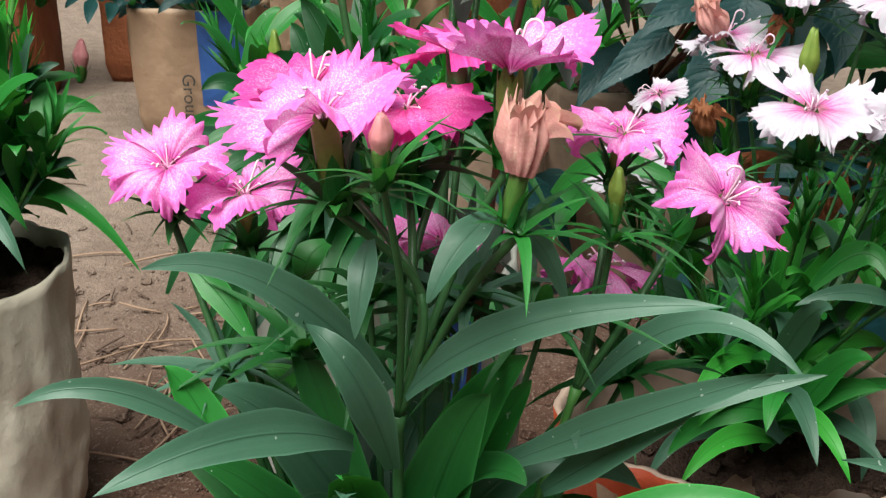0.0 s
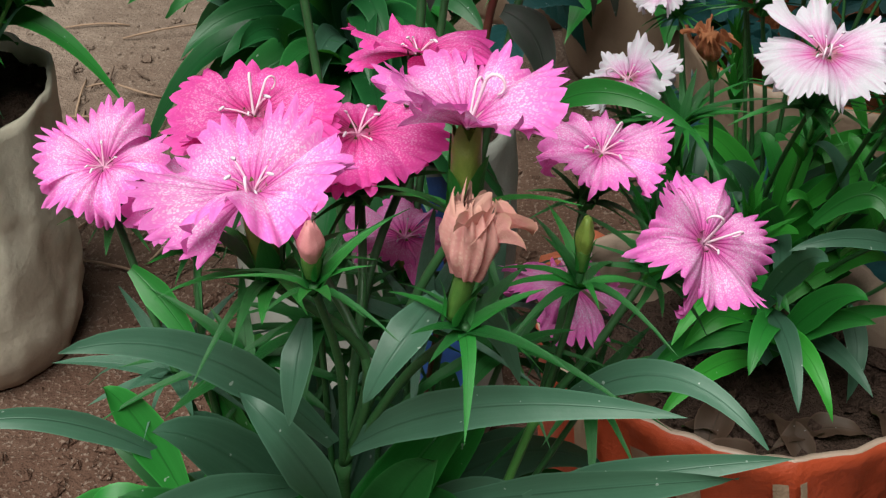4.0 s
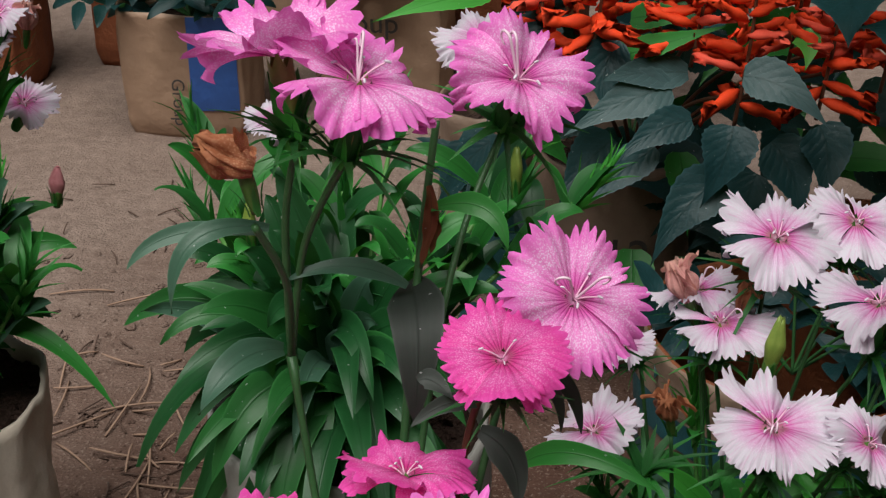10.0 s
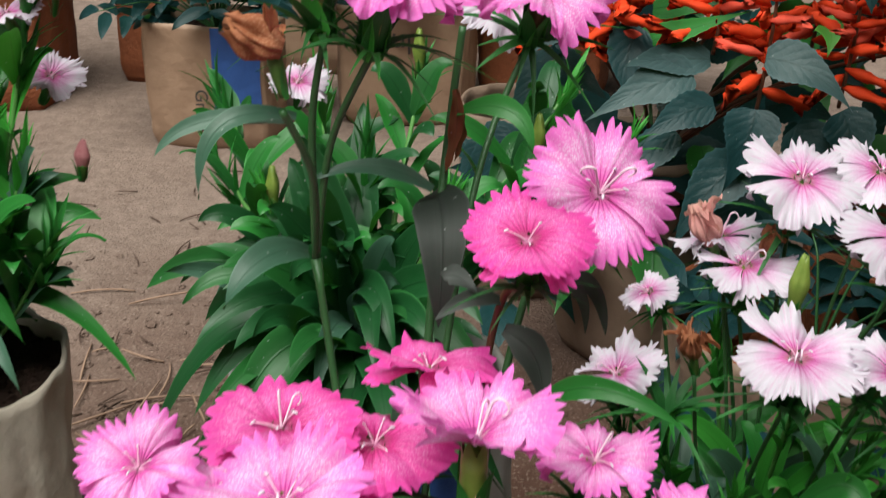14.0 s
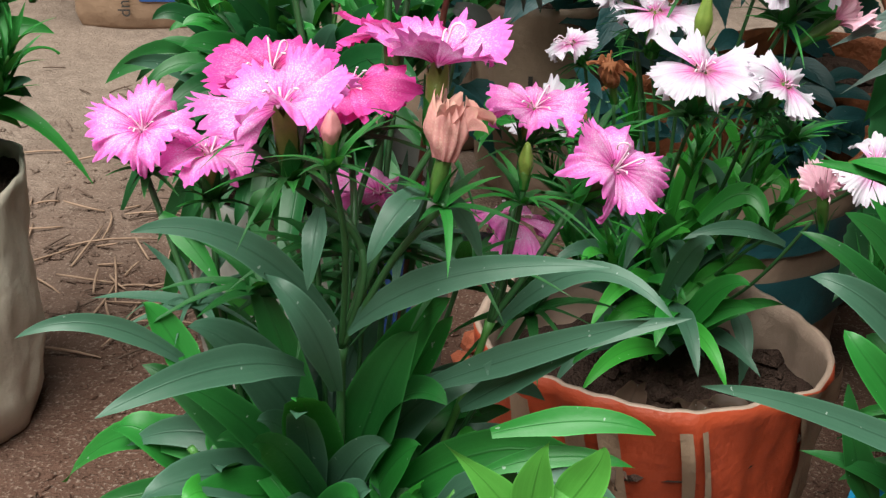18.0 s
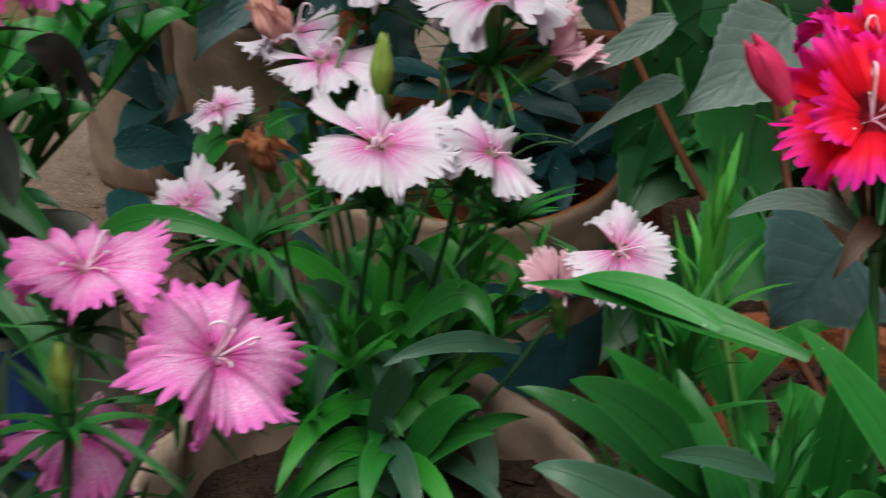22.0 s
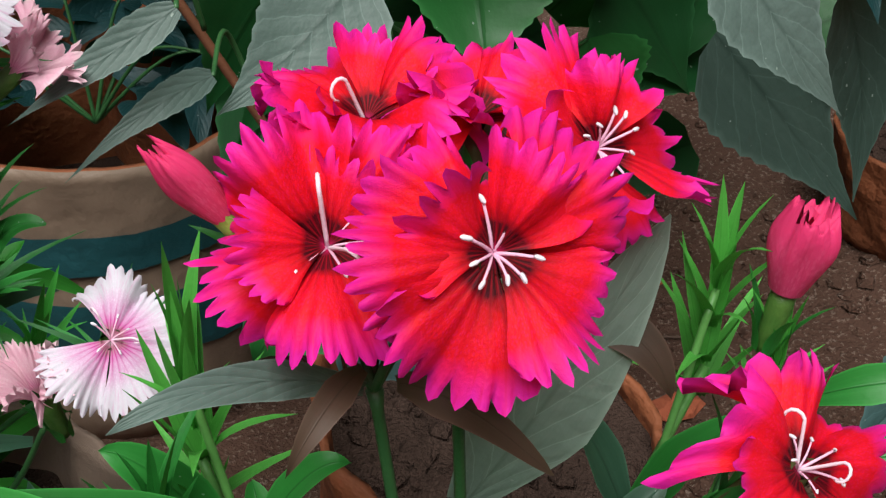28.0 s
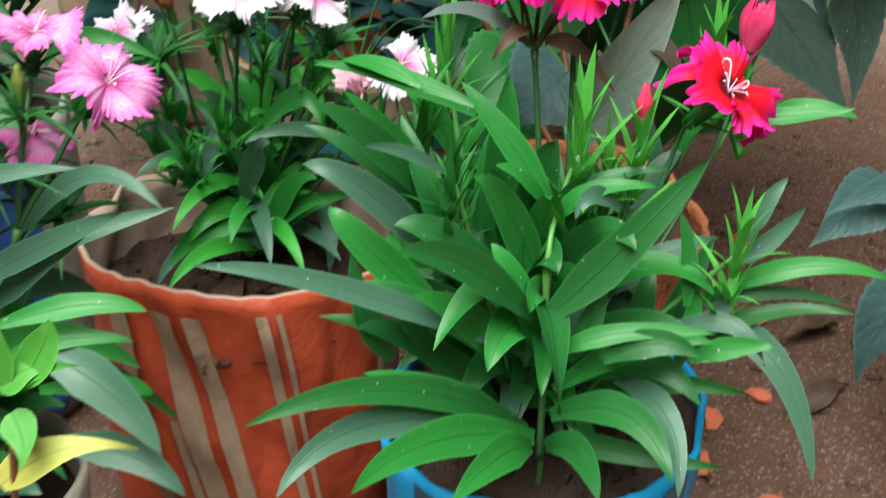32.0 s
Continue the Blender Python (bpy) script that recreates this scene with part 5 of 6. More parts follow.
leaf(PR, (0.2135, 0.3280, 0.2275), (0.2078, 0.3280, 0.2450), (0.1991, 0.3300, 0.2789), 0.0120, "deep", 8)
leaf(PR, (0.2121, 0.2950, 0.2622), (0.2022, 0.2900, 0.2763), (0.1927, 0.2880, 0.2823), 0.0050, "green", 0)
leaf(PR, (0.2148, 0.2950, 0.2552), (0.2265, 0.2900, 0.2697), (0.2485, 0.2880, 0.2705), 0.0060, "green", 0)
leaf(PR, (0.2361, 0.2900, 0.2616), (0.2251, 0.2850, 0.2706), (0.2182, 0.2800, 0.2648), 0.0060, "blue", 0)
leaf(PR, (0.2432, 0.3300, 0.2299), (0.2364, 0.3300, 0.2512), (0.2302, 0.3300, 0.2678), 0.0100, "deep", 0)
brush(PR, (0.1812, 0.3050, 0.2706), (0.02, -0.1, 1), 0.022, "green", 425)
stem(PR, [(0.205, 0.315, 0.185), (0.1812, 0.3050, 0.2706)], 0.0017, 0.0014, STEM_BRIGHT)
brush(PR, (0.1602, 0.3400, 0.2702), (0.02, -0.1, 1), 0.022, "green", 240)
stem(PR, [(0.205, 0.315, 0.185), (0.1602, 0.3400, 0.2702)], 0.0017, 0.0014, STEM_BRIGHT)
leaf(PR, (0.2367, 0.3600, 0.2515), (0.2519, 0.3520, 0.2857), (0.2705, 0.3520, 0.3192), 0.021, "pale", 12, .08)
leaf(PR, (0.2151, 0.3480, 0.2987), (0.1934, 0.3350, 0.3174), (0.1742, 0.3300, 0.3175), 0.0057, "sage", 0)
leaf(PR, (0.2146, 0.3450, 0.3058), (0.2063, 0.3350, 0.3085), (0.1983, 0.3300, 0.3009), 0.0049, "brown", 6)
leaf(PR, (0.2201, 0.3450, 0.3011), (0.2286, 0.3350, 0.3022), (0.2421, 0.3300, 0.2874), 0.0066, "brown", 0)
leaf(PR, (0.2554, 0.3600, 0.2956), (0.2656, 0.3500, 0.2945), (0.2709, 0.3450, 0.2827), 0.0074, "brown", 6)
leaf(PR, (0.1732, 0.3247, 0.2952), (0.1601, 0.3363, 0.2989), (0.1470, 0.3479, 0.2966), 0.0062, "green", 0)
leaf(PR, (0.1909, 0.3195, 0.2894), (0.1635, 0.3371, 0.2950), (0.1361, 0.3548, 0.2926), 0.0058, "green", 0)
leaf(PR, (0.3093, 0.3600, 0.2575), (0.3243, 0.3500, 0.2674), (0.3438, 0.3450, 0.2641), 0.0074, "green", 0)
leaf(PR, (0.2049, 0.2800, 0.1800), (0.1561, 0.2550, 0.2202), (0.1077, 0.2350, 0.2252), 0.0098, "deep", 0)
leaf(PR, (0.2070, 0.2750, 0.1799), (0.1677, 0.2450, 0.2062), (0.1383, 0.2150, 0.2127), 0.0125, "green", 0)
leaf(PR, (0.2039, 0.2750, 0.1815), (0.1482, 0.2500, 0.2112), (0.1163, 0.2300, 0.2012), 0.0105, "blue", 0)
leaf(PR, (0.2127, 0.2750, 0.1893), (0.2340, 0.2550, 0.2024), (0.2434, 0.2300, 0.1918), 0.0110, "deep", 0)
leaf(PR, (0.2144, 0.2800, 0.1966), (0.2405, 0.2700, 0.2198), (0.2649, 0.2650, 0.2223), 0.0085, "green", 0)
leaf(PR, (0.2367, 0.2800, 0.1994), (0.2479, 0.2550, 0.1998), (0.2477, 0.2350, 0.1823), 0.0090, "blue", 8)
leaf(PR, (0.2478, 0.2900, 0.1962), (0.2836, 0.2800, 0.2217), (0.3163, 0.2700, 0.2261), 0.0060, "deep", 0)
leaf(PR, (0.2671, 0.2900, 0.2137), (0.2899, 0.2700, 0.2089), (0.3026, 0.2500, 0.1684), 0.0100, "blue", 20)
leaf(PR, (0.2050, 0.2700, 0.1802), (0.1882, 0.2450, 0.1971), (0.1697, 0.2200, 0.2016), 0.0115, "green", 0)
leaf(PR, (0.2101, 0.2700, 0.1797), (0.2146, 0.2450, 0.1967), (0.2163, 0.2200, 0.1963), 0.0100, "deep", 0)
leaf(PR, (0.2051, 0.2900, 0.1696), (0.1767, 0.2700, 0.2050), (0.1457, 0.2600, 0.2243), 0.0100, "green", 0)
leaf(PR, (0.2177, 0.2850, 0.1723), (0.2364, 0.2650, 0.1785), (0.2704, 0.2500, 0.1795), 0.0080, "deep", 0)
leaf(PR, (0.2219, 0.3000, 0.1735), (0.2527, 0.2900, 0.1882), (0.2880, 0.2800, 0.1871), 0.0080, "green", 0)
leaf(PR, (0.2048, 0.3100, 0.1568), (0.1728, 0.3000, 0.2034), (0.1331, 0.3000, 0.2213), 0.0100, "deep", 0)
leaf(PR, (0.2098, 0.2720, 0.2339), (0.2324, 0.2720, 0.2571), (0.2615, 0.2800, 0.2843), 0.0132, "deep", 10, .15)
leaf(PR, (0.2053, 0.2780, 0.2293), (0.1789, 0.2620, 0.2612), (0.1566, 0.2500, 0.2745), 0.0112, "deep", 0)
leaf(PR, (0.2164, 0.3000, 0.2558), (0.2007, 0.3050, 0.2817), (0.1853, 0.3150, 0.3006), 0.0092, "green", 10)
leaf(PR, (0.1897, 0.3100, 0.2153), (0.1749, 0.3150, 0.2583), (0.1665, 0.3300, 0.2828), 0.0095, "deep", 10)
leaf(PR, (0.1981, 0.3200, 0.2074), (0.1970, 0.3250, 0.2470), (0.1987, 0.3350, 0.2717), 0.0105, "green", 0)
leaf(PR, (0.1896, 0.3300, 0.2257), (0.1565, 0.3300, 0.2643), (0.1320, 0.3350, 0.2783), 0.0072, "deep", 0)
leaf(PR, (0.1840, 0.3150, 0.2243), (0.1532, 0.3050, 0.2659), (0.1314, 0.3100, 0.2759), 0.0105, "blue", 0)
leaf(PR, (0.1848, 0.3000, 0.2094), (0.1528, 0.2900, 0.2511), (0.1392, 0.2950, 0.2670), 0.0115, "green", 8)
leaf(PR, (0.2000, 0.2800, 0.2147), (0.1405, 0.2700, 0.2507), (0.0948, 0.2650, 0.2655), 0.0075, "blue", 0)
leaf(PR, (0.2054, 0.2900, 0.2082), (0.1706, 0.2850, 0.2314), (0.1464, 0.2850, 0.2440), 0.0100, "deep", 0)
leaf(PR, (0.1955, 0.3450, 0.2744), (0.1667, 0.3450, 0.2892), (0.1378, 0.3450, 0.2980), 0.0060, "green", 0)
leaf(PR, (0.2158, 0.2950, 0.2622), (0.2322, 0.2950, 0.2717), (0.2526, 0.2950, 0.2733), 0.0046, "deep", 0)
leaf(PR, (0.2349, 0.3100, 0.2137), (0.2562, 0.3100, 0.2290), (0.2812, 0.3150, 0.2334), 0.0095, "blue", 0)
leaf(PR, (0.2114, 0.2700, 0.2189), (0.2323, 0.2650, 0.2289), (0.2636, 0.2600, 0.2291), 0.0065, "green", 0)
leaf(PR, (0.2537, 0.2800, 0.2188), (0.2720, 0.2700, 0.2255), (0.2821, 0.2600, 0.2148), 0.0065, "blue", 0)
leaf(PR, (0.2633, 0.2850, 0.2236), (0.2903, 0.2800, 0.2309), (0.3161, 0.2750, 0.2262), 0.0046, "deep", 0)
leaf(PR, (0.2678, 0.2850, 0.2277), (0.2977, 0.2750, 0.2437), (0.3276, 0.2700, 0.2390), 0.0066, "green", 0)
leaf(PR, (0.2594, 0.2800, 0.2275), (0.2603, 0.2850, 0.2442), (0.2574, 0.2900, 0.2593), 0.0056, "green", 0)
leaf(PR, (0.2800, 0.2850, 0.2493), (0.2858, 0.2870, 0.2617), (0.2940, 0.2900, 0.2706), 0.0060, "blue", 0)
leaf(PR, (0.2779, 0.2850, 0.2405), (0.2898, 0.2850, 0.2501), (0.2996, 0.2850, 0.2619), 0.0060, "blue", 0)
leaf(PR, (0.2921, 0.3300, 0.2743), (0.3091, 0.3250, 0.2766), (0.3285, 0.3200, 0.2803), 0.0062, "green", 0)
leaf(PR, (0.2090, 0.2850, 0.2096), (0.2005, 0.2850, 0.2385), (0.1923, 0.2900, 0.2520), 0.0090, "green", 0)
leaf(PR, (0.2212, 0.3000, 0.1965), (0.2279, 0.3050, 0.2258), (0.2258, 0.3150, 0.2536), 0.0095, "deep", 0)
leaf(PR, (0.1720, 0.3000, 0.2033), (0.1633, 0.3000, 0.2310), (0.1600, 0.3050, 0.2515), 0.0110, "green", 0)
leaf(PR, (0.2119, 0.2900, 0.2054), (0.2288, 0.2900, 0.2243), (0.2406, 0.3000, 0.2388), 0.0085, "blue", 0)
leaf(PR, (0.2538, 0.2900, 0.1996), (0.2630, 0.2950, 0.2206), (0.2744, 0.3000, 0.2427), 0.0090, "deep", 0)
leaf(PR, (0.2457, 0.3000, 0.1889), (0.2499, 0.3000, 0.2148), (0.2562, 0.3100, 0.2290), 0.0090, "deep", 0)
leaf(PR, (0.2586, 0.2800, 0.2026), (0.2616, 0.2800, 0.2216), (0.2646, 0.2850, 0.2346), 0.0070, "green", 0)
leaf(PR, (0.2176, 0.2750, 0.2123), (0.2245, 0.2750, 0.2280), (0.2305, 0.2800, 0.2419), 0.0080, "deep", 0)
leaf(PR, (0.2630, 0.2800, 0.2079), (0.2712, 0.2800, 0.2242), (0.2822, 0.2850, 0.2326), 0.0070, "blue", 0)
leaf(PR, (0.2589, 0.2700, 0.2122), (0.2723, 0.2650, 0.2198), (0.2843, 0.2600, 0.2220), 0.0070, "green", 0)
leaf(PR, (0.2269, 0.2650, 0.2187), (0.2430, 0.2600, 0.2276), (0.2568, 0.2550, 0.2240), 0.0090, "deep", 0)
leaf(PR, (0.1592, 0.3000, 0.2011), (0.1507, 0.3000, 0.2196), (0.1461, 0.3050, 0.2424), 0.0095, "deep", 0)
leaf(PR, (0.2033, 0.3100, 0.1872), (0.2079, 0.3200, 0.2300), (0.2144, 0.3300, 0.2575), 0.0095, "deep", 0)
leaf(PR, (0.2395, 0.3200, 0.1809), (0.2452, 0.3300, 0.2238), (0.2520, 0.3350, 0.2498), 0.0090, "deep", 0)
leaf(PR, (0.1908, 0.2800, 0.2141), (0.1809, 0.2750, 0.2337), (0.1634, 0.2700, 0.2463), 0.0110, "green", 6)


# ---- more shoots of the three near plants ----
for k, (top, n) in enumerate((((-0.05, 0.285, 0.225), 3), ((0.03, 0.275, 0.22), 3), ((-0.03, 0.32, 0.235), 3), ((0.02, 0.33, 0.24), 3), ((-0.012, 0.26, 0.222), 3), ((0.055, 0.3, 0.215), 2))):
    shoot(P1, [CROWN1, (CROWN1 + V(top)) / 2, top], n, 0.06, 0.012, ["green", "green", "blue"], 200 + k, "none", 0.002)
for k, (top, n) in enumerate((((0.075, 0.445, 0.245), 4), ((0.14, 0.44, 0.25), 4), ((0.12, 0.46, 0.26), 4), ((0.095, 0.5, 0.26), 4), ((0.15, 0.48, 0.26), 4), ((0.1, 0.44, 0.23), 3), ((0.06, 0.47, 0.24), 3))):
    shoot(PW, [CW, (CW + V(top)) / 2 + V(0, 0.004, 0), top], n, 0.045, 0.0075, ["green", "bright", "blue"], 220 + k, "tuft", 0.0013, 0.016)
for k, (top, n) in enumerate((((0.188, 0.3739, 0.265), 4), ((0.2942, 0.3732, 0.26), 3), ((0.2, 0.345, 0.24), 4), ((0.25, 0.345, 0.24), 4), ((0.165, 0.33, 0.225), 3))):
    shoot(PR, [CR + V(0, 0.03, 0.005), (CR + V(top)) / 2 + V(0, 0.02, 0), top], n, 0.062, 0.0095, ["green", "green", "blue"], 240 + k, "none", 0.0018, lean=60)
for k, top in enumerate(((0.085, 0.43, 0.22), (0.155, 0.45, 0.235), (0.07, 0.46, 0.21))):
    shoot(PW, [CW + V(0, -0.02, 0), (CW + V(top)) / 2, top], 4, 0.05, 0.008, ["green", "bright", "blue"], 260 + k, "tuft", 0.0012, 0.02)
for k, top in enumerate(((-0.04, 0.27, 0.215), (0.02, 0.262, 0.21), (-0.065, 0.3, 0.215), (0.04, 0.285, 0.205), (-0.02, 0.255, 0.2))):
    shoot(P1, [CROWN1, (CROWN1 + V(top)) / 2, top], 3, 0.07, 0.013, ["green", "green", "bright"], 290 + k, "none", 0.002, lean=55)
leaf(P1, (0.0476, 0.2500, 0.2486), (0.0688, 0.2400, 0.2394), (0.0832, 0.2300, 0.2220), 0.0126, "blue", 0)
leaf(P1, (0.0474, 0.2500, 0.2124), (0.0725, 0.2400, 0.2144), (0.0890, 0.2300, 0.2038), 0.0098, "blue", 0)
leaf(P1, (0.0394, 0.2500, 0.2584), (0.0643, 0.2500, 0.2633), (0.0822, 0.2500, 0.2594), 0.0070, "green", 0)
leaf(P1, (0.0374, 0.2700, 0.2650), (0.0606, 0.2700, 0.2752), (0.0917, 0.2700, 0.2833), 0.0070, "blue", 0)
leaf(P1, (0.0373, 0.2500, 0.2454), (0.0579, 0.2500, 0.2518), (0.0774, 0.2500, 0.2489), 0.0056, "green", 0)
leaf(P1, (0.0471, 0.2500, 0.2341), (0.0690, 0.2500, 0.2342), (0.0807, 0.2500, 0.2288), 0.0070, "green", 20)

# ---- leafy dianthus behind ----
P3 = thing("dianthus_plant", (-0.055, 0.59, 0.165), "dense green leafy dianthus with closed buds in a grey sack pot", "leafy plant", "dianthus plants")
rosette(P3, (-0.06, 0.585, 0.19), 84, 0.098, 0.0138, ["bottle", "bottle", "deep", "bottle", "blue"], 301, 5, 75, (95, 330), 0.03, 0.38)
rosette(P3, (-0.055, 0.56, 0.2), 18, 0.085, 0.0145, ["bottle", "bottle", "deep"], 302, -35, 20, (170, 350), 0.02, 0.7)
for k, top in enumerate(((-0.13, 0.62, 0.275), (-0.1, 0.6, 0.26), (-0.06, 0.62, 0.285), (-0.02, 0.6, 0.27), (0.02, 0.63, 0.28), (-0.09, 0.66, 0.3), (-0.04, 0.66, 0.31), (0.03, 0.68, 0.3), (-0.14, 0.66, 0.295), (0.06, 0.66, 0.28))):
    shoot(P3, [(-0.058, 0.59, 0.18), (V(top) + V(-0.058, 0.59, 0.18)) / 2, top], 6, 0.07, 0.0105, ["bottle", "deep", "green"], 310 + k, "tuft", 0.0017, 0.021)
for k, p in enumerate(((-0.1, 0.6, 0.268), (-0.04, 0.66, 0.318), (0.02, 0.63, 0.288))):
    bud(P3, p, (0, 0, 1), 0.016, CALYX_YELLOW, 0.2)
flower(P3, (0.0047, 0.6200, 0.3590), (0.1, -0.4, 0.9), 0.021, "white", 0.4, seed=320)
flower(P3, (-0.0861, 0.6000, 0.3263), (0.1, -0.3, 0.9), 0.014, "white", 0.4, seed=321)

# ---- dianthus in the off-white sack ----
PL = thing("dianthus_plant", (-0.28, 0.62, 0.14), "dianthus with pale pink flowers and buds in an off-white sack pot", "flowering plant", "dianthus plants")
CL = V(-0.285, 0.625, 0.14)
rosette(PL, CL + V(0, 0, 0.025), 54, 0.1, 0.015, ["green", "bright", "blue"], 331, 10, 70, rise=0.03)
for k, top in enumerate(((-0.235, 0.655, 0.33), (-0.24, 0.64, 0.26), (-0.3, 0.62, 0.28), (-0.27, 0.6, 0.24), (-0.32, 0.64, 0.3), (-0.26, 0.66, 0.3), (-0.22, 0.62, 0.23))):
    shoot(PL, [CL, (CL + V(top)) / 2 + V(0.004, 0, 0), top], 6, 0.075, 0.013, ["green", "bright", "blue"], 340 + k, "tuft", 0.0016, 0.026)
flower(PL, (-0.232, 0.657, 0.352), (0.2, -0.2, 0.9), 0.019, "white", 0.2, droop=-35, seed=350)
flower(PL, (-0.2446, 0.6570, 0.3369), (-0.2, -0.3, 0.9), 0.018, "white", 0.9, seed=351)
flower(PL, (-0.2406, 0.6900, 0.2955), (0.4, -0.2, 0.8), 0.018, "white", 0.1, seed=352)
flower(PL, (-0.2540, 0.6600, 0.2400), (0.35, -0.3, 0.85), 0.02, "white", 0.6, seed=353)
withered(PL, (-0.2188, 0.6600, 0.3482), (0.2, 0, 1), 0.012, "spent", 11)
bud(PL, (-0.2266, 0.6845, 0.247), (0.15, 0, 1), 0.014, BUD_PINK, 0.3)

# ---- scarlet salvias ----
dim_bag, dim_r = bag("grow_bag", (0.08, 1.0, 0), 0.062, 0.165, BAG_BROWN, "dim brown sack pot with dark printed figures", "grow bag", 0.05, 25, 0.04, 0.02)
S1 = thing("salvia_plant", (0.08, 0.98, 0.15), "scarlet salvia with red spikes and dark toothed leaves", "flowering plant", "salvia plants")
CS = V(0.09, 0.97, 0.16)
for k, (p, h) in enumerate((((0.0187, 0.8600, 0.2958), 0.055), ((0.0542, 0.8400, 0.2993), 0.070), ((0.1398, 0.8100, 0.2724), 0.100), ((0.1143, 0.8400, 0.2979), 0.070), ((0.1904, 0.8300, 0.2706), 0.090), ((0.1743, 0.8600, 0.2905), 0.090), ((0.0966, 0.9000, 0.2902), 0.070), ((0.2216, 0.9000, 0.2799), 0.090), ((0.2299, 0.8500, 0.2821), 0.100))):
    p = V(p)
    spike(S1, p - V(0, 0, 0.02), p + V(0.004, 0, h), 26, 0.032, 400 + k)
    stem(S1, [CS, (CS + p) / 2 + V(0, -0.01, 0.02), p], 0.0026, 0.002, STEM_RED)
for a, m, b_, w, kind in (
    ((0.0942, 0.8000, 0.2410), (0.0730, 0.7900, 0.2273), (0.0490, 0.7800, 0.2076), 0.03, "salvia"),
    ((0.1356, 0.7800, 0.2637), (0.1316, 0.7700, 0.2481), (0.1222, 0.7700, 0.2231), 0.042, "salvia"),
    ((0.1330, 0.7800, 0.2309), (0.1122, 0.7700, 0.2176), (0.0987, 0.7600, 0.1894), 0.042, "salvia"),
    ((0.1384, 0.7800, 0.2937), (0.1601, 0.7700, 0.2917), (0.1788, 0.7600, 0.2745), 0.034, "salvia_pale"),
    ((0.0618, 0.8400, 0.2795), (0.0920, 0.8300, 0.2937), (0.1238, 0.8200, 0.3074), 0.024, "green"),
    ((-0.0102, 0.9000, 0.3047), (-0.0396, 0.8800, 0.3039), (-0.0730, 0.8600, 0.2964), 0.026, "bright"),
    ((0.0351, 0.8600, 0.2963), (0.0062, 0.8500, 0.2847), (0.0039, 0.8400, 0.2672), 0.036, "salvia"),
    ((0.0705, 0.8400, 0.2932), (0.0617, 0.8300, 0.2760), (0.0690, 0.8200, 0.2561), 0.036, "salvia"),
    ((0.1121, 0.8300, 0.2778), (0.0831, 0.8200, 0.2801), (0.0673, 0.8100, 0.2779), 0.03, "salvia_pale"),
    ((0.1025, 0.8200, 0.2708), (0.0774, 0.8100, 0.2667), (0.0470, 0.8000, 0.2492), 0.04, "salvia_pale"),
    ((0.1142, 0.8000, 0.2586), (0.0925, 0.7900, 0.2549), (0.0778, 0.7800, 0.2417), 0.03, "salvia"),
    ((0.1609, 0.8000, 0.2472), (0.1733, 0.7900, 0.2318), (0.1774, 0.7800, 0.2095), 0.042, "salvia"),
    ((0.1867, 0.8000, 0.2582), (0.1928, 0.7900, 0.2427), (0.1876, 0.7800, 0.2235), 0.04, "salvia"),
    ((0.1576, 0.8200, 0.2185), (0.1518, 0.8100, 0.2014), (0.1590, 0.8000, 0.1816), 0.04, "salvia"),
    ((0.0784, 0.8800, 0.2953), (0.0973, 0.8700, 0.3004), (0.1221, 0.8600, 0.3023), 0.024, "green"),
    ((0.1762, 0.8400, 0.2999), (0.1810, 0.8300, 0.2966), (0.1775, 0.8200, 0.2867), 0.022, "lime"),
):
    broad_leaf(S1, a, V(m).lerp(V(b_), 0.1), V(a).lerp(V(b_), 1.15), w * 0.76, kind)
rng = random.Random(77)
for k in range(130):
    p = V(rng.uniform(-0.03, 0.34), rng.uniform(0.88, 1.02), rng.uniform(0.07, 0.31))
    d = V(rng.uniform(-1, 1), rng.uniform(-0.8, 0.2), rng.uniform(-0.9, 0.3)).normalized() * 0.06
    broad_leaf(S1, p, p + d * 0.55 + V(0, 0, 0.006), p + d, rng.uniform(0.022, 0.034), rng.choice(("salvia", "salvia", "salvia", "green")), rng.uniform(-30, 30))

# ---- second salvia, behind the red dianthus ----
clay_bag, clay_r = bag("grow_bag", (0.252, 0.84, 0), 0.07, 0.165, TERRACOTTA, "orange-brown plastic sack pot behind the red dianthus", "grow bag", 0.06, 31, 0.04, 0.02)
brown_bag, brown_r = bag("grow_bag", (0.618, 0.697, 0), 0.055, 0.062, TERRACOTTA, "rust-brown sack pot on bare earth", "grow bag", 0.04, 33, 0.05, 0.02)
rust_bag, rust_r = bag("grow_bag", (0.275, 0.46, 0), 0.052, 0.175, TERRACOTTA, "torn rust-orange sack pot holding the broad-leaved salvia", "grow bag", 0.05, 37, 0.06, 0.02, rim_dip=0.06)
banded_bag, banded_r = bag("grow_bag", (0.178, 0.735, 0), 0.085, 0.16, BAG_BROWN, "beige sack pot with teal printed bands", "grow bag", 0.05, 35, 0.03, 0.1, inner=TERRACOTTA)
print_on(banded_bag, banded_r, 0.16, 180, 360, 0.68, 0.8, PRINT_TEAL)
print_on(banded_bag, banded_r, 0.16, 180, 360, 0.36, 0.58, PRINT_TEAL)
S2 = thing("salvia_plant", (0.275, 0.46, 0.15), "salvia with large dark toothed leaves behind red dianthus", "leafy plant", "salvia plants")
CS2 = V(0.275, 0.47, 0.16)
S2_TOPS = [(0.17, 0.53, 0.37), (0.25, 0.545, 0.39), (0.33, 0.53, 0.37)]
for q in S2_TOPS:
    stem(S2, [CS2, (CS2 + V(q)) / 2 + V(0, 0.02, -0.01), q], 0.003, 0.002, STEM_RED)
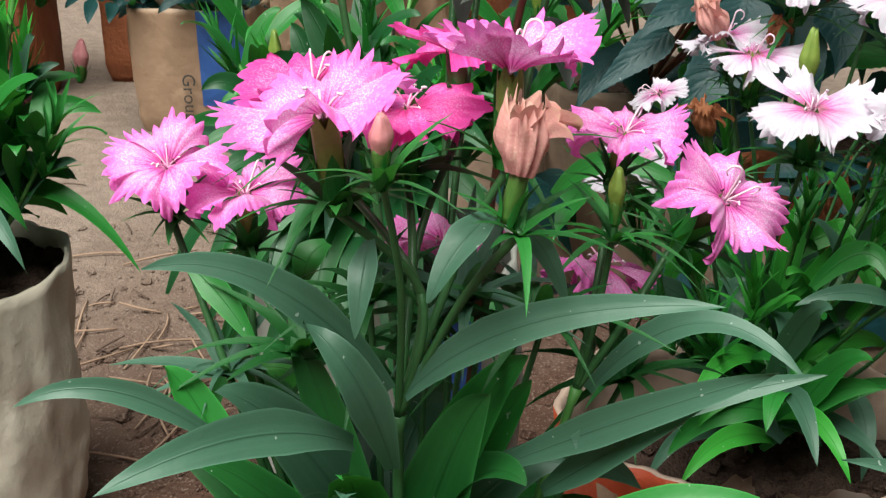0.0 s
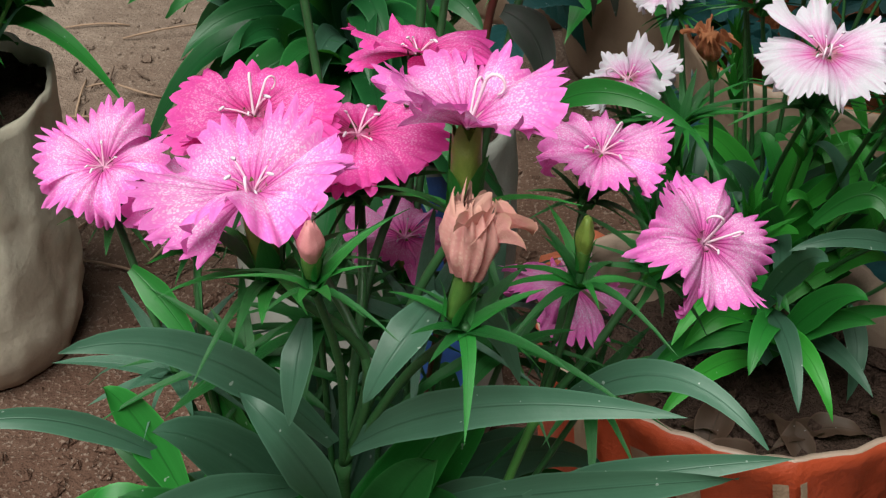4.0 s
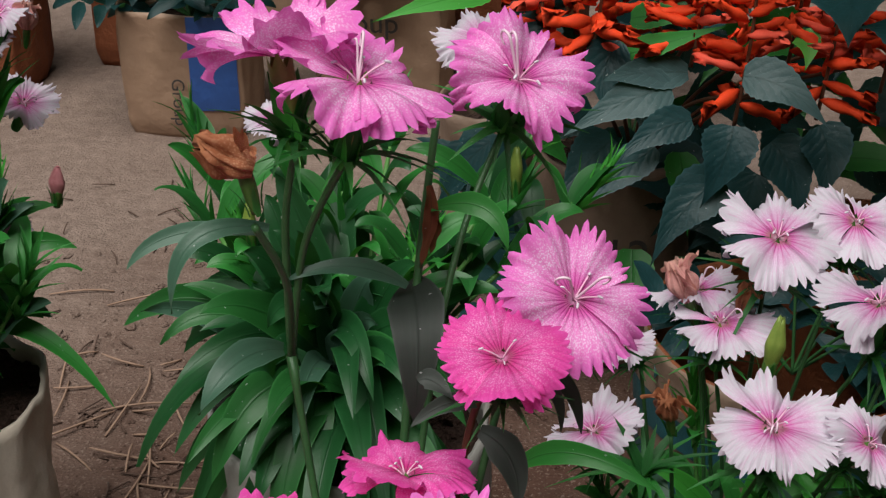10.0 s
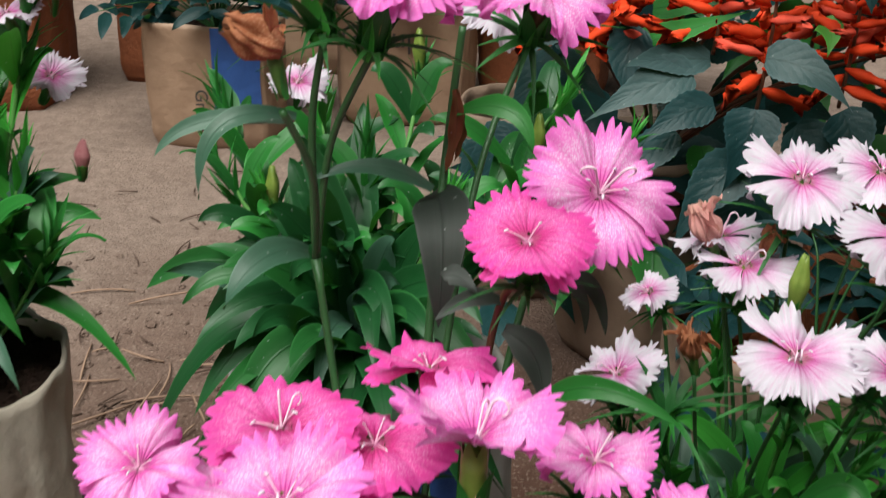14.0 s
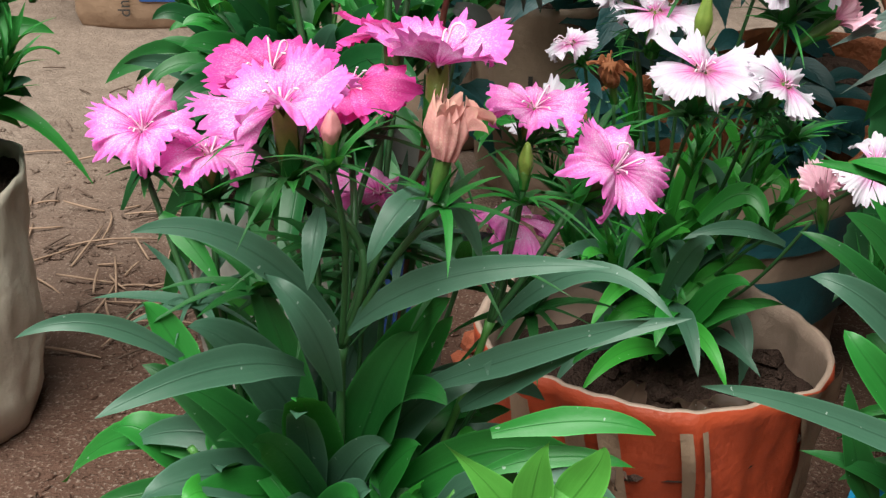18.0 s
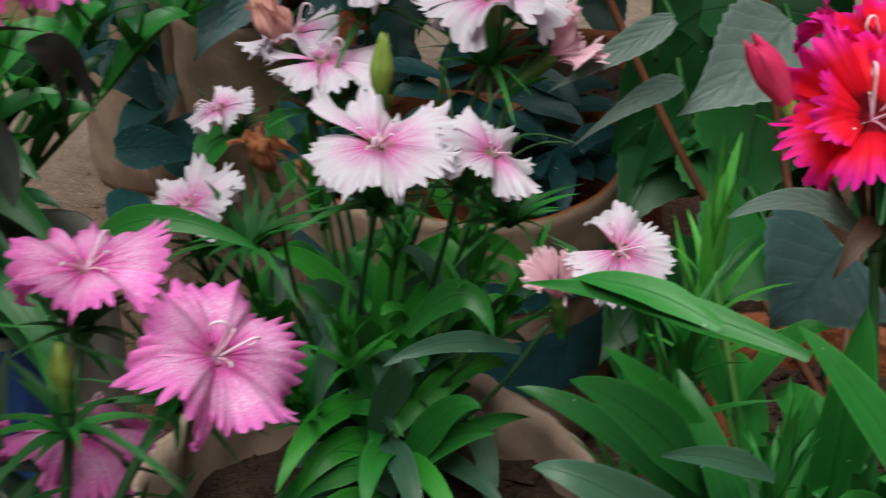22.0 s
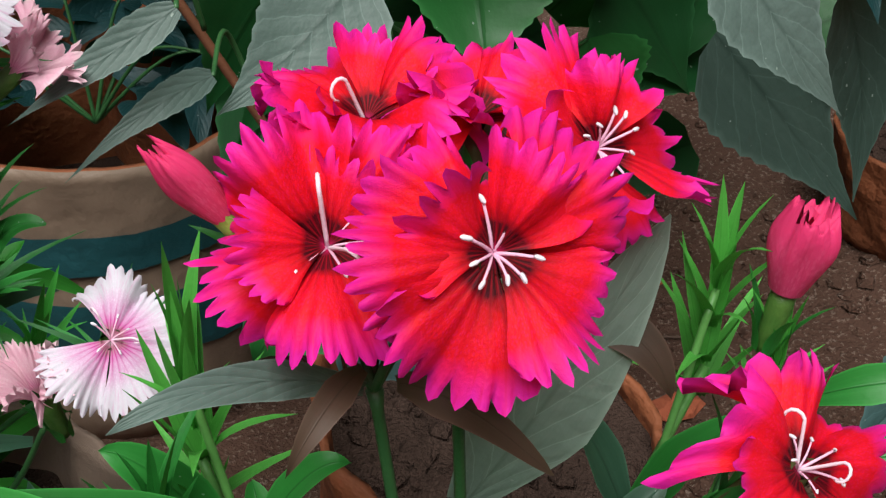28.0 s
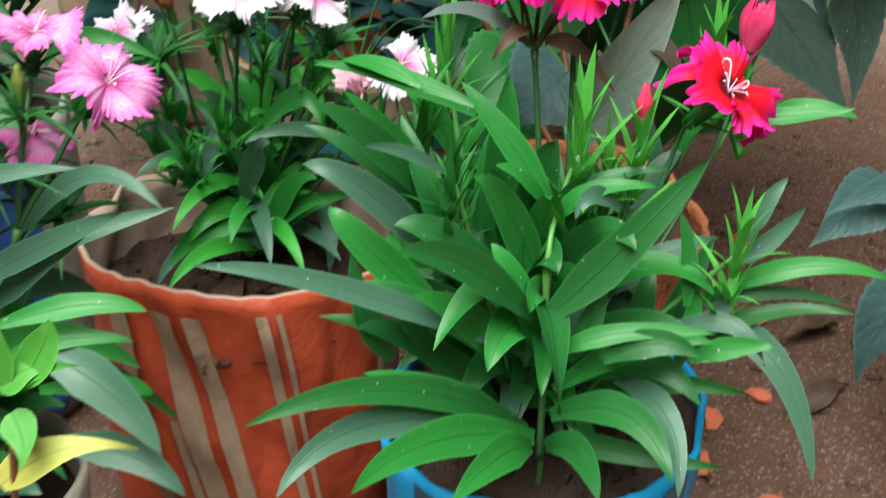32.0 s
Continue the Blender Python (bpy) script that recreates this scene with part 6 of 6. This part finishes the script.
for a, m, b_, w, kind in (
    ((0.2488, 0.4870, 0.3046), (0.2299, 0.4770, 0.2924), (0.2086, 0.4720, 0.2807), 0.034, "sage"),
    ((0.3316, 0.4508, 0.3158), (0.3442, 0.4408, 0.2962), (0.3614, 0.4358, 0.2722), 0.03, "sage"),
    ((0.3628, 0.5073, 0.2596), (0.3858, 0.4973, 0.2301), (0.4123, 0.4873, 0.1931), 0.046, "slate"),
    ((0.2019, 0.4600, 0.3167), (0.1823, 0.4550, 0.3084), (0.1619, 0.4500, 0.2997), 0.009, "sage"),
    ((0.2088, 0.4700, 0.2929), (0.1910, 0.4600, 0.2911), (0.1706, 0.4550, 0.2795), 0.008, "sage"),
    ((0.4000, 0.5000, 0.2718), (0.4131, 0.5000, 0.2365), (0.4115, 0.4900, 0.1986), 0.034, "slate"),
    ((0.2706, 0.5600, 0.2537), (0.2638, 0.5500, 0.2282), (0.2568, 0.5400, 0.1974), 0.05, "deep"),
    ((0.2940, 0.5300, 0.2871), (0.2892, 0.5100, 0.2759), (0.2885, 0.5000, 0.2604), 0.046, "deep"),
    ((0.3847, 0.5000, 0.3023), (0.3962, 0.4900, 0.2860), (0.3995, 0.4800, 0.2702), 0.022, "salvia"),
    ((0.4046, 0.5000, 0.2931), (0.4168, 0.4900, 0.2861), (0.4336, 0.4800, 0.2766), 0.02, "salvia_pale"),
    ((0.2491, 0.4300, 0.2530), (0.2342, 0.4200, 0.2455), (0.2247, 0.4200, 0.2326), 0.045, "salvia_pale"),
    ((0.2295, 0.4400, 0.2554), (0.2151, 0.4300, 0.2495), (0.2054, 0.4300, 0.2366), 0.04, "deep"),
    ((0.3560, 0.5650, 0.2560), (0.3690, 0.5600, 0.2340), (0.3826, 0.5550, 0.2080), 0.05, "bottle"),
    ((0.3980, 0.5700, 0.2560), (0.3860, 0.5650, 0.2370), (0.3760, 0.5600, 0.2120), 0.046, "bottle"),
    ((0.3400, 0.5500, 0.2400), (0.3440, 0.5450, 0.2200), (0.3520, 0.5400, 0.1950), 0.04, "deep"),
    ((0.4009, 0.4200, 0.1929), (0.3789, 0.4100, 0.1850), (0.3578, 0.4000, 0.1745), 0.03, "salvia_pale"),
):
    broad_leaf(S2, a, m, b_, w, kind)
    if a[0] > 0.35:
        continue
    top = min(S2_TOPS, key=lambda q: (V(q) - V(a)).length)
    joint = CS2.lerp(V(top), min(1.0, max(0.25, (V(a).z - 0.19) / (top[2] - 0.16))))
    stem(S2, [joint, joint.lerp(V(a), 0.5) + V(0, 0.012, 0.012), a], 0.0014, 0.001)
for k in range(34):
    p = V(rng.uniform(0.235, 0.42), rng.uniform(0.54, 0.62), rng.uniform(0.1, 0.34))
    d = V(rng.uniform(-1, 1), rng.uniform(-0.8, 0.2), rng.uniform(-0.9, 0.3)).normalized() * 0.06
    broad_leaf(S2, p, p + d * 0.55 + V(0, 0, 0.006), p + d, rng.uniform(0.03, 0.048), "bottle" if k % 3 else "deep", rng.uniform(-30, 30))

# unseen upper leaves of both salvias, added to shade what lies behind and below
for plant, count, (x0, x1), (y0, y1), (z0, z1), crown in (
    (S2, 120, (0.17, 0.54), (0.5, 0.8), (0.36, 0.52), CS2),
    (S1, 70, (-0.03, 0.36), (0.86, 1.06), (0.39, 0.5), CS),
):
    for q in ((x0 + 0.08, (y0 + y1) / 2, z1), ((x0 + x1) / 2, y1 - 0.05, z1), (x1 - 0.08, (y0 + y1) / 2, z1)):
        stem(plant, [crown + V(0, 0.04, 0), crown.lerp(V(q), 0.4) + V(0, 0.08, 0), q], 0.0026, 0.002)
    for k in range(count):
        p = V(rng.uniform(x0, x1), rng.uniform(y0, y1), rng.uniform(z0, z1))
        d = V(rng.uniform(-1, 1), rng.uniform(-0.8, 0.8), rng.uniform(-0.5, 0.1)).normalized() * 0.075
        broad_leaf(plant, p, p + d * 0.55 + V(0, 0, 0.008), p + d, rng.uniform(0.04, 0.055), "salvia", rng.uniform(-30, 30), (0, -0.2, 1))

# ---- third salvia, at the edge of the pots ----
edge_bag, edge_r = bag("grow_bag", (0.505, 0.42, 0), 0.055, 0.15, TERRACOTTA, "rust-brown sack pot holding a young salvia", "grow bag", 0.05, 41, 0.06, 0.02)
S3 = thing("salvia_plant", (0.505, 0.42, 0.13), "young salvia with blue-green toothed leaves in a rust-brown sack", "leafy plant", "salvia plants")
for a, m, b_, w, kind in (
    ((0.4484, 0.4200, 0.1931), (0.4037, 0.4100, 0.1994), (0.3629, 0.4000, 0.1905), 0.026, "salvia_pale"),
    ((0.4731, 0.4600, 0.1976), (0.4407, 0.4500, 0.2019), (0.4085, 0.4400, 0.2016), 0.016, "green"),
    ((0.3605, 0.3000, 0.2158), (0.3439, 0.3000, 0.1990), (0.3384, 0.3000, 0.1714), 0.03, "salvia_pale"),
):
    broad_leaf(S3, a, m, b_, w, kind)
    stem(S3, [(0.5, 0.42, max(0.14, a[2] - 0.06)), V(a).lerp(V(0.5, 0.42, a[2]), 0.5) + V(0, 0, 0.006), a], 0.0014, 0.001)
stem(S3, [(0.5, 0.42, 0.125), (0.502, 0.422, 0.22), (0.5, 0.42, 0.33)], 0.003, 0.0022)
for k in range(14):
    p = V(0.5, 0.42, rng.uniform(0.19, 0.33))
    d = V(rng.uniform(-0.2, 1), rng.uniform(-1, 1), rng.uniform(-0.2, 0.5)).normalized() * 0.06
    broad_leaf(S3, p, p + d * 0.55 + V(0, 0, 0.008), p + d, rng.uniform(0.026, 0.036), "salvia", rng.uniform(-30, 30))

# ---- seedling with light green leaves, in front ----
PS = thing("seedling", (0.045, 0.2, 0.0), "young plant with lime green leaves and one yellowing leaf", "seedling")
stem(PS, [(0.045, 0.2, 0.0), (0.04, 0.2, 0.15), (0.05, 0.2, 0.262)], 0.0022, 0.0016, STEM_RED)
leaf(PS, (0.0545, 0.2000, 0.2716), (0.0621, 0.2000, 0.2850), (0.0636, 0.2000, 0.2908), 0.0101, "lime", 0, .1, "leaf", 0, 1.0)
leaf(PS, (0.0501, 0.2000, 0.2702), (0.0580, 0.2000, 0.2757), (0.0714, 0.1950, 0.2793), 0.0072, "lime", 0, .1, "leaf", 0, 1.0)
leaf(PS, (0.0503, 0.2000, 0.2629), (0.0530, 0.1950, 0.2573), (0.0521, 0.1900, 0.2512), 0.0094, "lime", 0, .1, "leaf", 0, 1.0)
leaf(PS, (0.0437, 0.2000, 0.2389), (0.0615, 0.2000, 0.2496), (0.0812, 0.2000, 0.2476), .010, "yellow", 0, .1, "leaf", 0, 1.0)
leaf(PS, (0.0449, 0.2000, 0.2706), (0.0389, 0.2000, 0.2798), (0.0292, 0.2000, 0.2902), 0.0086, "lime", 0, .1, "leaf", 0, 1.0)
leaf(PS, (0.0481, 0.2000, 0.2707), (0.0496, 0.2000, 0.2835), (0.0519, 0.2000, 0.2916), 0.0094, "lime", 0, .1, "leaf", 0, 1.0)
leaf(PS, (0.0481, 0.2000, 0.2707), (0.0557, 0.2000, 0.2760), (0.0653, 0.2000, 0.2768), .009, "lime", 0, .1, "leaf", 0, 1.0)


# ---- far sacks on the path ----
def far_sack(at, w, h, d, mat, label, seed, turn=0.0):
    t0, r = bag("grow_bag", at, w / 2, h, mat, label, "grow bag", 0.03, seed, 0.03, 0.02, squash=d / w, square=0.55, group="far grow bags", turn=turn)
    return t0, r


def dark_bush(at, r, h, count, seed, label):
    """A low shrub of small dark leaflets on thin twigs."""
    rng = random.Random(seed)
    b = thing("shrub", at, label, "shrub", "far shrubs")
    o = V(at)
    for k in range(count):
        az, el = rng.uniform(0, 6.3), rng.uniform(0.15, 1.4)
        tip = o + V(math.cos(az) * math.cos(el) * r, math.sin(az) * math.cos(el) * r, math.sin(el) * h)
        stem(b, [o, (o + tip) / 2 + V(0, 0, 0.02), tip], 0.0018, 0.0009)
        for j in range(9):
            p = o.lerp(tip, 0.35 + 0.65 * j / 8)
            a = az + (1.1 if j % 2 else -1.1)
            d = V(math.cos(a), math.sin(a), rng.uniform(-0.5, 0.3)) * rng.uniform(0.025, 0.045)
            leaf(b, p, p + d * 0.55 + V(0, 0, 0.004), p + d, 0.013, "salvia", rng.uniform(-30, 30), face=(0, -0.6, 0.8))
    return b


sack_a, sack_a_r = far_sack((-0.372, 1.42, 0), 0.15, 0.14, 0.1, BAG_TAN, "tan cement sack pot with blue printed panel", 51)
sack_b, sack_b_r = far_sack((-0.175, 1.53, 0), 0.16, 0.14, 0.1, BAG_TAN, "tan cement sack pot with printed grey lettering", 52)
sack_c, sack_c_r = far_sack((-0.3, 1.72, 0), 0.17, 0.2, 0.12, BAG_TAN, "tall tan cement sack pot with dark lettering", 53)
sack_d, sack_d_r = far_sack((-0.66, 1.53, 0), 0.14, 0.2, 0.13, TERRACOTTA, "rust-brown plastic sack pot on the path", 54)
sack_e, sack_e_r = far_sack((-0.5, 1.66, 0), 0.12, 0.18, 0.12, TERRACOTTA, "brown and beige plastic sack pot on the path", 55)
sack_f, sack_f_r = far_sack((-0.02, 1.62, 0), 0.16, 0.17, 0.12, TERRACOTTA, "rust-brown sack pot behind the salvia", 56)
pale_bag, pale_r = bag("grow_bag", (-0.01, 1.1, 0), 0.055, 0.16, BAG_BROWN, "dull brown sack pot behind the leafy dianthus", "grow bag", 0.03, 57)
dark_bush((-0.372, 1.43, 0.12), 0.13, 0.17, 26, 61, "dark green shrub in a tan sack")
dark_bush((-0.175, 1.54, 0.12), 0.14, 0.16, 26, 62, "dark green shrub in a tan sack with lettering")
dark_bush((-0.66, 1.55, 0.18), 0.13, 0.16, 20, 63, "dark green shrub in a rust-brown sack")
dark_bush((-0.02, 1.62, 0.15), 0.16, 0.2, 24, 64, "dark green shrub behind the salvia")
# made-up low shrub: its dark leaves stand for shade in the banded sack
dark_bush((0.178, 0.735, 0.13), 0.09, 0.07, 7, 66, "low dark green shrub added to darken a banded sack")
dark_bush((0.12, 1.5, 0.1), 0.2, 0.25, 30, 65, "dark green shrub behind the scarlet spikes")


# ---- straw, twigs and brick chips ----
def straw_litter(name, mat, label, count, seed, spots, spread, length, r):
    rng = random.Random(seed)
    verts, faces = [], []
    for k in range(count):
        cx, cy = spots[k % len(spots)]
        x, y = cx + rng.gauss(0, spread), cy + rng.gauss(0, spread)
        a, L = rng.uniform(0, 6.3), length * rng.uniform(0.3, 1.3)
        z0 = ground_height(x, y) + r * 1.5
        z1 = z0 + rng.uniform(0, 0.006)
        d = V(math.cos(a), math.sin(a), 0) * L
        p0 = V(x, y, z0)
        p2 = p0 + d + V(0, 0, z1 - z0)
        p1 = (p0 + p2) / 2 + V(rng.uniform(-1, 1), rng.uniform(-1, 1), rng.uniform(0, 0.6)) * L * 0.07
        v, f = tube([curve3(p0, p1, p2, t) for t in (0, 0.25, 0.5, 0.75, 1)], [r * 0.8, r, r, r, r * 0.6], 5)
        o = len(verts)
        verts += v
        faces += [tuple(o + i for i in q) for q in f]
    ob = new(name, mesh(name, verts, faces, mat))
    return tagged(ob, label, name.replace("_", " "), kind="stuff")


SPOTS = [(-0.28, 0.83), (-0.26, 0.86), (-0.22, 0.78), (-0.2, 0.74), (-0.31, 0.92), (-0.25, 0.8)]
straw_litter("straw", STRAW, "dry pale straw scattered on earth", 46, 5, SPOTS, 0.04, 0.055, 0.0009)
straw_litter("twigs", TWIG, "thin dark twigs scattered on earth", 90, 6, SPOTS + [(-0.36, 1.2), (-0.3, 1.1), (0.4, 0.6), (0.3, 0.75), (0.1, 0.62)], 0.05, 0.024, 0.0007)

# ---- prints on the sacks ----
for a0, a1, z0, z1, sl in ((228, 236, 0.02, 0.97, -24), (250, 259, 0.0, 0.97, -26), (263, 270, 0.0, 0.97, -26), (283, 287, 0.1, 0.98, -22), (290, 292, 0.1, 0.98, -22), (243.5, 247, 0.05, 0.66, -24), (322, 345, 0.1, 0.98, -10)):
    print_on(orange_bag, orange_r, 0.178, a0 + 10, a1 + 10, z0, z1, BAG_BEIGE, "printed_stripe", sl)
for a0 in (215, 262, 300):
    print_on(blue_bag, blue_r, 0.158, a0, a0 + 13, 0.8, 0.985, PRINT_NAVY, "printed_bar")
print_on(blue_bag, blue_r, 0.158, 285, 312, 0.86, 0.91, PRINT_NAVY, "printed_bar", lift=0.0009)
print_on(grey_bag, grey_r, 0.185, 296, 318, 0.05, 0.985, PRINT_BLUE, "printed_band")
for k in range(7):
    print_on(grey_bag, grey_r, 0.185, 301, 313, 0.22 + 0.1 * k, 0.27 + 0.1 * k, BAG_GREY, "printed_mark", lift=0.0012)
for k in range(6):
    print_on(grey_bag, grey_r, 0.185, 208, 212, 0.2 + 0.11 * k, 0.27 + 0.11 * k, PRINT_DARK, "printed_mark")
print_on(sack_a, sack_a_r, 0.14, 278, 312, 0.25, 0.99, PRINT_BLUE, "printed_panel", squash=0.667)
for k in range(3):
    print_on(sack_a, sack_a_r, 0.14, 284, 304, 0.34 + 0.22 * k, 0.48 + 0.22 * k, BAG_TAN, "printed_mark", squash=0.667, lift=0.0012)
lettering("Group", sack_a, (-0.003, -0.0535, 0.045), 0.02, 0, PRINT_DARK, "printed_word", -90)
lettering("Group", sack_b, (-0.022, -0.0535, 0.105), 0.034, 0, PRINT_DARK, "printed_word")
lettering("Quality", sack_c, (-0.01, -0.0645, 0.165), 0.032, 0, PRINT_DARK, "printed_word", -8)
lettering("OSITE", sack_c, (-0.01, -0.0645, 0.13), 0.028, 0, PRINT_DARK, "printed_word")
lettering("112", dim_bag, (0.0, -0.064, 0.1), 0.035, 0, PRINT_DARK, "printed_code")


def chips(name, mat, label, spots, seed, size):
    """Small broken pieces lying on the ground, each its own stone."""
    rng = random.Random(seed)
    for x, y, k in spots:
        v = []
        for i in range(5):
            t = i / 4
            for j in range(7):
                a = j * 0.9
                r = size * k * math.sin(0.35 + t * 2.45) * rng.uniform(0.75, 1.2)
                v.append((r * math.cos(a), r * 0.75 * math.sin(a), (t - 0.5) * size * k * 0.9))
        ob = new(name, mesh(name, v, grid_faces(5, 7, True) + [tuple(range(7))[::-1], tuple(28 + j for j in range(7))], mat, smooth=False))
        ob.location = (x, y, ground_height(x, y) + size * k * 0.3)
        ob.rotation_euler = (rng.uniform(-0.3, 0.3), rng.uniform(-0.3, 0.3), rng.uniform(0, 6.3))
        tagged(ob, label, "brick chip", "brick chips")


chips("brick_chip", BRICK, "small broken orange brick chip on earth", [(0.03, 0.72, 1.5), (0.05, 0.75, 1.2), (0.02, 0.7, 0.9), (0.36, 0.5, 1.1), (0.42, 0.6, 1.2), (0.4, 0.52, 0.8), (0.45, 0.7, 1.0), (-0.12, 0.95, 0.7), (0.34, 0.46, 1.2), (0.37, 0.42, 1.0)], 8, 0.011)


def clods(label, count, seed, boxes):
    """Loose crumbs and lumps of soil."""
    rng = random.Random(seed)
    verts, faces = [], []
    for k in range(count):
        x0, x1, y0, y1 = boxes[k % len(boxes)]
        x, y = rng.uniform(x0, x1), rng.uniform(y0, y1)
        r = 0.0011 + 0.0055 * rng.random() ** 6
        o, z = len(verts), ground_height(x, y)
        for i, (h, q) in enumerate(((-0.3, 0.7), (0.25, 1.0), (0.75, 0.6))):
            for j in range(6):
                a = j * 1.047 + i * 0.4
                m = r * q * rng.uniform(0.7, 1.25)
                verts.append((x + m * math.cos(a), y + m * math.sin(a), z + h * r * rng.uniform(0.5, 1.0)))
        faces += [tuple(o + i for i in f) for f in grid_faces(3, 6, True)] + [tuple(o + 12 + j for j in range(6))]
    ob = new("soil_crumbs", mesh("soil_crumbs", verts, faces, EARTH, smooth=False))
    tagged(ob, label, "soil", kind="stuff")


clods("loose brown soil crumbs between the pots", 5200, 14, [(-0.45, 0.1, 0.65, 1.1), (-0.2, 0.6, 0.5, 0.95), (0.3, 0.6, 0.4, 0.8), (-0.25, 0.0, 0.36, 0.75)])


def dead_leaf(at, turn, length, seed):
    rng = random.Random(seed)
    d = thing("dead_leaf", at, "curled dry brown leaf lying on the soil", "dead leaf", "dead leaves")
    t = radians(turn)
    e = V(at) + V(math.cos(t), math.sin(t), 0) * length + V(0, 0, 0.004)
    leaf(d, V(at) + V(0, 0, 0.003), (V(at) + e) / 2 + V(0, 0, length * 0.22), e, length * 0.4, "brown", rng.uniform(-20, 20), 0.4, "blade", 0.4, 1.0, (0, -0.2, 1))


rng = random.Random(91)
for k in range(11):
    a, q = rng.uniform(3.0, 6.4), 0.025 + 0.032 * rng.random()
    dead_leaf((0.105 + q * math.cos(a), 0.445 + q * math.sin(a), 0.145), rng.uniform(0, 360), rng.uniform(0.02, 0.034), 40 + k)
for k, (x, y, a, L) in enumerate(((0.42, 0.5, 30, 0.04), (0.38, 0.6, 120, 0.035), (0.47, 0.58, 200, 0.045), (-0.12, 0.5, 80, 0.04), (-0.15, 0.45, 10, 0.05), (0.03, 0.66, 60, 0.04), (0.34, 0.52, 300, 0.04), (-0.2, 0.9, 20, 0.045))):
    dead_leaf((x, y, ground_height(x, y)), a, L, k)
